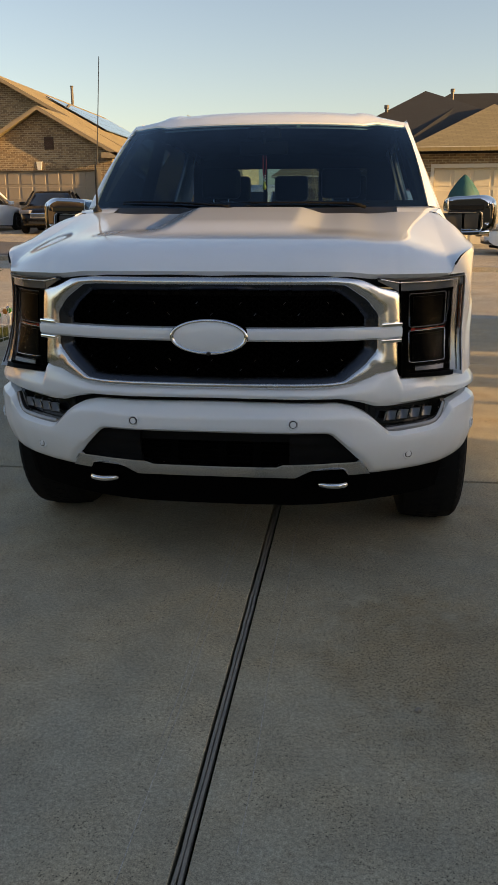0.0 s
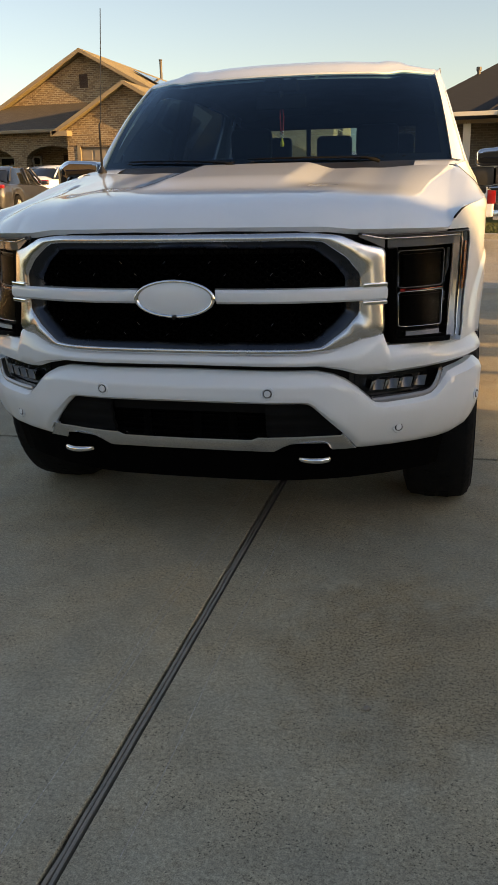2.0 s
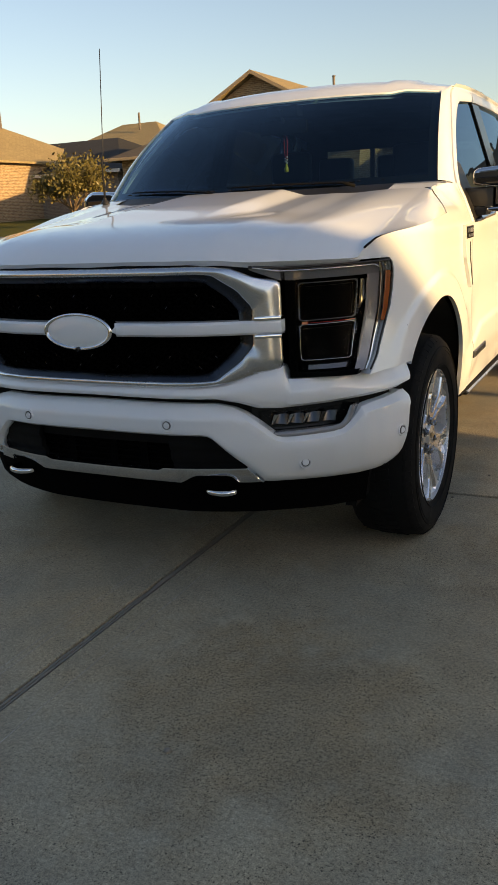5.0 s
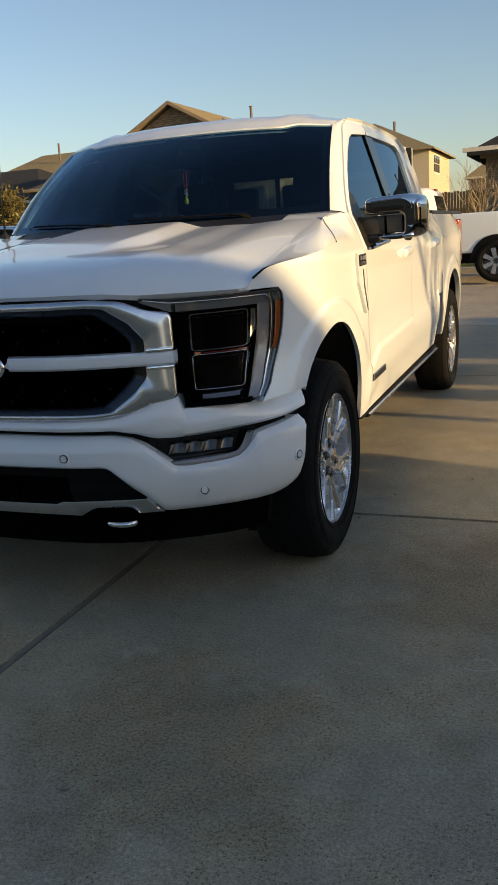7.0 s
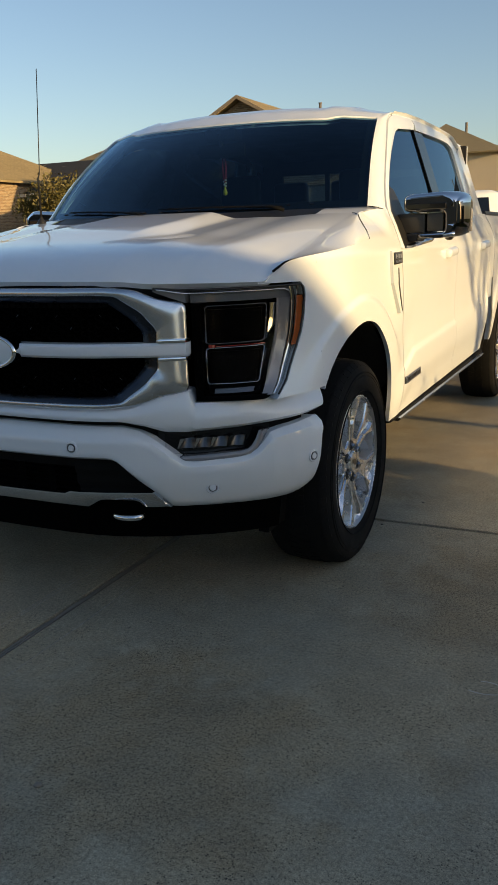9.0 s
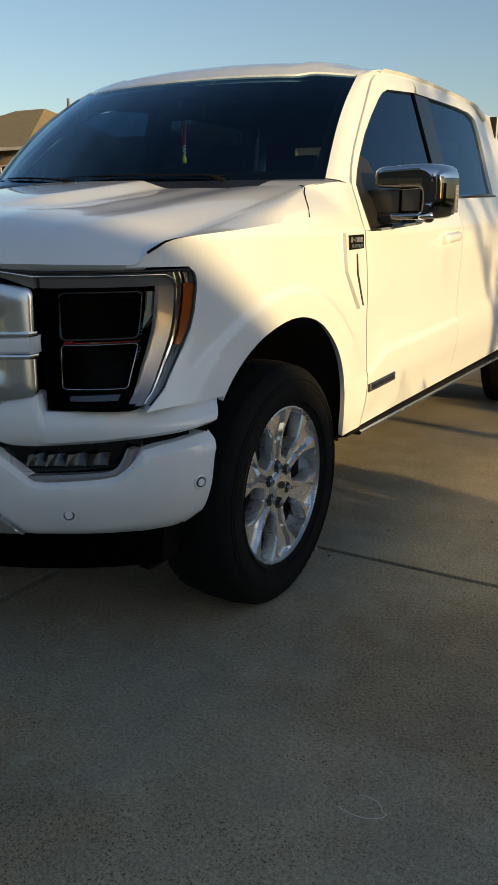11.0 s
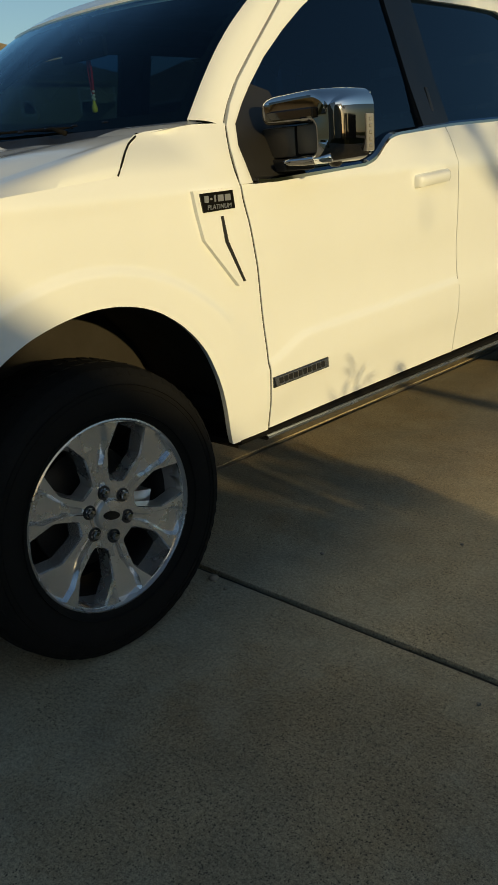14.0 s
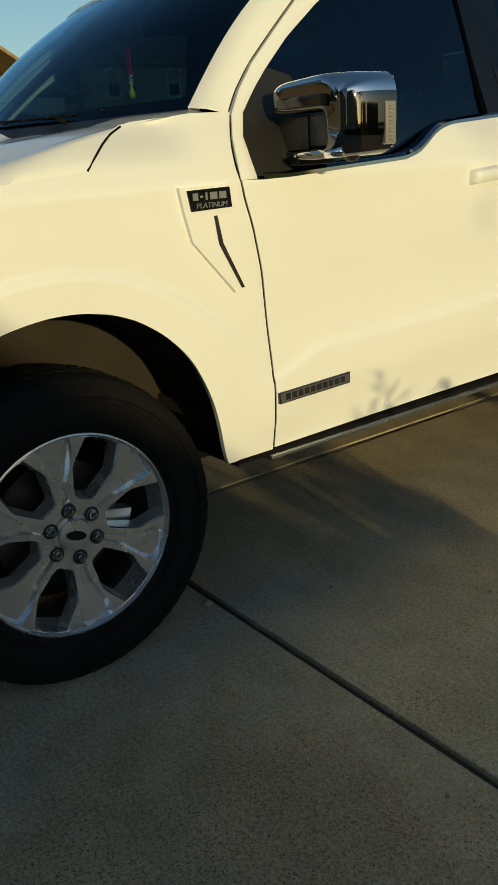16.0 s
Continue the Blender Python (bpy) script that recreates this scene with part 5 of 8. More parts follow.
    # cab corner and bed side
    P = side_sheet(steps(3.868, 4.06, 6), lambda y: 0.97 if y > 4.0 else 0.84, lambda y: lerp(y, SILL), 12, s)
    part("cab_corner", slab(P, inw, flip=tag), PAINT, truck, smooth=30)
    ys = steps(4.075, 5.13, 60) + steps(5.14, 5.83, 12)
    P = side_sheet(ys, lambda y: smooth_lerp(y, ARCH_R, 0.045 * sstep((5.13 - y) / 0.09)) if y < 5.135 else 0.50, lambda y: 1.412, 26, s)
    bed = part("bed_side", slab(P, inw, flip=tag), PAINT, truck, smooth=30)
    P = [[(s * x, y, 1.413 + h) for x, h in ((0.93, 0.0), (0.925, 0.018), (0.84, 0.02), (0.835, 0.0))] for y in steps(4.08, 5.84, 10)]
    part("bed_rail_cap", slab(P, (0, 0, -0.01), flip=not tag), BLACK, bed, smooth=30)
    # rocker and running board folded away
    P = [[(s * x, y, z) for x, z in ((0.972, 0.476), (0.982, 0.468), (0.980, 0.456), (0.94, 0.446))] for y in steps(1.47, 3.84, 12)]
    part("rocker_trim", slab(P, (-0.03 * s, 0, 0), flip=tag), BLACK_MATT, truck, smooth=30)
    P = [[(s * x, y, z) for x, z in ((0.986, 0.458), (0.996, 0.455), (0.997, 0.448), (0.986, 0.440))] for y in steps(1.58, 3.82, 12)]
    part("running_board_edge", slab(P, (-0.05 * s, 0, 0), flip=tag), SATIN, truck, "folded running board with a silver edge", smooth=30)
    # wheel wells
    for hub in (HUB_F, HUB_R):
        P = []
        for a in steps(-0.02, math.pi + 0.02, 36):
            y, z = hub + 0.02 - 0.535 * math.cos(a), HUB_Z + 0.03 + 0.54 * math.sin(a)
            P.append([(s * x, y, z) for x in (0.93 if z < 0.62 else 0.972, 0.9, 0.7, 0.58)])
        bm = bmesh.new()
        add_grid(bm, P, flip=tag)
        part("wheel_well", bm, LINER, truck, smooth=60)
        part("inner_well", prism([(hub + 0.02 - 0.535 * math.cos(a), HUB_Z + 0.03 + 0.54 * math.sin(a)) for a in steps(-0.02, math.pi + 0.02, 24)], lambda a, b, d: (d, a, b), s * 0.57, s * 0.585), LINER, truck)
    # door handles
    for y0, z0, body in ((2.437, 1.185, door), (3.50, 1.20, rdoor)):
        P = []
        for t in [0, 0.02, 0.05, 0.09] + steps(0.15, 0.85, 8) + [0.92, 0.97, 1.0]:
            y = y0 + 0.235 * t
            bow = 0.034 * min(1, t * 14) ** 0.5 * min(1, (1 - t) * 9) ** 0.5
            zz = z0 + 0.012 * t
            P.append([(s * (side_x(y, zz) - 0.004 + bow * q), y, zz + dz) for dz, q in ((-0.024, 0.15), (-0.020, 0.8), (-0.008, 1.0), (0.010, 1.0), (0.020, 0.8), (0.024, 0.15))])
        part("door_handle", slab(P, (-0.012 * s, 0, 0), flip=tag), PAINT, body, smooth=50)
    # fuel-type script plate low on the door: dark plate with raised letters
    return door, rdoor


DOORS = {s: side_pieces(s) for s in (1, -1)}

# fender badge, vent blade and door plate, with their lettering


def text_on(body, size, at, s, material, parent, squeeze=1.0, lean=0.0):
    cu = bpy.data.curves.new("lettering", "FONT")
    cu.body, cu.size, cu.extrude, cu.align_x, cu.align_y, cu.shear = body, size, 0.0012, "CENTER", "CENTER", 0.15
    ob = new("lettering_source", cu)
    me = bpy.data.meshes.new_from_object(ob.evaluated_get(bpy.context.evaluated_depsgraph_get()))
    bpy.data.objects.remove(ob)
    turn = Matrix(((0, 0, s), (s, 0, 0), (0, 1, 0))).to_4x4()
    me.transform(Matrix.Translation(at) @ turn @ Matrix.Rotation(lean, 4, "Z") @ Matrix.Diagonal((squeeze, 1, 1, 1)))
    me.materials.append(material)
    ob = new("lettering", me)
    ob.parent, ob.matrix_parent_inverse = parent, parent.matrix_world.inverted()
    return ob


for s in (1, -1):
    X = 1.012
    f = lambda a, b, d: (s * d, a, b)
    bl = part("fender_blade", prism([(1.322, 1.232), (1.482, 1.232), (1.486, 1.166), (1.432, 1.162), (1.446, 1.085), (1.506, 0.958), (1.476, 0.956), (1.352, 1.098), (1.335, 1.165)], f, X - 0.02, X + 0.006), PAINT, truck, "white fender blade")
    part("blade_slot", prism([(1.420, 1.158), (1.430, 1.158), (1.443, 1.088), (1.503, 0.966), (1.493, 0.966), (1.430, 1.086)], f, X + 0.004, X + 0.008), BLACK, bl)
    bd = part("fender_badge", prism([(1.343, 1.224), (1.472, 1.226), (1.477, 1.176), (1.352, 1.173)], f, X, X + 0.010), BLACK_GLOSS, truck, "black model badge")
    for k, (a, b) in enumerate(((1.358, 1.374), (1.380, 1.388), (1.396, 1.402), (1.410, 1.432), (1.438, 1.460))):
        z0, z1 = (1.199, 1.2165) if k != 1 else (1.205, 1.210)
        part("letter_bar", prism([(a, z0), (b, z0), (b, z1), (a, z1)], f, X + 0.0095, X + 0.0115), LETTER, bd)
    text_on("PLATINUM", 0.018, (s * (X + 0.0105), 1.414, 1.185), s, LETTER, bd, 1.1)
    dx = side_x(1.74, 0.634) - 0.004
    pl = part("door_plate", prism([(1.607, 0.643), (1.612, 0.617), (1.880, 0.624), (1.880, 0.651), (1.612, 0.645)], f, dx, dx + 0.012), SATIN, truck, "silver plate with dark lettering on the door")
    part("plate_edge", prism([(1.603, 0.647), (1.606, 0.613), (1.884, 0.620), (1.884, 0.655)], f, dx, dx + 0.009), SATIN_DARK, pl)
    for k in range(10):
        a = 1.628 + k * 0.0238
        z0 = 0.6225 + 0.0068 * (a - 1.61) / 0.26
        part("letter_bar", prism([(a, z0), (a + 0.0165, z0), (a + 0.0165, z0 + 0.0185), (a, z0 + 0.0185)], f, dx + 0.0115, dx + 0.0135), BLACK, pl)

# ---- hood ----
H_FRONT = [(0, 0.005), (0.3, 0.018), (0.45, 0.048), (0.58, 0.100), (0.7, 0.172), (0.8, 0.245), (0.865, 0.32)]


def lamp_top(ax):
    """How far back the head lamp's upper edge lies at a distance from the middle."""
    return lerp(ax, [(0.676, 0.160), (0.72, 0.186), (0.78, 0.228), (0.83, 0.276), (0.87, 0.328), (0.90, 0.383), (0.94, 0.492)])


def hood_point(x, t):
    """A place on the hood: x across, t from 0 at the lip to 1 at the cowl."""
    ax = abs(x)
    y0 = lerp(ax, H_FRONT) if ax < 0.62 else lamp_top(ax) * sstep((ax - 0.62) / 0.08) + lerp(ax, H_FRONT) * (1 - sstep((ax - 0.62) / 0.08))
    y1 = 1.165 + 0.115 * (ax / 0.865) ** 2
    y = y0 + (y1 - y0) * t
    d = y - y0
    out = sstep((ax - 0.66) / 0.2)
    z = 1.176 - 0.010 * sstep((ax - 0.45) / 0.15) + 0.078 * (1 - math.exp(-d / 0.07)) * (1 - 0.5 * out * (1 - t)) + 0.140 * t + 0.010 * (1 - (ax / 0.865) ** 2)
    # a raised middle with sloping flanks, and a shallow valley on either side of it
    fade, flank = sstep((y - 0.36) / 0.34), 0.45 * sstep((ax - 0.235) / 0.125) + 0.55 * min(1.0, max(0.0, (ax - 0.245) / 0.105))
    z += fade * (0.013 * (1 - flank) - 0.016 * flank * sstep((0.84 - ax) / 0.46))
    z -= 0.005 * sstep((ax - 0.66) / 0.20) * sstep(t / 0.3)
    z += 0.011 * sstep((ax - 0.36) / 0.48) * sstep((t - 0.35) / 0.65)
    return Vector((x, y, z))


def hood_sheet():
    xs = steps(-0.865, 0.865, 140)
    ts = [0, 0.012, 0.03, 0.055, 0.09, 0.13, 0.18] + steps(0.22, 1, 40)
    P = []
    for t in ts:
        row = [hood_point(x, t) for x in xs]
        ends = []
        for s in (-1, 1):
            p = hood_point(s * 0.865, t)
            ye = p.y + 0.045 * (1 - t) - 0.075 * t - 0.110 * sstep((t - 0.40) / 0.60)
            ze = lerp(ye, HOOD_EDGE) + 0.0005
            xe = side_x(max(ye, 0.31), ze) - 0.001
            w = sstep((t - 0.5) / 0.45)
            row_e = []
            for k in (0.2, 0.4, 0.6, 0.8, 1.0):
                y, z = p.y + (ye - p.y) * k, p.z + (ze - p.z) * k ** 1.6
                x = abs(p.x) + (xe - abs(p.x)) * k ** 0.75
                row_e.append((s * (x * (1 - w) + w * (side_x(max(y, 0.31), z) - 0.001)), y, z))
            ends.append(row_e)
        P.append([Vector(q) for q in ends[0][::-1]] + row + [Vector(q) for q in ends[1]])
    bm = bmesh.new()
    add_grid(bm, P, flip=True)
    R = rim_points(P)
    back = [Vector((p.x * 0.985, p.y + (0.03 if p.y < 0.5 else -0.01), p.z - 0.025)) for p in R]
    add_grid(bm, [R + [R[0]], back + [back[0]]], flip=True)
    bmesh.ops.remove_doubles(bm, verts=bm.verts, dist=0.0004)
    bmesh.ops.recalc_face_normals(bm, faces=bm.faces)
    return bm, P


bm, HOOD_P = hood_sheet()
part("hood", bm, PAINT, truck, "white sculpted hood", smooth=70)
# shut lines between hood and fenders
for e in (0, -1):
    line = [Vector(r[e]) + Vector(((-1 if e == 0 else 1) * 0.002, -0.003, 0.001)) for r in HOOD_P]
    part("hood_gap", tube(line[:6], [0.0040 - 0.0036 * sstep((k - 2) / 3) for k in range(6)], 6), BLACK_MATT, truck, smooth=60)
    last = HOOD_P[-1]
    back = [Vector(p) + Vector((0, 0.004, 0)) for p in (last[:7] if e == 0 else last[-7:])]
    part("hood_gap", tube(back, 0.0032, 6), BLACK_MATT, truck, smooth=60)
part("engine_cover", slab([[(x, y, 1.12) for x in (-0.56, 0, 0.56)] for y in (0.3, 0.8, 1.27)], (0, 0, -0.5), flip=True), BLACK_MATT, truck)
bm = bmesh.new()
P = [[on_front(x, z, -0.035) for x in steps(-0.61, 0.61, 40)] for z in (1.10, 1.185)]
add_grid(bm, P)
part("hood_gap_seal", bm, BLACK_MATT, truck)

# ---- cab ----
WS_B = [(0, 1.185, 1.405), (0.2, 1.203, 1.409), (0.4, 1.262, 1.413), (0.6, 1.335, 1.416), (0.75, 1.410, 1.418), (0.858, 1.476, 1.420)]
WS_T = [(0, 1.805, 1.868), (0.16, 1.810, 1.868), (0.32, 1.825, 1.866), (0.48, 1.855, 1.862), (0.62, 1.905, 1.856), (0.752, 1.978, 1.846)]


def ws_point(u, v):
    """A place on the windshield: u from -1 to 1 across, v from 0 below to 1 above."""
    def ev(tab):
        a = abs(u) * tab[-1][0]
        return Vector((a, float(np.interp(a, [p[0] for p in tab], [p[1] for p in tab])), float(np.interp(a, [p[0] for p in tab], [p[2] for p in tab]))))
    a, b = ev(WS_B), ev(WS_T)
    p = a.lerp(b, v) + Vector((0, -0.022, 0.026)) * math.sin(math.pi * v)
    p.x = math.copysign(p.x, u) if u else 0.0
    return p


def smooth_rows(f, us, vs):
    return [[f(u, v) for u in us] for v in vs]


UW = steps(-1, 1, 32)
bm = bmesh.new()
add_grid(bm, smooth_rows(ws_point, UW, steps(0, 1, 14)), flip=True)
bmesh.ops.recalc_face_normals(bm, faces=bm.faces)
ws = part("windshield", bm, GLASS_W, truck, "tinted windshield", smooth=80)
bm = bmesh.new()
for s in (-1, 1):
    add_grid(bm, [[ws_point(s * u, v) + Vector((0, 0.006, -0.004)) for v in steps(0, 1, 14)] for u in (0.955, 1.0)])
add_grid(bm, [[ws_point(u, v) + Vector((0, 0.006, -0.004)) for u in UW] for v in (0.93, 1.0)])
add_grid(bm, [[ws_point(u, v) + Vector((0, 0.006, -0.004)) for u in UW] for v in (0.0, 0.07)])
part("glass_border", bm, BLACK_MATT, ws)

ROOF_Y = [(0.0, 0.0), (0.06, 0.035), (0.16, 0.065), (0.35, 0.088), (0.7, 0.10), (1.1, 0.098), (1.6, 0.075), (1.9, 0.045), (2.05, 0.015), (2.12, -0.03)]


def roof_point(u, d):
    ax = abs(u)
    if d == 0:
        # the lip dips over the glass between the two ridges
        return ws_point(u, 1.0 - 0.040 * sstep((0.80 - ax) / 0.10)) + Vector((0, -0.005, 0.005))
    e = ws_point(u, 1.0)
    y = e.y + d * (4.02 - e.y) / 2.12
    wide = 1 + 0.005 * sstep(d / 0.4) - 0.03 * sstep((d - 1.4) / 0.7)
    z = e.z + lerp(d, ROOF_Y) - 0.030 * (ax ** 3) * sstep(d / 0.2)
    z += 0.010 * sstep((0.10 - abs(ax - 0.72)) / 0.06) * sstep((d - 0.05) / 0.1)
    return Vector((e.x * wide, y, z))


UR = steps(-1, 1, 60)
DR = [0, 0.03, 0.06, 0.11, 0.16, 0.25, 0.35] + steps(0.5, 1.9, 14) + [1.97, 2.05, 2.12]
P = []
for d in DR:
    row = [roof_point(u, d) for u in UR]
    ends = []
    for s in (-1, 1):
        p = row[-1] if s > 0 else row[0]
        ends.append([Vector((p.x + s * dx, p.y, p.z + dz)) for dx, dz in ((0.008, -0.006), (0.010, -0.02), (0.010, -0.035))])
    P.append(ends[0][::-1] + row + ends[1])
part("cab_roof", slab(P, (0, 0, -0.03), flip=True), PAINT, truck, "white cab roof", smooth=40)
bm = bmesh.new()
add_grid(bm, [[roof_point(u * 0.97, d) + Vector((0, 0, -0.035)) for u in UR] for d in DR[1:-1]])
part("headliner", bm, TRIM_CLOTH, truck, smooth=60)

OUT_LINE = [(1.558, 1.405), (1.60, 1.462), (1.665, 1.53), (1.78, 1.625), (1.93, 1.745), (2.04, 1.835), (2.10, 1.868), (2.2, 1.890), (2.45, 1.903), (2.75, 1.908), (3.2, 1.908), (3.5, 1.900), (3.64, 1.888), (3.75, 1.825), (3.83, 1.62), (3.88, 1.40)]


def green_x(z, y=2.5):
    return lerp(z, W_Z) - (0.012 * sstep((y - 3.2) / 0.7))


def cab_side(s):
    tag = s < 0
    # A pillar between the glass and the door's shut line
    P = []
    for k, v in enumerate(steps(0, 1, 14)):
        g = ws_point(s, v)
        yo, zo = float(np.interp(v, steps(0, 1, 5), [q[0] for q in OUT_LINE[:6]])), float(np.interp(v, steps(0, 1, 5), [q[1] for q in OUT_LINE[:6]]))
        o = Vector((s * (green_x(zo) - 0.004), yo - 0.006, zo - 0.002))
        mid = (g + o) / 2 + Vector((s * 0.012, -0.012, 0.006))
        g2 = g + Vector((s * 0.004, -0.006, 0.004))
        P.append([g + Vector((0, 0.02, -0.02)), g2, (g2 + mid) / 2 + Vector((s * 0.003, -0.004, 0)), mid, (mid + o) / 2 + Vector((s * 0.004, -0.002, 0)), o, o + Vector((-s * 0.03, 0, 0))])
    for e in (0.35, 0.7, 1.0):
        y, z = (OUT_LINE[5][k] + (OUT_LINE[7][k] - OUT_LINE[5][k]) * e for k in (0, 1))
        z += 0.012 * math.sin(math.pi * e)
        g = roof_point(s, 0.20 * e) + Vector((s * 0.006, 0, -0.004))
        o = Vector((s * (green_x(z) - 0.004), y, z))
        P.append([g + Vector((0, 0.0, -0.03)), g, g.lerp(o, 0.25) + Vector((s * 0.006, 0, 0.006)), g.lerp(o, 0.5) + Vector((s * 0.010, 0, 0.008)), g.lerp(o, 0.75) + Vector((s * 0.008, 0, 0.004)), o, o + Vector((-s * 0.03, 0, 0))])
    bm = bmesh.new()
    add_grid(bm, P, flip=tag)
    bmesh.ops.recalc_face_normals(bm, faces=bm.faces)
    part("a_pillar", bm, PAINT, truck, smooth=50)
    bm = bmesh.new()
    add_grid(bm, [[r[3] + Vector((-s * 0.03, 0.04, -0.02)) for r in P], [r[6] + Vector((-s * 0.04, 0.02, 0)) for r in P]])
    part("pillar_lining", bm, TRIM_CLOTH, truck)
    # roof rail
    P = []
    for y, z in OUT_LINE[7:14]:
        d = max(0, (y - 1.975) * 2.12 / 2.045)
        r = roof_point(s, d)
        P.append([r + Vector((s * 0.006, 0, -0.004)), r.lerp(Vector((s * (green_x(z) + 0.006), y, z + 0.012)), 0.5) + Vector((s * 0.010, 0, 0.006)), (s * (green_x(z) + 0.006), y, z + 0.012), (s * (green_x(z) - 0.004), y, z), (s * (green_x(z) - 0.04), y, z)])
    bm = bmesh.new()
    add_grid(bm, P, flip=tag)
    bmesh.ops.recalc_face_normals(bm, faces=bm.faces)
    part("roof_rail", bm, PAINT, truck, smooth=50)
    # door frames round the glass
    F_OUT = [(1.524, 1.238), (1.534, 1.34), (1.560, 1.40), (1.606, 1.462), (1.671, 1.530), (1.786, 1.625), (1.936, 1.745), (2.046, 1.832), (2.105, 1.863), (2.20, 1.885), (2.56, 1.900)]
    F_IN = [(1.578, 1.238), (1.570, 1.345), (1.600, 1.405), (1.655, 1.462), (1.712, 1.515), (1.815, 1.600), (1.945, 1.688), (2.075, 1.766), (2.135, 1.796), (2.21, 1.818), (2.57, 1.846)]
    P = [[(s * (green_x(zo) + 0.002 if zo > 1.3 else s * 0 + side_x(yo, zo) * 1.0), yo, zo) if False else (s * (side_x(yo, zo) if zo < 1.3 else green_x(zo)), yo, zo),
          (s * ((side_x((yo + yi) / 2, (zo + zi) / 2) if (zo + zi) / 2 < 1.3 else green_x((zo + zi) / 2)) + 0.008), (yo + yi) / 2, (zo + zi) / 2),
          (s * (side_x(yi, zi) if zi < 1.3 else green_x(zi)), yi, zi)] for (yo, zo), (yi, zi) in zip(F_OUT, F_IN)]
    part("door_frame", slab(P, (-0.03 * s, 0, 0), flip=not tag), PAINT, DOORS[s][0], smooth=50)
    R_OUT = [(2.575, 1.900), (2.75, 1.903), (3.2, 1.903), (3.45, 1.900), (3.63, 1.880), (3.745, 1.815), (3.83, 1.62), (3.862, 1.40)]
    R_IN = [(2.60, 1.846), (2.75, 1.848), (3.2, 1.850), (3.45, 1.845), (3.555, 1.818), (3.585, 1.74), (3.582, 1.58), (3.565, 1.396)]
    P = [[(s * green_x(zo, yo), yo, zo), (s * (green_x((zo + zi) / 2, yo) + 0.007), (yo + yi) / 2, (zo + zi) / 2), (s * green_x(zi, yi), yi, zi)] for (yo, zo), (yi, zi) in zip(R_OUT, R_IN)]
    part("door_frame", slab(P, (-0.03 * s, 0, 0), flip=not tag), PAINT, DOORS[s][1], smooth=50)
    # cab back corner
    P = [[(s * (green_x(z, y) - 0.004), y, z) for y, z in row] for row in ([(3.872, 1.40), (3.858, 1.52), (3.835, 1.64), (3.758, 1.82), (3.64, 1.89)], [(4.055, 1.40), (4.05, 1.55), (4.04, 1.70), (4.02, 1.82), (4.0, 1.875)])]
    part("c_pillar", slab(P, (-0.04 * s, 0, 0), flip=tag), PAINT, truck, smooth=50)
    # glass, black pillar and weather strips
    gi = 0.016
    top = [(2.135, 1.796), (2.30, 1.828), (2.60, 1.848)]
    rowt = [(1.57, 1.34), (1.61, 1.415), (1.712, 1.515), (1.815, 1.600), (1.945, 1.688), (2.075, 1.766)] + top
    G = []
    for yt, zt in rowt:
        t = (yt - 1.57) / (2.60 - 1.57)
        yb = 1.578 + (2.63 - 1.578) * t
        zb = lerp(yb, SILL)
        G.append([(s * (green_x(zb + (zt - zb) * k / 6) - gi if zb + (zt - zb) * k / 6 > 1.38 else min(green_x(1.38), side_x(2.0, 1.30)) - gi), yb + (yt - yb) * k / 6, zb + (zt - zb) * k / 6) for k in range(7)])
    bm = bmesh.new()
    add_grid(bm, G, flip=tag)
    part("front_window", bm, GLASS_S, DOORS[s][0], "tinted side window", smooth=80)
    G = []
    for yt, zt in ((2.76, 1.844), (3.0, 1.849), (3.25, 1.850), (3.45, 1.845), (3.52, 1.832), (3.58, 1.80)):
        t = (yt - 2.76) / (3.58 - 2.76)
        yb = 2.78 + (3.57 - 2.78) * t
        zb = lerp(yb, SILL)
        G.append([(s * (green_x(zb + (zt - zb) * k / 6, yt) - gi), yb + (yt - yb) * k / 6, zb + (zt - zb) * k / 6) for k in range(7)])
    bm = bmesh.new()
    add_grid(bm, G, flip=tag)
    part("rear_window", bm, GLASS_R, DOORS[s][1], "dark privacy glass", smooth=80)
    P = [[(s * (green_x(z) - 0.006), y0 + (y1 - y0) * k / 4, z) for k in range(5)] for z, y0, y1 in ((1.365, 2.608, 2.80), (1.55, 2.602, 2.79), (1.72, 2.592, 2.78), (1.862, 2.58, 2.77))]
    bp = part("b_pillar", slab(P, (-0.03 * s, 0, 0), flip=tag), BLACK_GLOSS, truck, "gloss black pillar", smooth=30)
    if s > 0:
        part("keypad", slab([[(s * (green_x(z) - 0.001), y, z) for y in (2.70, 2.717)] for z in (1.40, 1.52)], (-0.01, 0, 0)), BLACK, bp)
    # black sail behind the mirror, and the bright strip along the sill
    SAIL = [(1.580, 1.243), (1.572, 1.335), (1.604, 1.405), (1.657, 1.458), (1.725, 1.52), (1.80, 1.50), (1.845, 1.36), (1.87, 1.252)]
    P = [[(s * ((side_x(1.7, z) if z < 1.34 else green_x(z)) - 0.006), y, z) for y, z in seg] for seg in (SAIL[:4], [SAIL[7], SAIL[6], SAIL[5], SAIL[4]])]
    part("mirror_sail", slab(P, (-0.02 * s, 0, 0), flip=not tag), BLACK, DOORS[s][0], smooth=30)
    P = []
    for y in steps(1.60, 3.59, 70):
        z = smooth_lerp(y, SILL, 0.03)
        P.append([(s * (side_x(y, z - 0.004) + 0.002), y, z - 0.006), (s * (side_x(y, z) + 0.003), y, z + 0.004), (s * (side_x(y, z) - 0.012), y, z + 0.012)])
    part("sill_strip", slab(P, (-0.03 * s, 0, 0), flip=tag), DARK_CHROME, DOORS[s][0], "bright strip along the window sill", smooth=40)
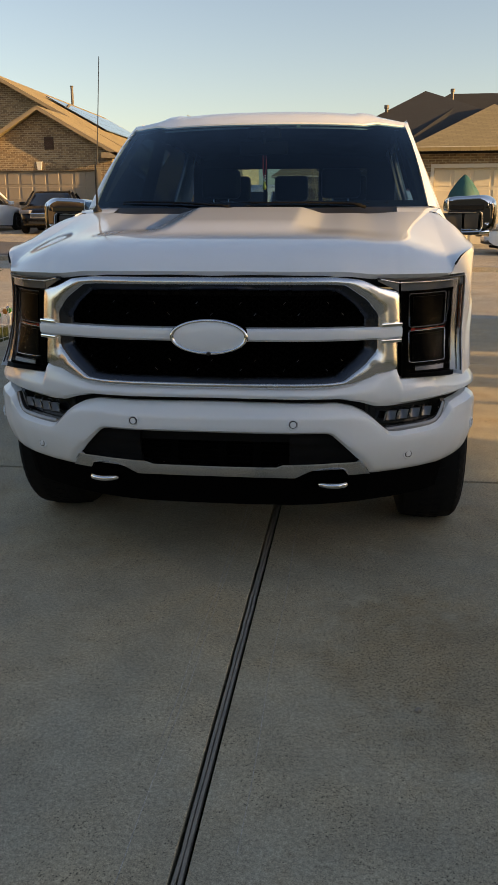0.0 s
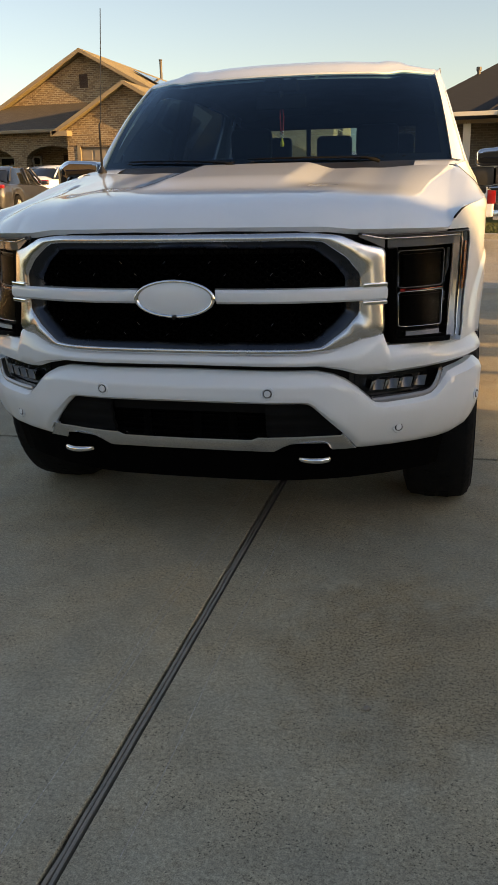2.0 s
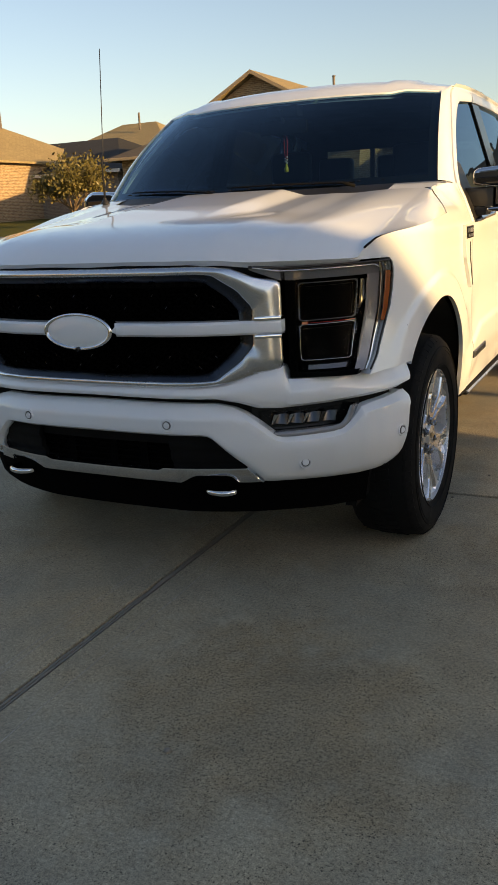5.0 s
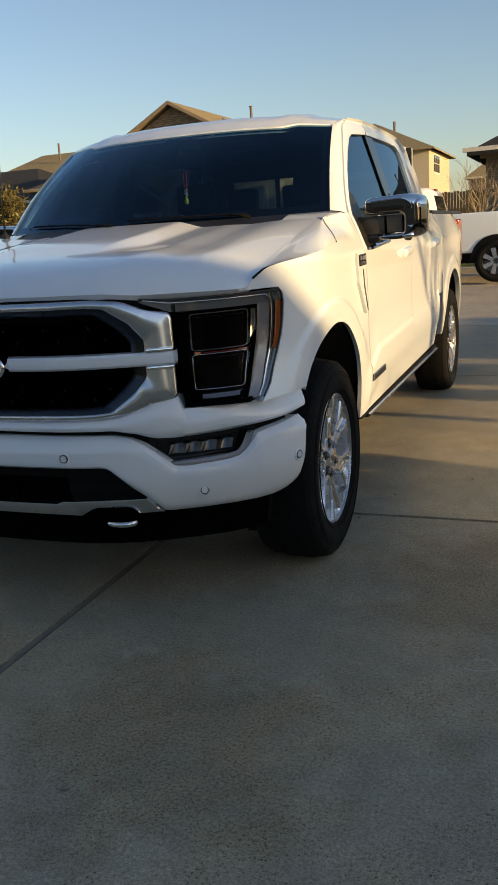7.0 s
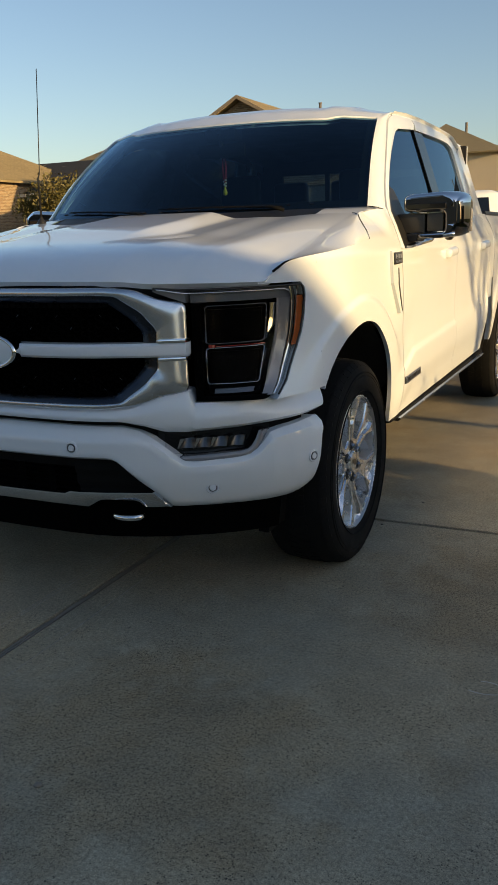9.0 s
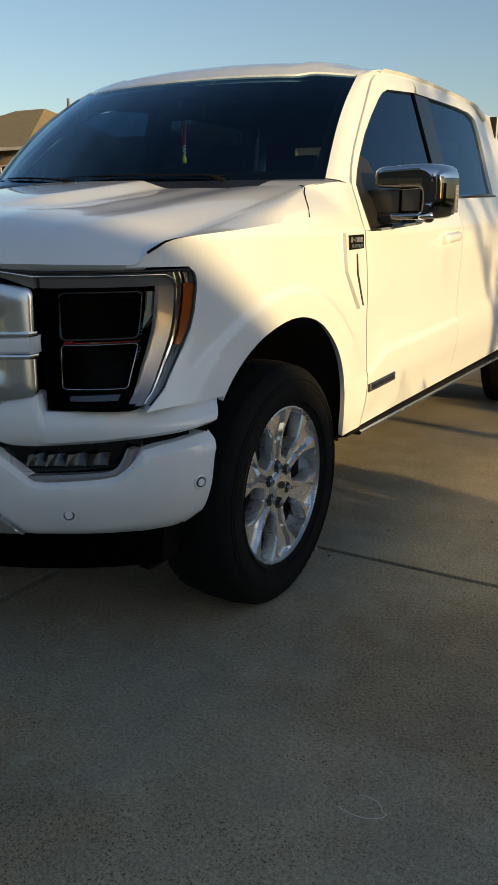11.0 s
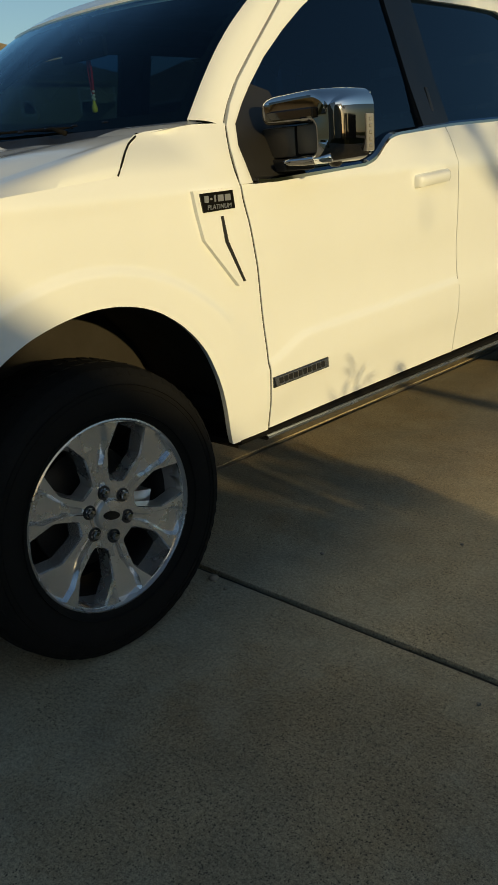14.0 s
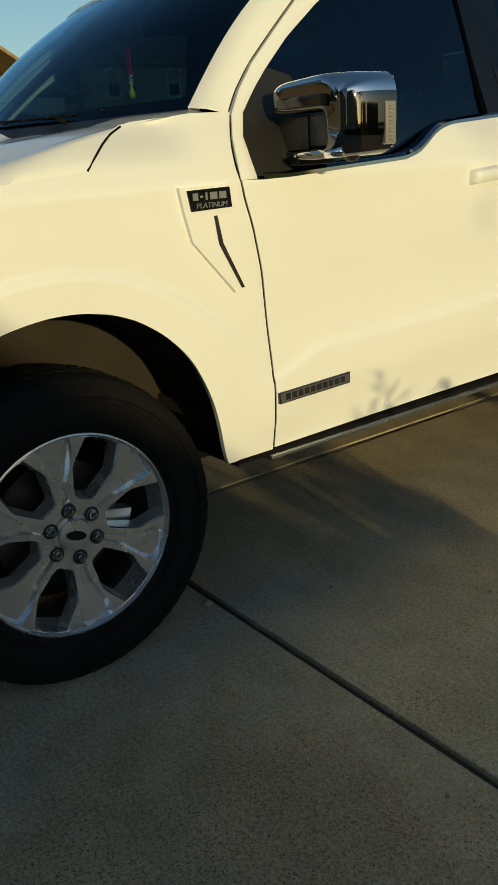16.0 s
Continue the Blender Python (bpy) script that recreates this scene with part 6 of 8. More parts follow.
    # inner door lining
    P = [[(s * 0.88, y, z) for z in (0.5, 0.9, min(1.36, lerp(y, SILL) - 0.03))] for y in steps(1.55, 3.85, 30)]
    bm = bmesh.new()
    add_grid(bm, P)
    part("door_lining", bm, TRIM_CLOTH, DOORS[s][0])
    bm = bmesh.new()
    add_grid(bm, [[(s * (green_x(z) - 0.05), y, z) for y, z in OUT_LINE[5:14]], [(s * (green_x(z - 0.06) - 0.045), y, z - 0.07) for y, z in OUT_LINE[5:14]]])
    part("roof_lining", bm, TRIM_CLOTH, truck)


for s in (1, -1):
    cab_side(s)

# cab back with its window
bm = bmesh.new()
for a, b in (((-0.86, 0.85), (0.86, 1.40)), ((-0.86, 1.40), (-0.60, 1.87)), ((0.60, 1.40), (0.86, 1.87)), ((-0.60, 1.76), (0.60, 1.87))):
    add_box(bm, (max(-0.80, a[0]) if a[1] > 1.3 else a[0], 3.985, a[1]), (min(0.80, b[0]) if a[1] > 1.3 else b[0], 4.02, b[1]))
part("cab_back", bm, PAINT, truck)
bm = bmesh.new()
for a, b in (((-0.86, 0.85), (0.86, 1.42)), ((-0.8, 1.40), (-0.58, 1.87)), ((0.58, 1.40), (0.8, 1.87)), ((-0.60, 1.74), (0.60, 1.87)), ((-0.235, 1.40), (-0.205, 1.76)), ((0.205, 1.40), (0.235, 1.76))):
    add_box(bm, (a[0], 3.955, a[1]), (b[0], 3.982, b[1]))
part("cab_back_lining", bm, TRIM_CLOTH, truck)
bm = bmesh.new()
add_grid(bm, [[(x, 4.0, z) for x in (-0.6, 0, 0.6)] for z in (1.40, 1.76)])
part("back_window", bm, GLASS_B, truck, "tinted sliding back window")

# white fender tops beside the cowl
for s in (1, -1):
    P = []
    for u in steps(0, 1, 8):
        x = 0.70 + (side_x(1.285, 1.393) - 0.002 - 0.70) * u
        h = hood_point(min(x, 0.865), 1.0)
        f = Vector((s * x, h.y + 0.008, h.z - 0.002))
        xg = 0.70 + (side_x(1.472, 1.411) - 0.002 - 0.70) * u
        g = ws_point(min(1.0, xg / 0.858), 0.0)
        g = Vector((s * xg, g.y - 0.004, g.z + 0.001 - 0.010 * max(0, xg - 0.858) / 0.066))
        P.append([f + Vector((0, 0, -0.02)), f, f.lerp(g, 0.33) + Vector((0, 0, 0.002)), f.lerp(g, 0.67) + Vector((0, 0, 0.002)), g, g + Vector((0, 0.02, -0.01))])
    bm = bmesh.new()
    add_grid(bm, P)
    bmesh.ops.recalc_face_normals(bm, faces=bm.faces)
    part("fender_top", bm, PAINT, truck, smooth=50)
    # dark seals behind the shut lines
    for ye in (None, 2.752, 3.864, 4.068):
        P = []
        for z in steps(0.48, 1.40 if ye is None else 1.37, 24):
            y = lerp(z, [(0.45, 1.601), (0.73, 1.593), (1.0, 1.575), (1.116, 1.553), (1.196, 1.530), (1.261, 1.518), (1.32, 1.523), (1.347, 1.531), (1.40, 1.557), (1.44, 1.575)]) if ye is None else ye
            P.append([(s * (side_x(y + dy, z) - (0.003 if dy == 0 else 0.004)), y + dy, z) for dy in (-0.006, 0.0, 0.006)])
        bm = bmesh.new()
        add_grid(bm, P)
        part("door_seal", bm, BLACK_MATT, truck)
    P = [[(s * (green_x(z) - 0.012), y + dy * 0.6, z + dz) for dy, dz in ((-0.018, 0.012), (0.018, -0.012))] for y, z in OUT_LINE[:6]]
    bm = bmesh.new()
    add_grid(bm, P)
    part("door_seal", bm, BLACK_MATT, truck)

# cowl, wipers and antenna
bm = bmesh.new()
add_grid(bm, [[hood_point(0.86 * u, 1.0) + Vector((0, 0.0, -0.012)) for u in steps(-0.83, 0.83, 40)], [ws_point(u, 0.01) + Vector((0, -0.004, -0.004)) for u in steps(-0.83, 0.83, 40)]])
bmesh.ops.recalc_face_normals(bm, faces=bm.faces)
part("cowl_panel", bm, BLACK, truck, "black cowl panel", smooth=40)
for k in range(15):
    u = -0.78 + k * 0.11
    p = ws_point(u, 0.02)
    part("cowl_clip", box((p.x - 0.008, p.y - 0.04, p.z + 0.006), (p.x + 0.008, p.y - 0.022, p.z + 0.012), 0.003, 1), BLACK_GLOSS, truck)
for u0, u1 in ((-0.12, -0.80), (0.62, -0.05)):
    a = ws_point(u0 + 0.02, 0.0) + Vector((0, -0.05, 0.0))
    pts = [ws_point(u0 + (u1 - u0) * t, 0.020 + 0.028 * math.sin(math.pi * t * 0.5)) + Vector((0, -0.016, 0.010)) for t in steps(0, 1, 12)]
    pts = [p + Vector((0, 0.006, -0.004)) for p in pts]
    arm = part("wiper_arm", tube([a, (a + pts[2]) / 2 + Vector((0, -0.006, 0.006)), pts[3], pts[5]], [0.008, 0.006, 0.004, 0.003], 8), BLACK_MATT, truck, "black wiper arm", smooth=60)
    bm = bmesh.new()
    add_tube(bm, pts, [0.002] + [0.004] * 11 + [0.002], 6)
    part("wiper_blade", bm, BLACK_MATT, arm, smooth=60)
part("antenna_base", lathe([(0.024, 0), (0.02, 0.012), (0.010, 0.022), (0.008, 0.03)], 16, Matrix.Translation((-0.80, 1.315, 1.40))), BLACK, truck, smooth=50)
mast = tube([(-0.80, 1.315, 1.425), (-0.80, 1.316, 1.62), (-0.79, 1.317, 1.64), (-0.757, 1.32, 2.125)], [0.006, 0.0045, 0.0026, 0.002], 8)
part("antenna_mast", mast, BLACK, truck, "thin black radio mast", smooth=60)

# bed, tailgate and underbody
part("bed_floor", box((-0.86, 4.08, 0.78), (0.86, 5.8, 0.84)), BLACK_MATT, truck)
part("bed_cover", box((-0.85, 4.10, 1.36), (0.85, 5.78, 1.405), 0.012, 2), BLACK, truck, "flat black bed cover")
part("bed_front", box((-0.86, 4.075, 0.8), (0.86, 4.10, 1.40)), PAINT, truck)
part("tailgate", box((-0.80, 5.80, 0.72), (0.80, 5.86, 1.42), 0.02, 3), PAINT, truck)
part("rear_bumper", box((-0.90, 5.78, 0.50), (0.90, 5.93, 0.70), 0.03, 3), CHROME, truck)
for s in (1, -1):
    part("tail_lamp", box((s * 0.74, 5.62, 0.98), (s * 0.932, 5.86, 1.36), 0.02, 3), REDLENS, truck, "red tail lamp")
bm = bmesh.new()
add_box(bm, (-0.56, 0.30, 0.33), (0.56, 5.7, 0.60))
add_box(bm, (-0.93, 1.50, 0.45), (0.93, 4.1, 0.52))
add_box(bm, (-0.80, 0.42, 0.31), (0.80, 0.56, 0.62))
add_box(bm, (-0.56, 0.2, 0.5), (0.56, 1.5, 1.1))
part("underbody", bm, BLACK_MATT, truck)
for y in (HUB_F, HUB_R):
    part("axle", tube([(-0.75, y, HUB_Z), (0.75, y, HUB_Z)], 0.06, 12), BLACK_MATT, truck)

# ---- wheels ----


def make_wheel():
    w = new("wheel")
    w.parent = truck
    w.matrix_parent_inverse = truck.matrix_world.inverted()
    tagged(w, "black tyre on a six-spoke machined alloy wheel")
    # local: axis along x, outer face at +x
    M = Matrix(((0, 0, 1, 0), (1, 0, 0, 0), (0, 1, 0, 0), (0, 0, 0, 1)))
    prof = [(0.268, 0.118), (0.276, 0.126), (0.300, 0.136), (0.34, 0.141), (0.372, 0.137), (0.392, 0.128), (0.406, 0.114), (0.4125, 0.095), (0.4165, 0.05), (0.4175, 0.0), (0.4165, -0.05), (0.4125, -0.095), (0.40, -0.12), (0.34, -0.14), (0.27, -0.12)]
    tyre = part("tyre", lathe(prof, 72, M), RUBBER, w, smooth=50)
    bm = bmesh.new()
    for k in range(60):
        a = k * math.tau / 60
        for h0, h1, sk in ((0.060, 0.108, 0.03), (0.012, 0.052, -0.03), (-0.048, -0.004, 0.03), (-0.104, -0.056, -0.03)):
            r0 = 0.4182 if abs(h0 + h1) < 0.14 else 0.4158
            add_prism(bm, [(a, h0), (a + 0.070, h0), (a + 0.070 + sk, h1), (a + sk, h1)], lambda u, h, r: M @ Vector((r * math.cos(u), r * math.sin(u), h - (0.004 if abs(h) > 0.1 and r > 0.41 else 0))), r0 - 0.006, r0 + 0.001 - (0.006 if max(abs(h0), abs(h1)) > 0.1 else 0))
        add_prism(bm, [(a, 0.112), (a + 0.055, 0.112), (a + 0.055, 0.130), (a, 0.130)], lambda u, h, r: M @ Vector((((r - (h - 0.112) * 0.95)) * math.cos(u), (r - (h - 0.112) * 0.95) * math.sin(u), h)), 0.398, 0.4085)
    bmesh.ops.recalc_face_normals(bm, faces=bm.faces)
    part("tread", bm, RUBBER, tyre)
    bm = bmesh.new()
    for r in (0.292, 0.352, 0.366):
        add_lathe(bm, [(r - 0.0015, 0.1365), (r, 0.1415), (r + 0.0015, 0.1365)], 72, M)
    part("sidewall_rib", bm, RUBBER, tyre, smooth=40)
    rim = part("rim", lathe([(0.248, 0.050), (0.2585, 0.074), (0.2625, 0.100), (0.2645, 0.120), (0.2685, 0.1255), (0.273, 0.124), (0.275, 0.118), (0.272, 0.11)], 84, M), RIM_LIP, w, smooth=40)
    part("barrel", lathe([(0.255, -0.12), (0.235, -0.06), (0.235, 0.02), (0.248, 0.050)], 72, M), WHEEL_SHADE, rim, smooth=40)
    part("rim_well", lathe([(0.06, -0.02), (0.22, -0.03)], 48, M), BLACK_MATT, rim)
    part("brake_disc", lathe([(0.05, 0.0), (0.175, 0.0), (0.177, -0.01)], 48, M), WHEEL_SHADE, w, smooth=30)
    bm = bmesh.new()
    pts = [(0.10, -0.05), (0.19, -0.06), (0.19, 0.06), (0.10, 0.05)]
    add_prism(bm, pts, lambda a, b, d: M @ Vector((a, b, d)), 0.0, 0.045)
    bmesh.ops.recalc_face_normals(bm, faces=bm.faces)
    part("brake_caliper", bm, ALLOY_DARK, w)
    # spokes: six broad ones that flare at the rim, each with raised edges beside a sunk face
    HOLE_C = [(0.098, 0.0), (0.098, 0.010), (0.0985, 0.0185), (0.102, 0.0245), (0.110, 0.0290), (0.140, 0.0420), (0.166, 0.0528), (0.174, 0.0556), (0.181, 0.0566), (0.189, 0.0560), (0.235, 0.0500), (0.2560, 0.0465), (0.2595, 0.030), (0.2605, 0.0)]
    PANEL = [(0.09, 0.0165), (0.152, 0.0180), (0.160, 0.0210), (0.180, 0.0370), (0.188, 0.0400), (0.245, 0.0440), (0.27, 0.046)]

    def along(pts, n):
        run = [0.0]
        for p, q in zip(pts, pts[1:]):
            run.append(run[-1] + math.hypot(q[0] - p[0], q[1] - p[1]))
        return [(float(np.interp(v, run, [p[0] for p in pts])), float(np.interp(v, run, [p[1] for p in pts]))) for v in steps(0, run[-1], n)]

    ca, sa = math.cos(math.pi / 6), math.sin(math.pi / 6)
    edge = along(HOLE_C[:3], 4) + along(HOLE_C[2:12], 26)[1:] + along(HOLE_C[11:], 4)[1:]
    edge = [(u * ca + v * sa, u * sa - v * ca) for u, v in edge]
    turn_arc = steps(math.pi / 6, 0, 4)
    middle = [(0.046 * math.cos(a), 0.046 * math.sin(a)) for a in turn_arc] + [(r, 0.0) for r in steps(0.046, 0.270, 26)[1:]] + [(0.270 * math.cos(a), 0.270 * math.sin(a)) for a in turn_arc[::-1][1:]]

    def wheel_height(x, y):
        return 0.099 + 0.017 * sstep((math.hypot(x, y) - 0.07) / 0.2)

    for k in range(6):
        rot = M @ Matrix.Rotation(k * math.tau / 6 + math.radians(-5), 4, "Z")
        bm, bm3 = bmesh.new(), bmesh.new()
        for sg in (1, -1):
            body_rows, bevel_a, bevel_b, panel_rows = [], [], [], []
            for (ex, ey), (mx, my) in zip(edge, middle):
                dist = math.hypot(mx - ex, my - ey)
                rm = math.hypot((ex + mx) / 2, (ey + my) / 2)
                f1 = min(0.86, max(0.34, 1 - lerp(rm, PANEL) / dist))
                sunk = -0.0130 * sstep((rm - 0.088) / 0.014) * (1 - sstep((math.hypot(mx, my) - 0.262) / 0.006))

                def at(f, dh):
                    x, y = ex + (mx - ex) * f, ey + (my - ey) * f
                    return rot @ Vector((x, sg * y, wheel_height(x, y) + dh))
                fc, fb = min(0.3, 0.0035 / dist), min(0.3, 0.0095 / dist)
                body_rows.append([at(-0.008 / dist, -0.048), at(-0.004 / dist, -0.025), at(0, -0.0065)])
                bevel_a.append([at(0, -0.0065), at(fc, 0)])
                panel_rows.append([at(fc, 0), at((fc + f1) / 2, 0.0005), at(f1, 0)])
                bevel_b.append([at(f1, 0), at(min(1, f1 + fb), sunk), at(min(1, f1 + fb) * 0.5 + 0.5, sunk), at(1, sunk)])
            for rows in (body_rows, panel_rows):
                add_grid(bm, rows)
            add_grid(bm, [r[1:] for r in bevel_b])
            for rows in (bevel_a, [r[:2] for r in bevel_b]):
                add_grid(bm3, rows)
        for q in (bm, bm3):
            bmesh.ops.remove_doubles(q, verts=q.verts, dist=0.00005)
            bmesh.ops.recalc_face_normals(q, faces=q.faces)
            if sum(f.normal.x * f.calc_area() for f in q.faces) < 0:
                bmesh.ops.reverse_faces(q, faces=q.faces)
        sp = part("spoke", bm, ALLOY_DARK, w, smooth=25)
        part("polished_edge", bm3, ALLOY, sp, "bright machined edge", smooth=30)
    part("hub_face", lathe([(0.0475, 0.09), (0.0465, 0.101), (0.044, 0.106), (0.041, 0.110), (0.037, 0.111), (0.0, 0.112)], 48, M), ALLOY_DARK, w, smooth=35)
    bm = bmesh.new()
    n = 28
    V = [bm.verts.new(M @ Vector((0.029 * math.cos(k * math.tau / n), 0.0125 * math.sin(k * math.tau / n), 0.1135))) for k in range(n)]
    bm.faces.new(V)
    part("cap_oval", bm, BLACK_GLOSS, w)
    for k in range(6):
        a = k * math.tau / 6 + math.radians(-5)
        at = M @ Matrix.Translation((0.0675 * math.cos(a), 0.0675 * math.sin(a), 0.0985))
        nut = part("lug_nut", lathe([(0.0125, 0.0), (0.0125, 0.013), (0.010, 0.018), (0.0, 0.020)], 6, at), DARK_CHROME, w)
        part("nut_socket", lathe([(0.0205, 0.0015), (0.0195, 0.0045), (0.0135, 0.0035)], 20, at), BLACK, nut, smooth=40)
    return w


wheel = make_wheel()
bpy.context.view_layer.update()
first = True
for s, y in ((1, HUB_F), (1, HUB_R), (-1, HUB_F), (-1, HUB_R)):
    m = Matrix.Translation((s * 0.862, y, HUB_Z)) @ Matrix.Rotation(0 if s > 0 else math.pi, 4, "Z") @ Matrix.Rotation(radians(-19 if y < 2 else 40), 4, "X")
    if first:
        wheel.matrix_basis = m
        first = False
    else:
        copy_thing(wheel, m)

# ---- lamps of the truck ----
HX = [(0.785, 0.690), (1.112, 0.678), (1.16, 0.676)]


def lamp(u, z, s, sink=0.0):
    """A place on the head lamp's lens: u from 0 at the grille to 1 at the fender, sunk by some metres."""
    xi = lerp(z, HX)
    t = (z - 0.785) / 0.37
    I = Vector((xi, plan_y(xi) + 0.012 + 0.02 * t, z))
    ye = lerp(z, LEAD)
    E = Vector((side_x(ye, z) - 0.002, ye, z))
    C = Vector((I.x + (E.x - I.x) * 0.72, I.y + (E.y - I.y) * 0.30, z))
    p = I * (1 - u) ** 2 + C * (2 * u * (1 - u)) + E * u * u
    d = (C - I) * (1 - u) + (E - C) * u
    n = Vector((-d.y, d.x, 0)).normalized()
    p = p + n * sink
    return Vector((s * p.x, p.y, p.z))


def lamp_sheet(s, u0, u1, z0, z1, sink, nu=10, nz=8, depth=0.01):
    zz0 = z0 if callable(z0) else (lambda u: z0)
    zz1 = z1 if callable(z1) else (lambda u: z1)
    P = [[lamp(u, zz0(u) + (zz1(u) - zz0(u)) * k / nz, s, sink) for k in range(nz + 1)] for u in steps(u0, u1, nu)]
    return slab(P, lambda p: Vector(p) + Vector((0, depth, 0)), flip=s < 0)


def lamp_band(s, u0, u1, z0, z1, sink, nu=4, nz=12, depth=0.02):
    """A piece of the lamp between two upright edges, each given as u by height."""
    P = []
    for k in range(nz + 1):
        z = z0 + (z1 - z0) * k / nz
        a, b = lerp(z, u0), lerp(z, u1)
        P.append([lamp(a + (b - a) * j / nu, z, s, sink) for j in range(nu + 1)])
    return slab(P, lambda p: Vector(p) + Vector((0, depth, 0)), flip=s > 0)


def frame_loop(s, u0, u1, z0, z1, sink, r=0.003, cut=0.12):
    du, dz = (u1 - u0) * cut, (z1 - z0) * cut
    pts = [(u0 + du, z0), (u1 - du, z0), (u1, z0 + dz), (u1, z1 - dz), (u1 - du, z1), (u0 + du, z1), (u0, z1 - dz), (u0, z0 + dz)]
    full = []
    for a, b in zip(pts, pts[1:] + pts[:1]):
        full += [(a[0] + (b[0] - a[0]) * k / 4, a[1] + (b[1] - a[1]) * k / 4) for k in range(4)]
    full += full[:2]
    return tube([lamp(u, z, s, sink) for u, z in full], r, 6)


for s in (1, -1):
    hl = part("head_lamp", lamp_sheet(s, 0.0, 1.0, 0.79, 1.155, 0.045, 16, 12, 0.02), PROJECTOR, truck, "black head lamp with square projectors and a grey light guide", smooth=40)
    part("lamp_rim", lamp_sheet(s, 0.0, 0.80, 0.79, 0.806, 0.006, 12, 4, 0.04), PROJECTOR, hl, smooth=40)
    part("lamp_rim", lamp_sheet(s, 0.0, 0.075, 0.79, 1.105, 0.006, 4, 8, 0.04), PROJECTOR, hl, smooth=40)
    # grey guide: an upright band along the fender and a bar along the top, towards the grille
    G0, G1 = [(0.80, 0.745), (0.88, 0.735), (1.02, 0.728), (1.15, 0.728)], [(0.80, 0.900), (0.88, 0.893), (1.02, 0.868), (1.15, 0.858)]
    part("light_guide", lamp_band(s, G0, G1, 0.800, 1.128, 0.012), GREYLAMP, hl, "grey light guide", smooth=40)
    part("light_guide", lamp_sheet(s, 0.0, 0.87, 1.108, 1.143, 0.010, 14, 3, 0.03), SMOKED_BAR, hl, "dark bar over the projectors", smooth=40)
    P = []
    for x in steps(0.588, 0.678, 8):
        t = (x - 0.588) / 0.09
        lo, hi = 1.148 - 0.040 * t, 1.160 - 0.008 * t
        P.append([on_front(s * x, lo + (hi - lo) * k / 3, -0.004 - 0.022 * t) for k in range(4)])
    part("light_guide", slab(P, (0, 0.03, 0), flip=s > 0), SMOKED_BAR, hl, smooth=40)
    part("guide_edge", tube([r[3] + Vector((0, -0.001, -0.003)) for r in P] + [lamp(u, 1.148, s, 0.002) for u in steps(0.0, 0.98, 12)], 0.0045, 6), BLACK, hl, smooth=50)
    part("guide_line", tube([r[2] + Vector((0, -0.004, 0.001)) for r in P[1:]] + [lamp(u, 1.138, s, 0.004) for u in steps(0.02, 0.80, 10)] + [lamp(0.845, 1.128, s, 0.004), lamp(0.858, 1.11, s, 0.005)], 0.0028, 6), SATIN, hl, "bright upper line of the light guide", smooth=50)
    part("guide_edge", lamp_band(s, [(0.80, 0.906), (0.88, 0.899), (1.02, 0.874), (1.15, 0.864)], [(0.80, 0.925), (0.93, 0.920), (1.02, 0.905), (1.15, 0.905)], 0.805, 1.145, 0.008, 2), CHROME, hl, smooth=40)
    part("side_marker", lamp_band(s, [(0.94, 0.928), (1.02, 0.915), (1.12, 0.915)], [(0.94, 0.985), (1.12, 0.975)], 0.948, 1.112, 0.004, 3), AMBER, hl, "amber side marker", smooth=40)
    part("lamp_trim", lamp_band(s, [(0.80, 0.91), (1.15, 0.905)], [(0.80, 0.975), (1.15, 0.985)], 0.80, 1.15, 0.016, 3), AMBER_PALE, hl, smooth=40)
    part("lamp_seal", tube([lamp(0.992, z, s, 0.003) for z in steps(0.80, 1.150, 24)], 0.0035, 6), BLACK, hl, smooth=50)
    for z0, z1, u1 in ((0.972, 1.094, 0.655), (0.842, 0.958, 0.675)):
        pr = part("projector", lamp_sheet(s, 0.11, u1, z0, z1, 0.030, 8, 6, 0.02), PROJECTOR, hl, "square black projector in a thin bright frame", smooth=40)
        part("projector_frame", frame_loop(s, 0.11, u1, z0, z1, 0.024, 0.0019, 0.05), SATIN_DARK if z0 > 0.96 else DARK_CHROME, pr, smooth=50)
        part("projector_lens", lamp_sheet(s, 0.16, u1 - 0.05, z0 + 0.012, z1 - 0.012, 0.024, 6, 5, 0.01), PROJECTOR, pr, smooth=50)
        for j in range(4):
            for u in (0.100, u1 + 0.005):
                zc = (z0 + 0.010 if z0 > 0.96 else z1 - 0.040) + j * 0.009
                part("frame_tooth", tube([lamp(u, zc, s, 0.021), lamp(u + 0.018, zc, s, 0.021)], 0.0011, 5), SATIN, pr)
    part("reflector_fin", lamp_sheet(s, 0.675, 0.730, lambda u: 0.99 + (u - 0.665) * 0.6, 1.094, 0.020, 4, 6, 0.02), CHROME, hl, "bright reflector fin", smooth=30)
    part("lamp_stripe", lamp_sheet(s, 0.20, 0.66, 0.9625, 0.9650, 0.022, 8, 1, 0.01), REDLENS, hl)
    part("lamp_stripe", lamp_sheet(s, 0.13, 0.18, 0.9600, 0.9690, 0.020, 3, 1, 0.01), REDLENS, hl, "short bright red mark", smooth=40)
    part("lower_lamp", lamp_sheet(s, 0.18, 0.62, lambda u: 0.812 + 0.004 * u, lambda u: 0.826 + 0.006 * u, 0.016, 6, 2, 0.02), SATIN_DARK, hl, "small lamp in the lower rim", smooth=40)
    part("lamp_cover", lamp_sheet(s, 0.0, 1.0, 0.787, 1.157, 0.0, 16, 12, 0.003), LENS, hl, "clear lamp cover", smooth=60)
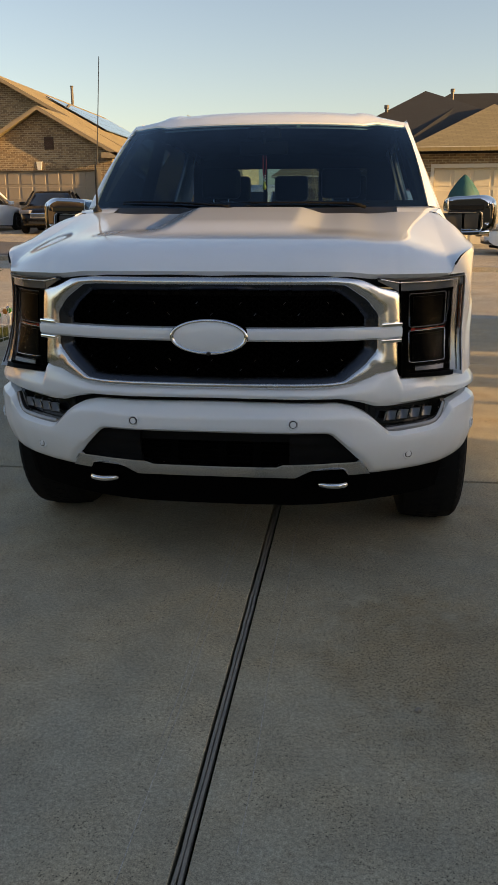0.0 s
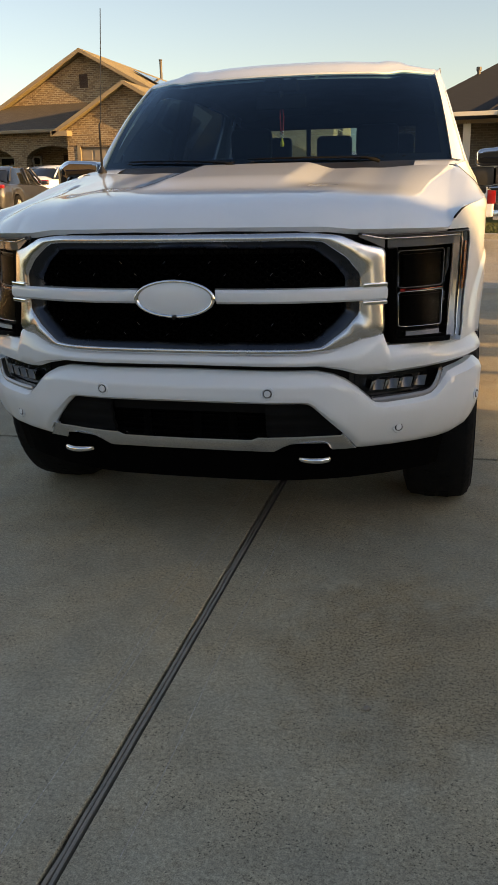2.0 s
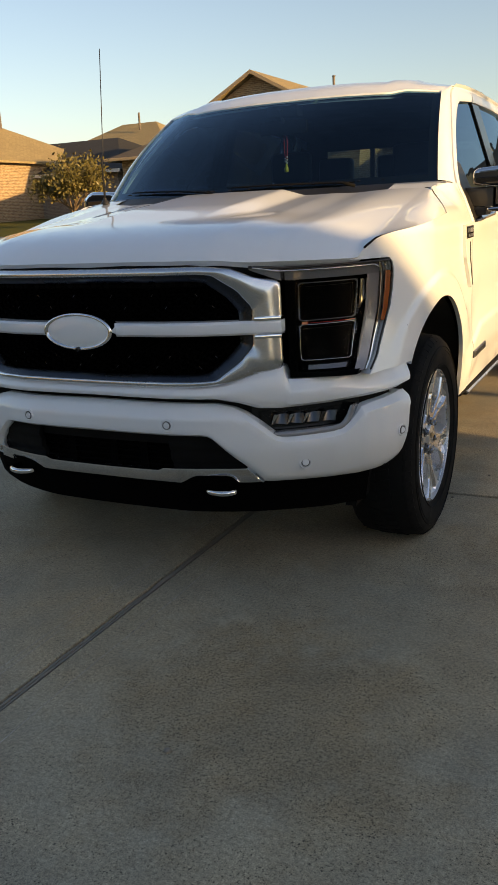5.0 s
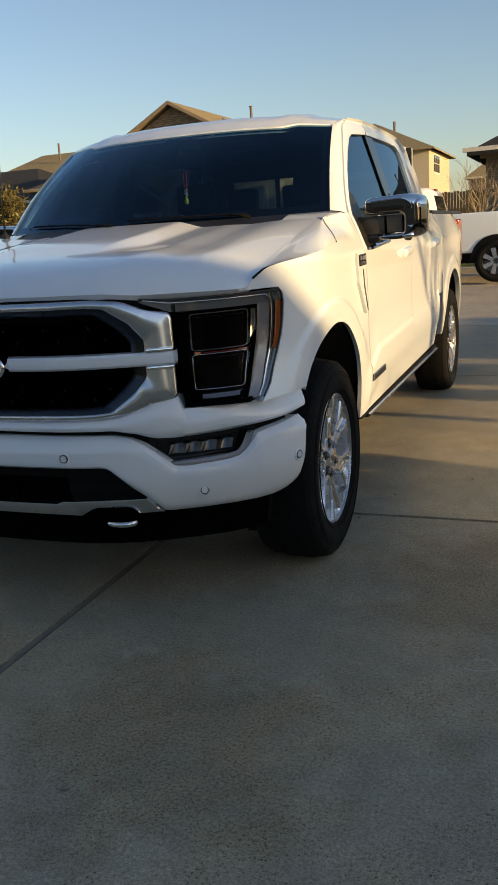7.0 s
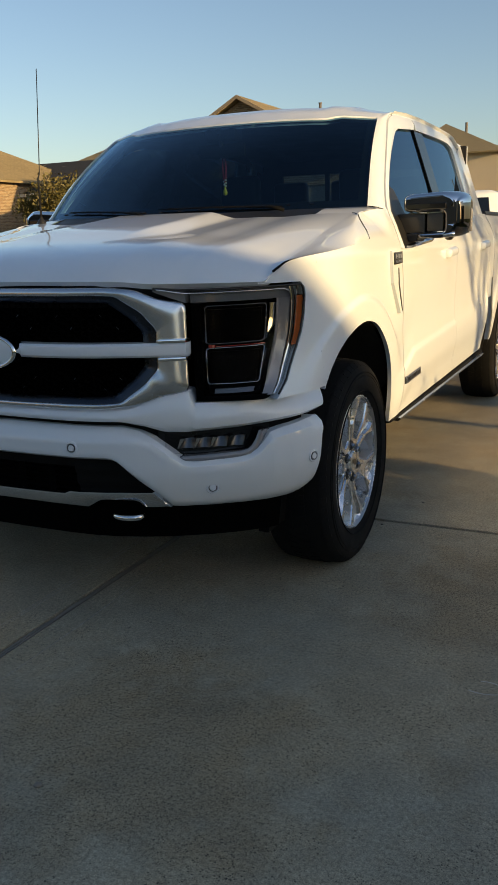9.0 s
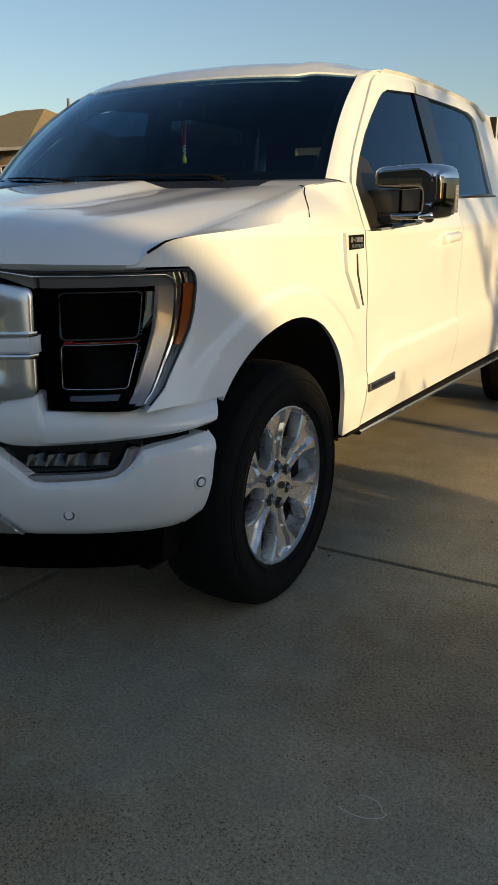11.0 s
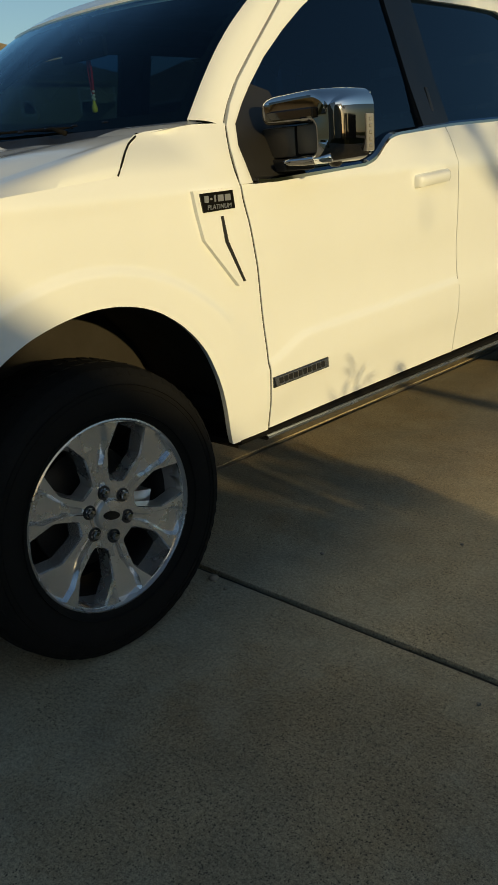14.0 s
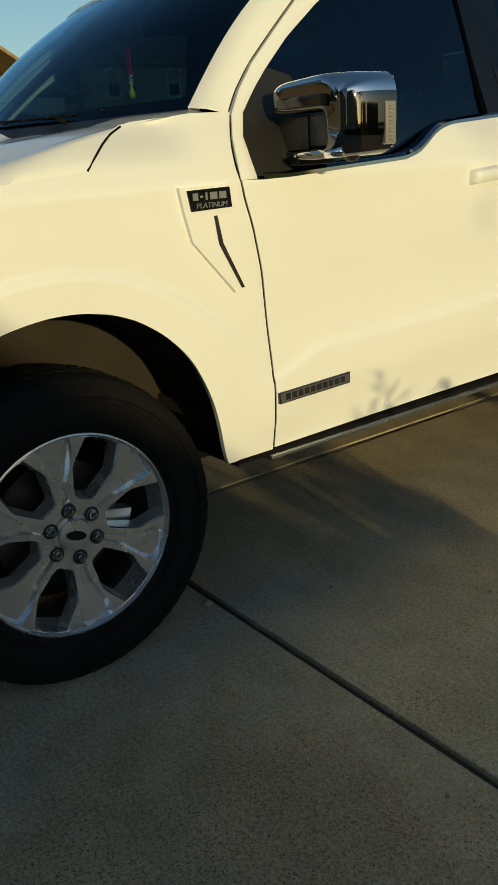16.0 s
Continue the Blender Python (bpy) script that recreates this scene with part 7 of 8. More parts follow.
    # fog lamp in its recess
    fog = part("fog_lamp", strip(steps(s * 0.575, s * 0.90, 14) if s > 0 else steps(-0.90, -0.575, 14), lambda a: 0.585, lambda a: 0.70, 2, lambda v, a: -0.045, 0.02), BLACK_GLOSS, truck, "fog lamp with chrome reflectors in a black recess")

    def fz(a, b, n=10):
        return steps(s * a, s * b, n) if s > 0 else steps(-b, -a, n)
    guide = [(0.640, 0.604), (0.655, 0.598), (0.700, 0.597), (0.760, 0.599), (0.815, 0.603), (0.838, 0.609), (0.852, 0.622), (0.862, 0.645), (0.870, 0.676)]
    half = [0.002, 0.008, 0.010, 0.010, 0.010, 0.010, 0.010, 0.009, 0.007]
    P = []
    for k, ((x, z), h) in enumerate(zip(guide, half)):
        (xa, za), (xb, zb) = guide[max(0, k - 1)], guide[min(len(guide) - 1, k + 1)]
        ln = math.hypot(xb - xa, zb - za)
        nx, nz = -(zb - za) / ln, (xb - xa) / ln
        P.append([on_front(s * (x + nx * h * v), z + nz * h * v, -0.006 - 0.007 * v * v) for v in (-1, -0.5, 0, 0.5, 1)])
    part("fog_sill", slab(P, (0, 0.03, 0), flip=s > 0), GREYLAMP, fog, "grey light strip along the lower edge", smooth=50)
    for k in range(4):
        x0 = 0.640 + k * 0.047
        P = [[on_front(s * (x0 + 0.042 * a + 0.006 * b), 0.630 + (0.034 - 0.006 * (1 - a)) * b, -0.022 - 0.020 * math.sin(math.pi * a) * (0.4 + 0.6 * b)) for b in steps(0, 1, 4)] for a in steps(0, 1, 8)]
        bowl = part("fog_reflector", slab(P, (0, 0.006, 0), flip=s > 0), SATIN_DARK, fog, "smoked bowl reflector", smooth=40)
        P = [[on_front(s * (x0 - 0.006 + w * (0.004 + 0.010 * b) + 0.010 * b), 0.630 + 0.034 * b, -0.018 - 0.004 * w) for b in (0, 0.5, 1)] for w in (0, 1)]
        part("facet", slab(P, (0, 0.006, 0), flip=s > 0), SATIN if k < 3 else SATIN_DARK, bowl, "bright slanted facet")
    part("fog_cover", strip(fz(0.600, 0.862, 12), lambda a: 0.616, lambda a: 0.682, 2, lambda v, a: -0.012, 0.01), LENS, fog)

    # ---- door mirror ----
    out = [(0.974, 1.398), (0.972, 1.445), (0.978, 1.462), (0.998, 1.470), (1.10, 1.476), (1.195, 1.480), (1.222, 1.474), (1.240, 1.457), (1.248, 1.43), (1.248, 1.335), (1.240, 1.308), (1.222, 1.288), (1.195, 1.279), (1.110, 1.275), (1.040, 1.278), (1.030, 1.288), (1.040, 1.297), (1.148, 1.300), (1.154, 1.310), (1.154, 1.384), (1.146, 1.394), (1.00, 1.392)]
    caps, body = bmesh.new(), bmesh.new()
    bm = bmesh.new()
    line = []
    for p, q in zip(out, out[1:] + out[:1]):
        n = max(2, round(math.hypot(q[0] - p[0], q[1] - p[1]) / 0.008))
        line += [(p[0] + (q[0] - p[0]) * k / n, p[1] + (q[1] - p[1]) * k / n) for k in range(n)]
    line = soften(line, 1, 3)
    if sum(p[0] * q[1] - q[0] * p[1] for p, q in zip(line, line[1:] + line[:1])) > 0:
        line = line[::-1]
    m = len(line)
    inward = []
    for k in range(m):
        (xa, za), (xb, zb) = line[(k - 2) % m], line[(k + 2) % m]
        ln = math.hypot(xb - xa, zb - za)
        inward.append(((zb - za) / ln, -(xb - xa) / ln))
    rings = []
    for e in [None] + steps(0, math.pi / 2, 7) + ["flat"]:
        ring = []
        for (x, z), (nx, nz) in zip(line, inward):
            R = 0.010 + 0.040 * sstep((x - 1.14) / 0.09) + 0.010 * sstep((z - 1.45) / 0.02)
            ins, dep = (0.0, None) if e is None else ((R * 1.02 + 0.002, 0.0) if e == "flat" else (R * (1 - math.cos(e)), (R + 0.075 * sstep((x - 1.13) / 0.10)) * (1 - math.sin(e))))
            y = 1.845 if dep is None else 1.664 + dep + 0.10 * (x - 0.974)
            ring.append((s * (x + nx * ins), y, z + nz * ins))
        rings.append([bm.verts.new(p) for p in ring])
    for u, w in zip(rings, rings[1:]):
        for k in range(m):
            bm.faces.new((u[k], u[(k + 1) % m], w[(k + 1) % m], w[k]))
    ends = [e for e in (bm.edges.get((rings[-1][k], rings[-1][(k + 1) % m])) for k in range(m)) if e]
    bmesh.ops.triangle_fill(bm, edges=ends, use_beauty=True)
    bmesh.ops.recalc_face_normals(bm, faces=bm.faces)
    # faces looking up or inward are chrome; the rest carries dark reflections as colour
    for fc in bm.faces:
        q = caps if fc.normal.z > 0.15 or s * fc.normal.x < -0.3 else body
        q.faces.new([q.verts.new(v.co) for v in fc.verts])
    for q in (caps, body):
        bmesh.ops.remove_doubles(q, verts=q.verts, dist=0.0001)
    bm.free()
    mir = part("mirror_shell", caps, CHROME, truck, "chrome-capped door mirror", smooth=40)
    part("mirror_body", body, CHROME_DIMMED, mir, "chrome front, dark reflections put into its colour", smooth=40)
    part("mirror_foot", tube([(s * 1.065, 1.705, 1.292), (s * 1.10, 1.692, 1.290), (s * 1.16, 1.694, 1.290), (s * 1.20, 1.70, 1.292)], [0.010, 0.0125, 0.0125, 0.012], 12), CHROME, mir, "chrome strip under the joint", smooth=60)
    # black strip stands in for the dark reflection under the cap's top edge
    part("mirror_dark_band", box((s * 0.985, 1.6645, 1.402) if s > 0 else (-1.165, 1.6645, 1.402), (1.165, 1.71, 1.430) if s > 0 else (-0.985, 1.71, 1.430), 0.004, 1), BLACK_GLOSS, mir, "gloss black band in place of a dark reflection")
    lo, hi = (0.93, 1.062), (1.070, 1.146)
    for (a, b), y0, nm in ((lo, 1.708, "mirror_arm"), (hi, 1.704, "mirror_joint")):
        part(nm, box((min(s * a, s * b), y0, 1.306 if nm == "mirror_joint" else 1.300), (max(s * a, s * b), 1.80, 1.388), 0.010, 2), MIRROR_ARM, mir, smooth=40)
    part("mirror_glass", box((min(s * 1.0, s * 1.236), 1.842, 1.295), (max(s * 1.0, s * 1.236), 1.848, 1.465), 0.002, 1), CHROME, mir)
    sig = part("turn_signal", box((min(s * 1.236, s * 1.2515), 1.802, 1.302), (max(s * 1.236, s * 1.2515), 1.840, 1.405), 0.004, 2), LENS if s < 0 else GREYLAMP, mir, "clear repeater lamp")
    for k in range(5):
        part("signal_diode", box((min(s * 1.249, s * 1.2535), 1.812, 1.312 + k * 0.018), (max(s * 1.249, s * 1.2535), 1.828, 1.323 + k * 0.018), 0.002, 1), GREYLAMP, sig)
    part("mirror_camera", lathe([(0.022, 0), (0.020, 0.016), (0.012, 0.024), (0, 0.025)], 16, Matrix.Translation((s * 1.16, 1.77, 1.290)) @ pose(0, 0, 0, 180)), BLACK, mir, smooth=50)
    part("sail_foot", box((min(s * 0.955, s * 1.03), 1.70, 1.262), (max(s * 0.955, s * 1.03), 1.84, 1.298), 0.008, 2), BLACK, mir)

# ---- inside the cab ----
P = []
for y, z in ((1.30, 1.33), (1.42, 1.37), (1.62, 1.375), (1.70, 1.345), (1.72, 1.20), (1.66, 1.02)):
    P.append([(x, y - 0.08 * (1 - (x / 0.84) ** 2), z - 0.02 * abs(x)) for x in steps(-0.84, 0.84, 16)])
bm = bmesh.new()
add_grid(bm, P)
bmesh.ops.recalc_face_normals(bm, faces=bm.faces)
dash = part("dashboard", bm, TRIM_CLOTH, truck, "dark dashboard", smooth=40)
part("centre_screen", box((-0.17, 1.70, 1.12), (0.17, 1.715, 1.34), 0.01, 2), BLACK_GLOSS, dash)
bm = bmesh.new()
ringc = Vector((0.40, 1.93, 1.16))
tilt = Matrix.Rotation(radians(-66), 3, "X")
add_tube(bm, [ringc + tilt @ Vector((0.188 * math.cos(a), 0.188 * math.sin(a), 0)) for a in steps(0, math.tau + 0.2, 34)], 0.016, 8)
for a in (0.1, math.pi - 0.1, -math.pi / 2):
    add_tube(bm, [ringc, ringc + tilt @ Vector((0.18 * math.cos(a), 0.18 * math.sin(a), 0))], [0.035, 0.015], 8)
part("steering_wheel", bm, LEATHER, truck, "black leather steering wheel", smooth=60)


def car_seat(x, y, w, name="seat"):
    st = part(name, box((x - w / 2, y, 0.82), (x + w / 2, y + 0.50, 0.98), 0.05, 3), LEATHER, truck, "black leather seat", smooth=40)
    P = []
    for z, t, d in ((0.95, 0.0, 0.11), (1.15, 0.10, 0.12), (1.32, 0.17, 0.10), (1.43, 0.205, 0.07), (1.465, 0.22, 0.03)):
        hw = w / 2 * (1.0 if z < 1.3 else 1.0 - (z - 1.3) * 1.2)
        yy = y + 0.46 + t
        P.append([(x - hw, yy + d * 0.2, z), (x - hw * 0.8, yy - d * 0.35, z), (x, yy - d * 0.2, z), (x + hw * 0.8, yy - d * 0.35, z), (x + hw, yy + d * 0.2, z), (x + hw * 0.8, yy + d, z), (x - hw * 0.8, yy + d, z)])
    part("backrest", loft([[Vector(p) for p in r] for r in P], cap=True), LEATHER, st, smooth=60)
    bm = box((x - 0.13, y + 0.66, 1.49), (x + 0.13, y + 0.76, 1.68), 0.04, 3)
    part("headrest", bm, LEATHER, st, smooth=60)
    for dx in (-0.05, 0.05):
        part("headrest_post", tube([(x + dx, y + 0.70, 1.44), (x + dx, y + 0.71, 1.52)], 0.007), CHROME, st)


for x in (-0.40, 0.40):
    car_seat(x, 2.12, 0.52)
for x in (-0.45, 0.0, 0.45):
    car_seat(x, 3.10, 0.44, "rear_seat")
part("centre_console", box((-0.13, 1.75, 0.75), (0.13, 2.75, 1.02), 0.03, 2), TRIM_CLOTH, truck)
part("cab_floor", box((-0.88, 1.45, 0.56), (0.88, 3.98, 0.60)), TRIM_CLOTH, truck)
part("firewall", box((-0.56, 1.28, 0.5), (0.56, 1.31, 1.30)), TRIM_CLOTH, truck)
rv = part("rear_view_mirror", box((-0.13, 1.775, 1.695), (0.13, 1.80, 1.765), 0.012, 2), BLACK_MATT, truck, smooth=40)
part("mirror_stalk", tube([(0, 1.79, 1.74), (0, 1.765, 1.80), (0, 1.755, 1.815)], 0.012), BLACK, rv)
part("sensor_pod", box((-0.09, 1.755, 1.775), (0.09, 1.85, 1.835), 0.02, 2), BLACK_MATT, rv, smooth=40)
for dx, dy in ((-0.008, 0), (0.010, 0)):
    bm = tube([(0.0 + dx * 0.6, 1.800, 1.712), (dx, 1.802, 1.66), (dx * 0.6, 1.804, 1.60), (0, 1.805, 1.575)], 0.0042, 6)
    part("hanging_cord", bm, REDCORD, rv, "red hanging cord")
for k in range(5):
    part("bead", lathe([(0, -0.006), (0.005, -0.003), (0.006, 0), (0.005, 0.003), (0, 0.006)], 10, Matrix.Translation((0.004 * (-1) ** k, 1.805, 1.59 - k * 0.007))), FENCE_WHITE, rv, smooth=60)
part("yellow_pendant", lathe([(0, -0.022), (0.010, -0.018), (0.012, -0.004), (0.006, 0.012), (0.005, 0.022), (0, 0.024)], 12, Matrix.Translation((0, 1.805, 1.536))), YELLOW, rv, "small yellow pendant", smooth=60)
# stickers at the top of the glass
ell = [ws_point(0.11 + 0.075 * math.cos(a) * 1.0, 0.945 + 0.020 * math.sin(a)) + Vector((0, 0.003, -0.002)) for a in steps(0, math.tau, 30)]
part("glass_oval_mark", tube(ell, 0.0012, 5), GREYLAMP, ws, "thin pale oval mark")
bm = bmesh.new()
add_grid(bm, [[ws_point(0.235 + du, v) + Vector((0, 0.004, -0.003)) for du in (0.0, 0.022)] for v in (0.90, 0.955)])
part("glass_sticker", bm, plain("pale_sticker", (0.55, 0.60, 0.40), 0.5), ws, "pale yellow-green sticker")
bm = bmesh.new()
add_grid(bm, [[ws_point(0.03 + du, v) + Vector((0, 0.004, -0.003)) for du in (0.0, 0.05)] for v in (0.90, 0.93)])
part("glass_sensor", bm, GREYLAMP, ws)

# ---- parked cars across the street ----


def road_wheel(parent, at, r, w, turn, rim_mat):
    M = Matrix.Translation(at) @ Matrix.Rotation(turn, 4, "Z") @ Matrix(((0, 0, 1, 0), (1, 0, 0, 0), (0, 1, 0, 0), (0, 0, 0, 1)))
    wh = part("wheel", lathe([(r * 0.66, w * 0.42), (r * 0.72, w * 0.5), (r * 0.93, w * 0.48), (r, w * 0.36), (r, -w * 0.36), (r * 0.93, -w * 0.5), (r * 0.66, -w * 0.4)], 32, M), RUBBER, parent, smooth=50)
    part("rim", lathe([(r * 0.68, w * 0.40), (r * 0.64, w * 0.46), (r * 0.60, w * 0.36), (r * 0.58, w * 0.1), (0.02, w * 0.08), (0, w * 0.08)], 32, M), SATIN_DARK, wh, smooth=40)
    for k in range(7):
        a = k * math.tau / 7
        Rk = M @ Matrix.Rotation(a, 4, "Z")
        part("spoke", prism([(0.02, -0.03), (r * 0.62, -0.045), (r * 0.62, 0.045), (0.02, 0.03)], lambda u, v, d: Rk @ Vector((u, v, d)), w * 0.25, w * 0.42), rim_mat, wh)
    return wh


def car(name, label, at, turn, paint, L=4.6, W=0.89, H=1.44, kind="sedan", rim=None, faces=()):
    """A car at its own origin, nose towards its +y, turned about z."""
    c = thing(name, at, label, "car", turn=0)
    T = Matrix.Translation(at) @ Matrix.Rotation(radians(turn), 4, "Z")
    h = L / 2
    # along the car: y, sill height, shoulder height, half width, deck height
    ST = [(-h, 0.42, 0.72, 0.62, 0.86), (-h + 0.06, 0.30, 0.86, 0.76, 1.00), (-h + 0.35, 0.22, 0.94, 0.86, 1.06), (-h + 0.9, 0.20, 0.95, W, 1.05), (-0.6, 0.20, 0.93, W, 1.0), (0.6, 0.20, 0.92, W, 0.99), (h - 1.35, 0.20, 0.90, W, 0.98), (h - 0.7, 0.21, 0.83, 0.86, 0.90), (h - 0.25, 0.24, 0.74, 0.79, 0.80), (h - 0.04, 0.30, 0.64, 0.66, 0.68), (h, 0.36, 0.56, 0.55, 0.60)]
    loops = []
    for y in steps(-h, h, 48):
        zb, zs, w, zt = (float(np.interp(y, [q[0] for q in ST], [q[k] for q in ST])) for k in (1, 2, 3, 4))
        for hub in (-L * 0.295, L * 0.295):
            rr = 0.36 ** 2 - (y - hub) ** 2
            if rr > 0:
                zb = max(zb, 0.33 + math.sqrt(rr))
        zb = min(zb, zs - 0.06)
        loops.append([T @ Vector(p) for p in ((-w * 0.94, y, zb), (-w, y, (zb * 0.55 + zs * 0.45)), (-w * 0.985, y, zs - 0.05), (-w * 0.94, y, zs), (-w * 0.55, y, zt), (0, y, zt + 0.015), (w * 0.55, y, zt), (w * 0.94, y, zs), (w * 0.985, y, zs - 0.05), (w, y, (zb * 0.55 + zs * 0.45)), (w * 0.94, y, zb))])
    bm = loft(loops, closed=True)
    for ring in (0, -1):
        pass
    bmesh.ops.holes_fill(bm, edges=[e for e in bm.edges if len(e.link_faces) == 1], sides=0)
    bmesh.ops.recalc_face_normals(bm, faces=bm.faces)
    body = part("body", bm, paint, c, smooth=40)
    # glasshouse
    G = [(-h + 0.45, 1.04, 0.70), (-h + 0.95, H - 0.10, 0.62), (-h + 1.35, H - 0.01, 0.60), (-0.1, H, 0.61), (0.35, H - 0.04, 0.62), (h - 1.35, 0.97, 0.74)]
    gl, rf = [], []
    for y in steps(G[0][0], G[-1][0], 24):
        zt, w = float(np.interp(y, [g[0] for g in G], [g[1] for g in G])), float(np.interp(y, [g[0] for g in G], [g[2] for g in G]))
        gl.append([T @ Vector(p) for p in ((-W * 0.92, y, 0.93), (-(w + 0.02), y, max(0.94, zt - 0.05)), (-w * 0.9, y, zt), (0, y, zt + 0.015), (w * 0.9, y, zt), (w + 0.02, y, max(0.94, zt - 0.05)), (W * 0.92, y, 0.93))])
        rf.append([T @ Vector(p) for p in ((-(w + 0.028), y, zt - 0.06), (-w * 0.9, y, zt + 0.008), (0, y, zt + 0.024), (w * 0.9, y, zt + 0.008), (w + 0.028, y, zt - 0.06))])
    bm = bmesh.new()
    add_grid(bm, gl, flip=True)
    bmesh.ops.recalc_face_normals(bm, faces=bm.faces)
    part("glasshouse", bm, WINDOW_DARK, c, "dark car glass", smooth=40)
    bm = bmesh.new()
    add_grid(bm, [r for r, y in zip(rf, steps(G[0][0], G[-1][0], 24)) if G[1][0] - 0.05 < y < G[4][0] + 0.15], flip=True)
    bmesh.ops.recalc_face_normals(bm, faces=bm.faces)
    part("roof", bm, paint, c, smooth=40)
    for sg in (1, -1):
        for pts in (((h - 1.32, 0.97, W * 0.90), (0.42, H - 0.02, 0.63)), ((-h + 0.55, 1.03, W * 0.88), (-h + 1.1, H - 0.06, 0.63)), ((-0.25, 0.95, W * 0.93), (-0.22, H - 0.02, 0.635))):
            part("pillar", tube([T @ Vector((sg * x, y, z)) for y, z, x in pts], 0.035, 6), paint, c, smooth=60)
        part("door_mirror", box(*[tuple(v) for v in ((-0.1, -0.06, -0.06), (0.1, 0.06, 0.06))], 0.03, 2), paint, c, smooth=60).matrix_world = T @ Matrix.Translation((sg * (W + 0.08), h - 1.55, 1.0))
        for hub in (-L * 0.295, L * 0.295):
            road_wheel(c, T @ Vector((sg * (W - 0.10), hub, 0.325)), 0.325, 0.2, radians(turn) + (0 if sg > 0 else math.pi), rim or SATIN)
        part("tail_lamp", box((-0.17, -0.09, -0.055), (0.17, 0.09, 0.055), 0.03, 2), REDLENS, c, "red tail lamp", smooth=50).matrix_world = T @ Matrix.Translation((sg * 0.62, -h + 0.10, 0.88))
        part("head_lamp", box((-0.20, -0.12, -0.06), (0.20, 0.12, 0.06), 0.03, 2), GREYLAMP, c, "clear head lamp", smooth=50).matrix_world = T @ Matrix.Translation((sg * 0.58, h - 0.16, 0.70)) @ Matrix.Rotation(radians(-sg * 22), 4, "Z")
    part("plate", box((-0.16, -0.012, -0.06), (0.16, 0.012, 0.06), 0.004, 1), FENCE_WHITE, c, "blank plate").matrix_world = T @ Matrix.Translation((0, -h - 0.01, 0.72))
    part("front_grille", box((-0.42, -0.03, -0.09), (0.42, 0.03, 0.09), 0.03, 2), CHROME, c, "bright front grille").matrix_world = T @ Matrix.Translation((0, h - 0.02, 0.58))
    part("lower_grille", box((-0.5, -0.03, -0.06), (0.5, 0.03, 0.06), 0.02, 2), BLACK, c).matrix_world = T @ Matrix.Translation((0, h - 0.03, 0.36))
    part("rear_valance", box((-0.6, -0.04, -0.09), (0.6, 0.06, 0.09), 0.03, 2), BLACK, c).matrix_world = T @ Matrix.Translation((0, -h + 0.02, 0.36))
    bm = bmesh.new()
    add_box(bm, (-W + 0.15, -h + 0.3, 0.18), (W - 0.15, h - 0.3, 0.5))
    part("underbody", bm, BLACK_MATT, c).matrix_world = T
    return c


def on_ground(x, y, up=0.10):
    return (x, y, gz(x, y) + up)


car("grey_sedan", "dark grey sedan parked on the sunlit driveway", on_ground(-12.2, 20.9, 0.09), 8, PAINT_GREY, 4.6, rim=GREYLAMP_PALE)
car("white_sedan", "white sedan parked before the brick garage", on_ground(-13.2, 27.0, 0.1), -8, PAINT, 4.6, rim=SATIN_DARK)
car("black_sedan", "black sedan facing the street with a bright grille", on_ground(-10.35, 27.2, 0.1), 190, PAINT_BLACK, 4.7)


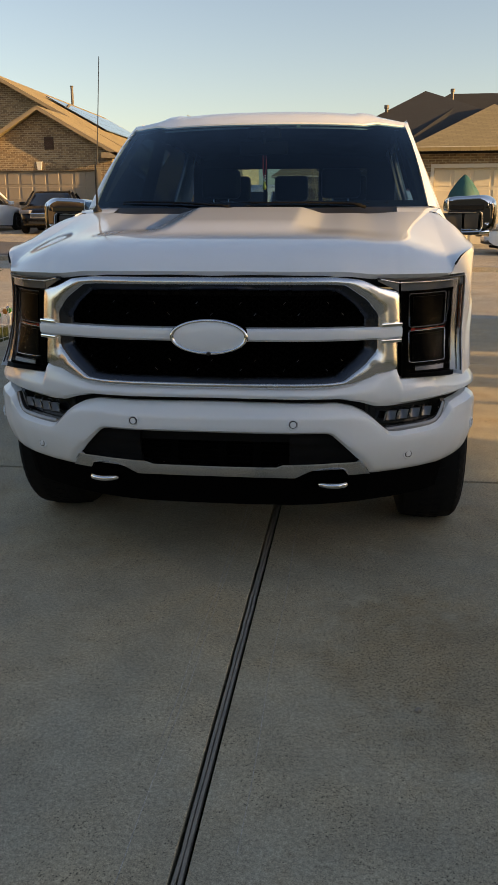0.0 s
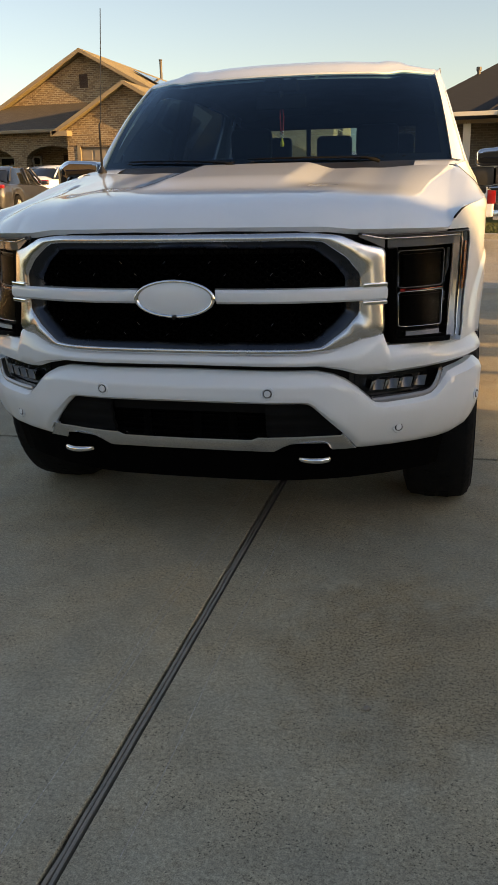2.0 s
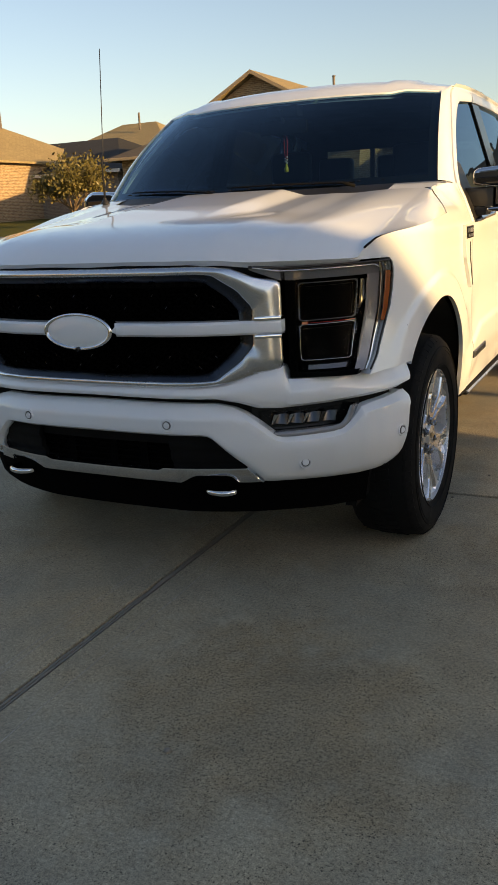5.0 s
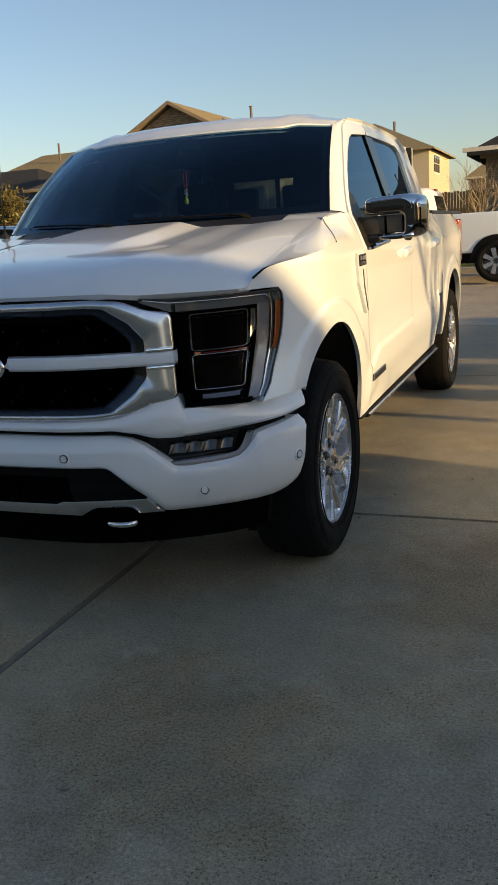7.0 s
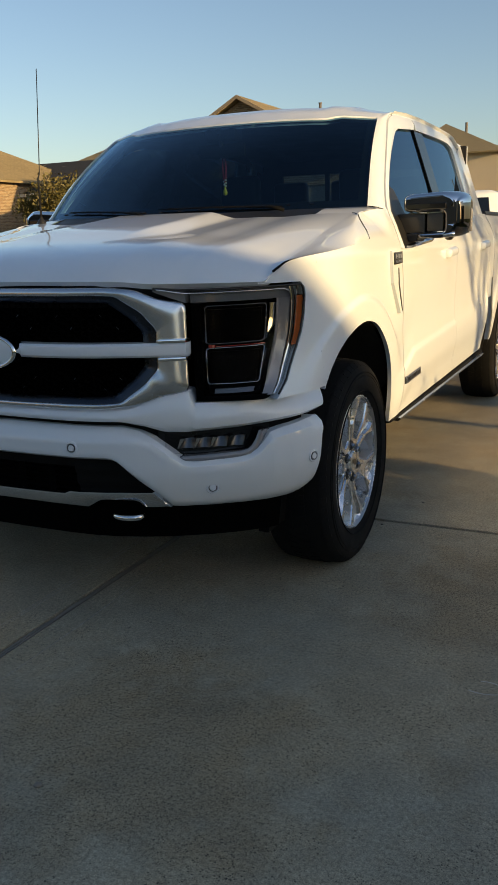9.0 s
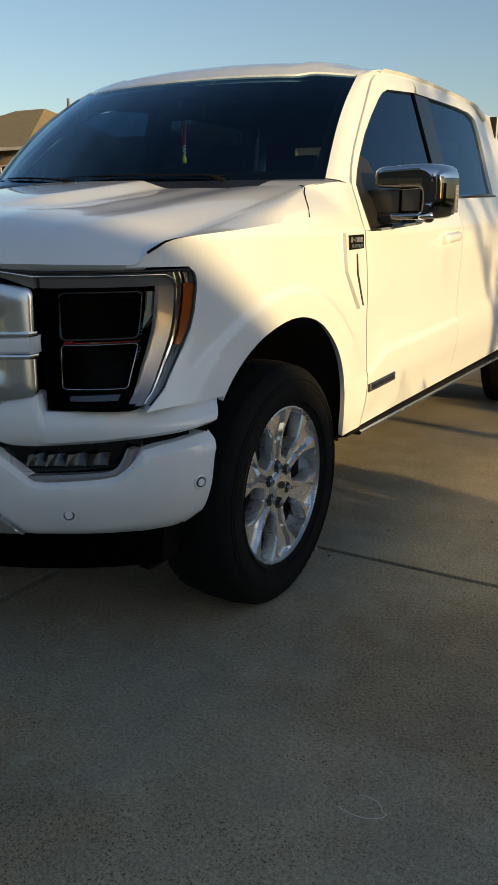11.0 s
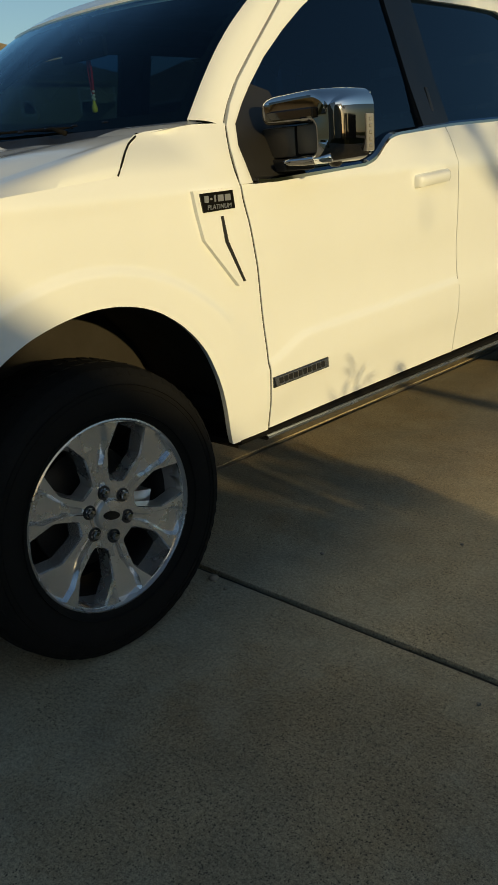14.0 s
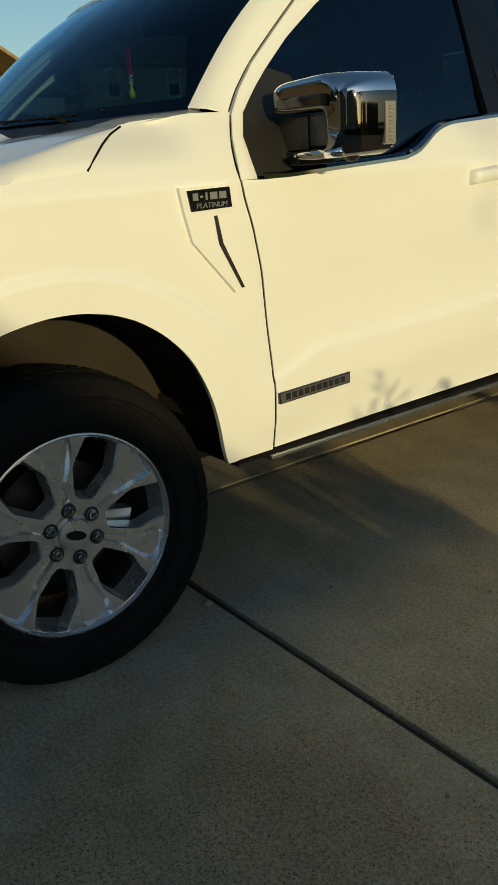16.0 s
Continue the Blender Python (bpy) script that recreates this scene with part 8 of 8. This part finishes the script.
def far_pickup():
    at = on_ground(-1.15, 14.9, -0.01)
    c = thing("white_pickup", at, "white pickup truck parked along the far kerb", "truck")
    T = Matrix.Translation(at) @ Matrix.Rotation(radians(90), 4, "Z") @ Matrix.Diagonal((1, 1, 0.97, 1))
    # nose towards local +y; bed behind
    for nm, y0, y1, z0, z1, w, mt in (("bed", -2.75, -0.72, 0.55, 1.30, 0.97, PAINT), ("hood", 1.35, 2.75, 0.55, 1.18, 0.95, PAINT), ("cab_lower", -0.70, 1.37, 0.50, 1.22, 0.97, PAINT)):
        bm = box((-w, y0, z0), (w, y1, z1), 0.05, 3)
        if nm == "bed":
            pass
        part(nm, bm, mt, c, smooth=40).matrix_world = T
    loops = [[T @ Vector((sx * x, y, z)) for sx, x, y, z in ((-1, wx, ya, z), (1, wx, ya, z), (1, wx, yb, z), (-1, wx, yb, z))] for z, wx, ya, yb in ((1.20, 0.93, -0.68, 1.38), (1.75, 0.72, -0.55, 0.62), (1.83, 0.66, -0.45, 0.5), (1.85, 0.4, -0.3, 0.35))]
    part("cab_roof", loft(loops, cap=True, flip=False), PAINT, c, smooth=35)
    for sg in (1, -1):
        for ya, yb, yc, yd in ((-0.50, 0.02, -0.02, -0.42), (0.10, 1.05, 0.52, 0.08)):
            part("window", prism([(ya, 1.24), (yb, 1.24), (yc, 1.70), (yd, 1.70)], lambda a, b, d: T @ Vector((sg * (0.935 - 0.40 * (b - 1.2) + d), a, b)), -0.006, 0.012), WINDOW_DARK, c, "dark car glass")
        for hub in (-1.75, 1.75):
            road_wheel(c, T @ Vector((sg * 0.88, hub, 0.385)), 0.385, 0.25, radians(90) + (0 if sg > 0 else math.pi), SATIN)
            P = []
            for a in steps(-0.05, math.pi + 0.05, 18):
                P.append([T @ Vector((sg * x, hub + 0.46 * math.cos(a), 0.42 + 0.46 * math.sin(a))) for x in (0.60, 0.982)])
            bm = bmesh.new()
            add_grid(bm, P)
            part("wheel_arch", bm, BLACK_MATT, c)
            part("arch_face", prism([(hub + 0.46 * math.cos(a), 0.42 + 0.46 * math.sin(a)) for a in steps(-0.05, math.pi + 0.05, 18)], lambda a, b, d: T @ Vector((sg * d, a, b)), 0.972, 0.984), BLACK_MATT, c)
        part("tail_lamp", box((-0.03, -0.08, -0.22), (0.03, 0.08, 0.22), 0.02, 2), REDLENS, c, "red tail lamp", smooth=50).matrix_world = T @ Matrix.Translation((sg * 0.955, -2.70, 1.02))
        part("door_mirror", box((-0.1, -0.05, -0.09), (0.1, 0.05, 0.09), 0.03, 2), BLACK, c).matrix_world = T @ Matrix.Translation((sg * 1.08, 0.95, 1.28))
    part("back_window", prism([(-0.6, 1.26), (0.6, 1.26), (0.54, 1.68), (-0.54, 1.68)], lambda a, b, d: T @ Vector((a, -0.68 + 0.23 * (b - 1.2) + d, b)), -0.012, 0.01), WINDOW_DARK, c)
    part("brake_lamp", box((-0.12, -0.02, -0.02), (0.12, 0.02, 0.02)), REDLENS, c).matrix_world = T @ Matrix.Translation((0, -0.52, 1.80))
    part("rear_bumper", box((-0.95, -2.88, 0.50), (0.95, -2.74, 0.68), 0.03, 2), CHROME, c, smooth=40).matrix_world = T
    part("underbody", box((-0.7, -2.6, 0.35), (0.7, 2.6, 0.6)), BLACK_MATT, c).matrix_world = T
    return c


far_pickup()

# a white vehicle and a covered parasol before the far garage
car("white_hatchback", "white car parked before the far garage", on_ground(6.2, 21.0, 0.1), 95, PAINT, 4.4, rim=SATIN_DARK)
px, py = 3.72, 23.6
par = thing("folded_parasol", on_ground(px, py, 0.1), "folded teal patio parasol before a garage door", "parasol")
z0 = gz(px, py) + 0.1
part("pole", tube([(px, py, z0), (px, py, z0 + 2.1)], 0.03), PIPE, par)
bm = bmesh.new()
n = 20
loops = []
for z, r in ((z0 + 1.05, 0.30), (z0 + 1.3, 0.34), (z0 + 1.6, 0.27), (z0 + 1.9, 0.14), (z0 + 2.08, 0.03)):
    loops.append([Vector((px + r * (1 + 0.35 * (k % 2)) * 1.2 * math.cos(k * math.tau / n), py + r * (1 + 0.35 * (k % 2)) * math.sin(k * math.tau / n), z)) for k in range(n)])
part("folded_canopy", loft(loops, cap=True), TARP, par, "folded teal cloth", smooth=20)

# ---- plants ----


def branch(bm, a, d, length, r, depth, rng, tips, spread=0.6, curve=0.25, kids=(2, 3)):
    pts, p, v = [a], Vector(a), Vector(d).normalized()
    n = 4
    for k in range(n):
        v = (v + Vector((rng.uniform(-1, 1), rng.uniform(-1, 1), rng.uniform(-0.3, 0.6))) * curve).normalized()
        p = p + v * length / n
        pts.append(p.copy())
    add_tube(bm, pts, [r * (1 - 0.45 * k / n) for k in range(n + 1)], 6 if r > 0.01 else 4)
    if depth == 0:
        tips.extend(pts[2:])
        return
    for k in range(rng.randint(*kids)):
        q = pts[rng.randint(2, n)]
        w = (v + Vector((rng.uniform(-1, 1), rng.uniform(-1, 1), rng.uniform(-0.4, 0.7))) * spread).normalized()
        branch(bm, q, w, length * rng.uniform(0.6, 0.85), r * 0.55, depth - 1, rng, tips, spread, curve, kids)


def leaves_mesh(points, rng, per, size, spread, droop=0.3, narrow=0.45):
    verts, faces = [], []
    for p in points:
        for _ in range(per):
            c = Vector(p) + Vector((rng.gauss(0, spread), rng.gauss(0, spread), rng.gauss(0, spread * 0.8)))
            a = Vector((rng.uniform(-1, 1), rng.uniform(-1, 1), rng.uniform(-1, 0.5) - droop)).normalized()
            b = a.cross(Vector((rng.uniform(-1, 1), rng.uniform(-1, 1), rng.uniform(-1, 1)))).normalized()
            s = size * rng.uniform(0.6, 1.3)
            n = len(verts)
            verts += [c - a * s / 2, c + b * s * narrow / 2, c + a * s / 2, c - b * s * narrow / 2]
            faces.append((n, n + 1, n + 2, n + 3))
    me = bpy.data.meshes.new("leaves")
    me.from_pydata([tuple(v) for v in verts], [], faces)
    return me


def leafy(name, at, label, height, trunk, r, depth, rng, per, size, spread, leaf, bark=None, limbs=5, category="tree", up=1.0, first=0.45, sway=0.5):
    t = thing(name, at, label, category)
    base = Vector(at)
    bm = bmesh.new()
    pts = [base + Vector((0, 0, -0.1)), base + Vector((0.02, 0.01, trunk * 0.5)), base + Vector((0.0, 0.04, trunk))]
    add_tube(bm, pts, [r * 1.25, r, r * 0.8], 10)
    tips = []
    for k in range(limbs):
        a = k * math.tau / limbs + rng.uniform(-0.4, 0.4)
        d = Vector((math.cos(a) * sway, math.sin(a) * sway, up))
        branch(bm, pts[-1] - Vector((0, 0, rng.uniform(0, trunk * 0.25))), d, (height - trunk) * first, r * 0.6, depth, rng, tips)
    part("trunk", bm, bark or BARK, t, smooth=60)
    if leaf:
        me = leaves_mesh(tips, rng, per, size, spread)
        me.materials.append(leaf)
        ob = new("crown", me)
        ob.parent, ob.matrix_parent_inverse = t, t.matrix_world.inverted()
        tagged(ob, kind="stuff")
    return t


rng = random.Random(11)
leafy("olive_tree", on_ground(-20.7, 27.2, 0.06), "small bushy tree with olive-yellow leaves on a lawn", 2.7, 0.8, 0.09, 3, rng, 16, 0.17, 0.26, LEAF_OLIVE, limbs=7, sway=1.0)
leafy("bare_sapling", on_ground(-0.33, 20.5, 0.08), "bare pale-twigged sapling beside the far lawn", 2.75, 0.62, 0.036, 3, random.Random(5), 0, 0, 0, None, TWIG, limbs=10, sway=0.2, first=0.35)
# the tree whose shade dapples the truck's side, outside the view
leafy("shade_tree", (9.5, 1.85, -0.05), "thin-leaved young tree beside the driveway", 4.3, 2.5, 0.06, 3, random.Random(33), 4, 0.11, 0.15, LEAF_GREEN, limbs=6, sway=0.9, first=0.42)


def oleander(at, rng, tall=1.0):
    t = thing("oleander_bush", at, "narrow-leaved green bush behind a low wire fence", "bush")
    bm = bmesh.new()
    verts, faces = [], []
    for k in range(26):
        a, lean = rng.uniform(0, math.tau), rng.uniform(0.05, 0.30)
        h = rng.uniform(0.75, 1.35) * tall
        pts = [Vector(at) + Vector((0.16 * math.cos(a) * q + lean * h * math.cos(a) * q ** 1.5, 0.16 * math.sin(a) * q + lean * h * math.sin(a) * q ** 1.5, h * q)) for q in steps(0, 1, 6)]
        add_tube(bm, pts, [0.012 * (1 - 0.7 * q) for q in steps(0, 1, 6)], 5)
        for m in range(34):
            q = 0.25 + 0.75 * m / 33
            i = min(5, int(q * 6))
            c = pts[i].lerp(pts[i + 1], q * 6 - i)
            b = rng.uniform(0, math.tau)
            d = Vector((math.cos(b), math.sin(b), rng.uniform(0.5, 1.3))).normalized()
            w = d.cross(Vector((0, 0, 1))).normalized() * 0.013
            ln = rng.uniform(0.11, 0.17)
            n = len(verts)
            verts += [c, c + d * ln * 0.5 + w, c + d * ln - Vector((0, 0, 0.02)), c + d * ln * 0.5 - w]
            faces.append((n, n + 1, n + 2, n + 3))
    part("stems", bm, BARK, t)
    me = bpy.data.meshes.new("leaves")
    me.from_pydata([tuple(v) for v in verts], [], faces)
    me.materials.append(LEAF_GREEN)
    ob = new("foliage", me)
    ob.parent, ob.matrix_parent_inverse = t, t.matrix_world.inverted()
    tagged(ob, kind="stuff")


oleander((-4.25, 6.9, -0.05), random.Random(3), 0.82)
# another beside the driveway, outside the view, whose tips shade the door's foot
oleander((4.05, 1.60, -0.05), random.Random(6), 0.84)

# ---- low wire fences with toy flowers ----
FLOWERS = [plain("petal_" + n, c, 0.5) for n, c in (("orange", (0.75, 0.22, 0.02)), ("blue", (0.03, 0.10, 0.42)), ("green", (0.06, 0.32, 0.05)), ("red", (0.50, 0.02, 0.02)), ("yellow", (0.75, 0.55, 0.03)))]


def fence_panel(a, b, h, flowers, rng, flip=0):
    a, b = Vector(a), Vector(b)
    f = thing("wire_border_fence", tuple(a), "low white wire border fence with arches" + (" and coloured toy flowers" if flowers else ""), "fence", "wire fences round the lawn")
    d = (b - a)
    n = max(2, round(d.length / 0.17))
    for k in range(n):
        p, q = a + d * k / n, a + d * (k + 1) / n
        m = (p + q) / 2
        pts = [p] + [p + Vector((0, 0, h * 0.55))] + [m + (p - m) * math.cos(t) + Vector((0, 0, h * 0.55 + h * 0.33 * math.sin(t))) for t in steps(0.3, math.pi - 0.3, 7)] + [q + Vector((0, 0, h * 0.55)), q]
        part("arch_wire", tube(pts, 0.0045, 5), FENCE_WHITE, f, smooth=60)
        curl = [p + Vector((0, 0, h * 0.5)), p + Vector((0, 0, h * 0.9))] + [p + d.normalized() * 0.03 * math.sin(t) + Vector((0, 0, h * 0.9 + 0.03 - 0.03 * math.cos(t))) for t in steps(0, 4.6, 8)]
        part("curl_wire", tube(curl, 0.004, 5), FENCE_WHITE, f, smooth=60)
    for z in (0.12, 0.5):
        part("rail_wire", tube([a + Vector((0, 0, h * z)), b + Vector((0, 0, h * z))], 0.004, 5), FENCE_WHITE, f)
    if flowers:
        m = round(d.length / 0.14)
        for k in range(m):
            c = a + d * (k + 0.5) / m + Vector((rng.uniform(-0.02, 0.02), rng.uniform(-0.02, 0.02), h * rng.uniform(0.84, 0.96)))
            turnm = Matrix.Translation(c) @ pose(0, 0, 0, rng.uniform(50, 100), 0, rng.uniform(-40, 40))
            prof = [(0.0, 0.012)] + [(0.0, 0.012)] * 0 + [(0.02, 0.010), (0.036, 0.004), (0.034, -0.004), (0.0, -0.008)]
            part("toy_flower", lathe(prof, 7, turnm), FLOWERS[rng.randrange(5)], f, smooth=40)


rng = random.Random(8)
for k in range(7):
    y = 2.2 + k * 0.9
    fence_panel((-3.63, y, -0.05), (-3.63, y + 0.88, -0.05), 0.36, True, rng)
for k in range(9):
    x = -3.7 - k * 0.9
    fence_panel((x, 7.75, gz(x, 7.75) - 0.05), (x - 0.88, 7.75, gz(x - 0.88, 7.75) - 0.05), 0.30, k % 2 == 0, rng)

# grass blades on the lawn beside the driveway, and along the far kerb
rng = random.Random(2)
verts, faces = [], []
for _ in range(26000):
    if rng.random() < 0.75:
        x, y, o = -3.58 - abs(rng.gauss(0, 2.2)), rng.uniform(2.0, 7.7), -0.05
    else:
        x, y, o = rng.uniform(-8, 2), rng.uniform(16.8, 19.5), 0.07
    z = gz(x, y) + o
    a, hgt = rng.uniform(0, math.tau), rng.uniform(0.025, 0.075)
    w = Vector((math.cos(a), math.sin(a), 0)) * (0.003 if o < 0 else 0.008)
    tip = Vector((x + rng.gauss(0, 0.02), y + rng.gauss(0, 0.02), z + hgt))
    n = len(verts)
    verts += [Vector((x, y, z)) - w, Vector((x, y, z)) + w, tip]
    faces.append((n, n + 1, n + 2))
me = bpy.data.meshes.new("grass_blades")
me.from_pydata([tuple(v) for v in verts], [], faces)
me.materials.append(plain("grass_blade", (0.08, 0.10, 0.025), 0.7, var=0.5, scale=2))
tagged(new("grass_blades", me), "short green grass blades beside the driveway", "grass", kind="stuff")

# ---- litter on the concrete ----
part_h = thing("curled_hair", (1.66, 0.06, 0.002), "thin pale curled fibre lying on the concrete", "fibre")
bm = bmesh.new()
add_tube(bm, [(1.655 + 0.05 * math.cos(a) * (1.0 if a > 0 else 1.25), 0.083 + 0.036 * math.sin(a), 0.003 + 0.002 * math.cos(a)) for a in steps(-2.3, 1.9, 22)], 0.0008, 5)
part("strand", bm, FENCE_WHITE, part_h)
rng = random.Random(14)
for x, y, r in ((0.90, 1.37, 0.017), (0.98, 1.345, 0.008), (1.43, 2.05, 0.006), (1.08, 1.72, 0.007), (0.72, -0.79, 0.010), (1.9, 1.3, 0.006)):
    bm = bmesh.new()
    bmesh.ops.create_icosphere(bm, subdivisions=2, radius=r, matrix=Matrix.Translation((x, y, r * 0.35)))
    for v in bm.verts:
        v.co += Vector((rng.uniform(-1, 1), rng.uniform(-1, 1), rng.uniform(-1, 0.3))) * r * 0.18
        v.co.z = max(0.0, v.co.z * 0.8)
    tagged(part("pebble", bm, JOINT, None, smooth=60), "small dark pebble lying on the concrete", "pebble", "pebbles on the driveway")
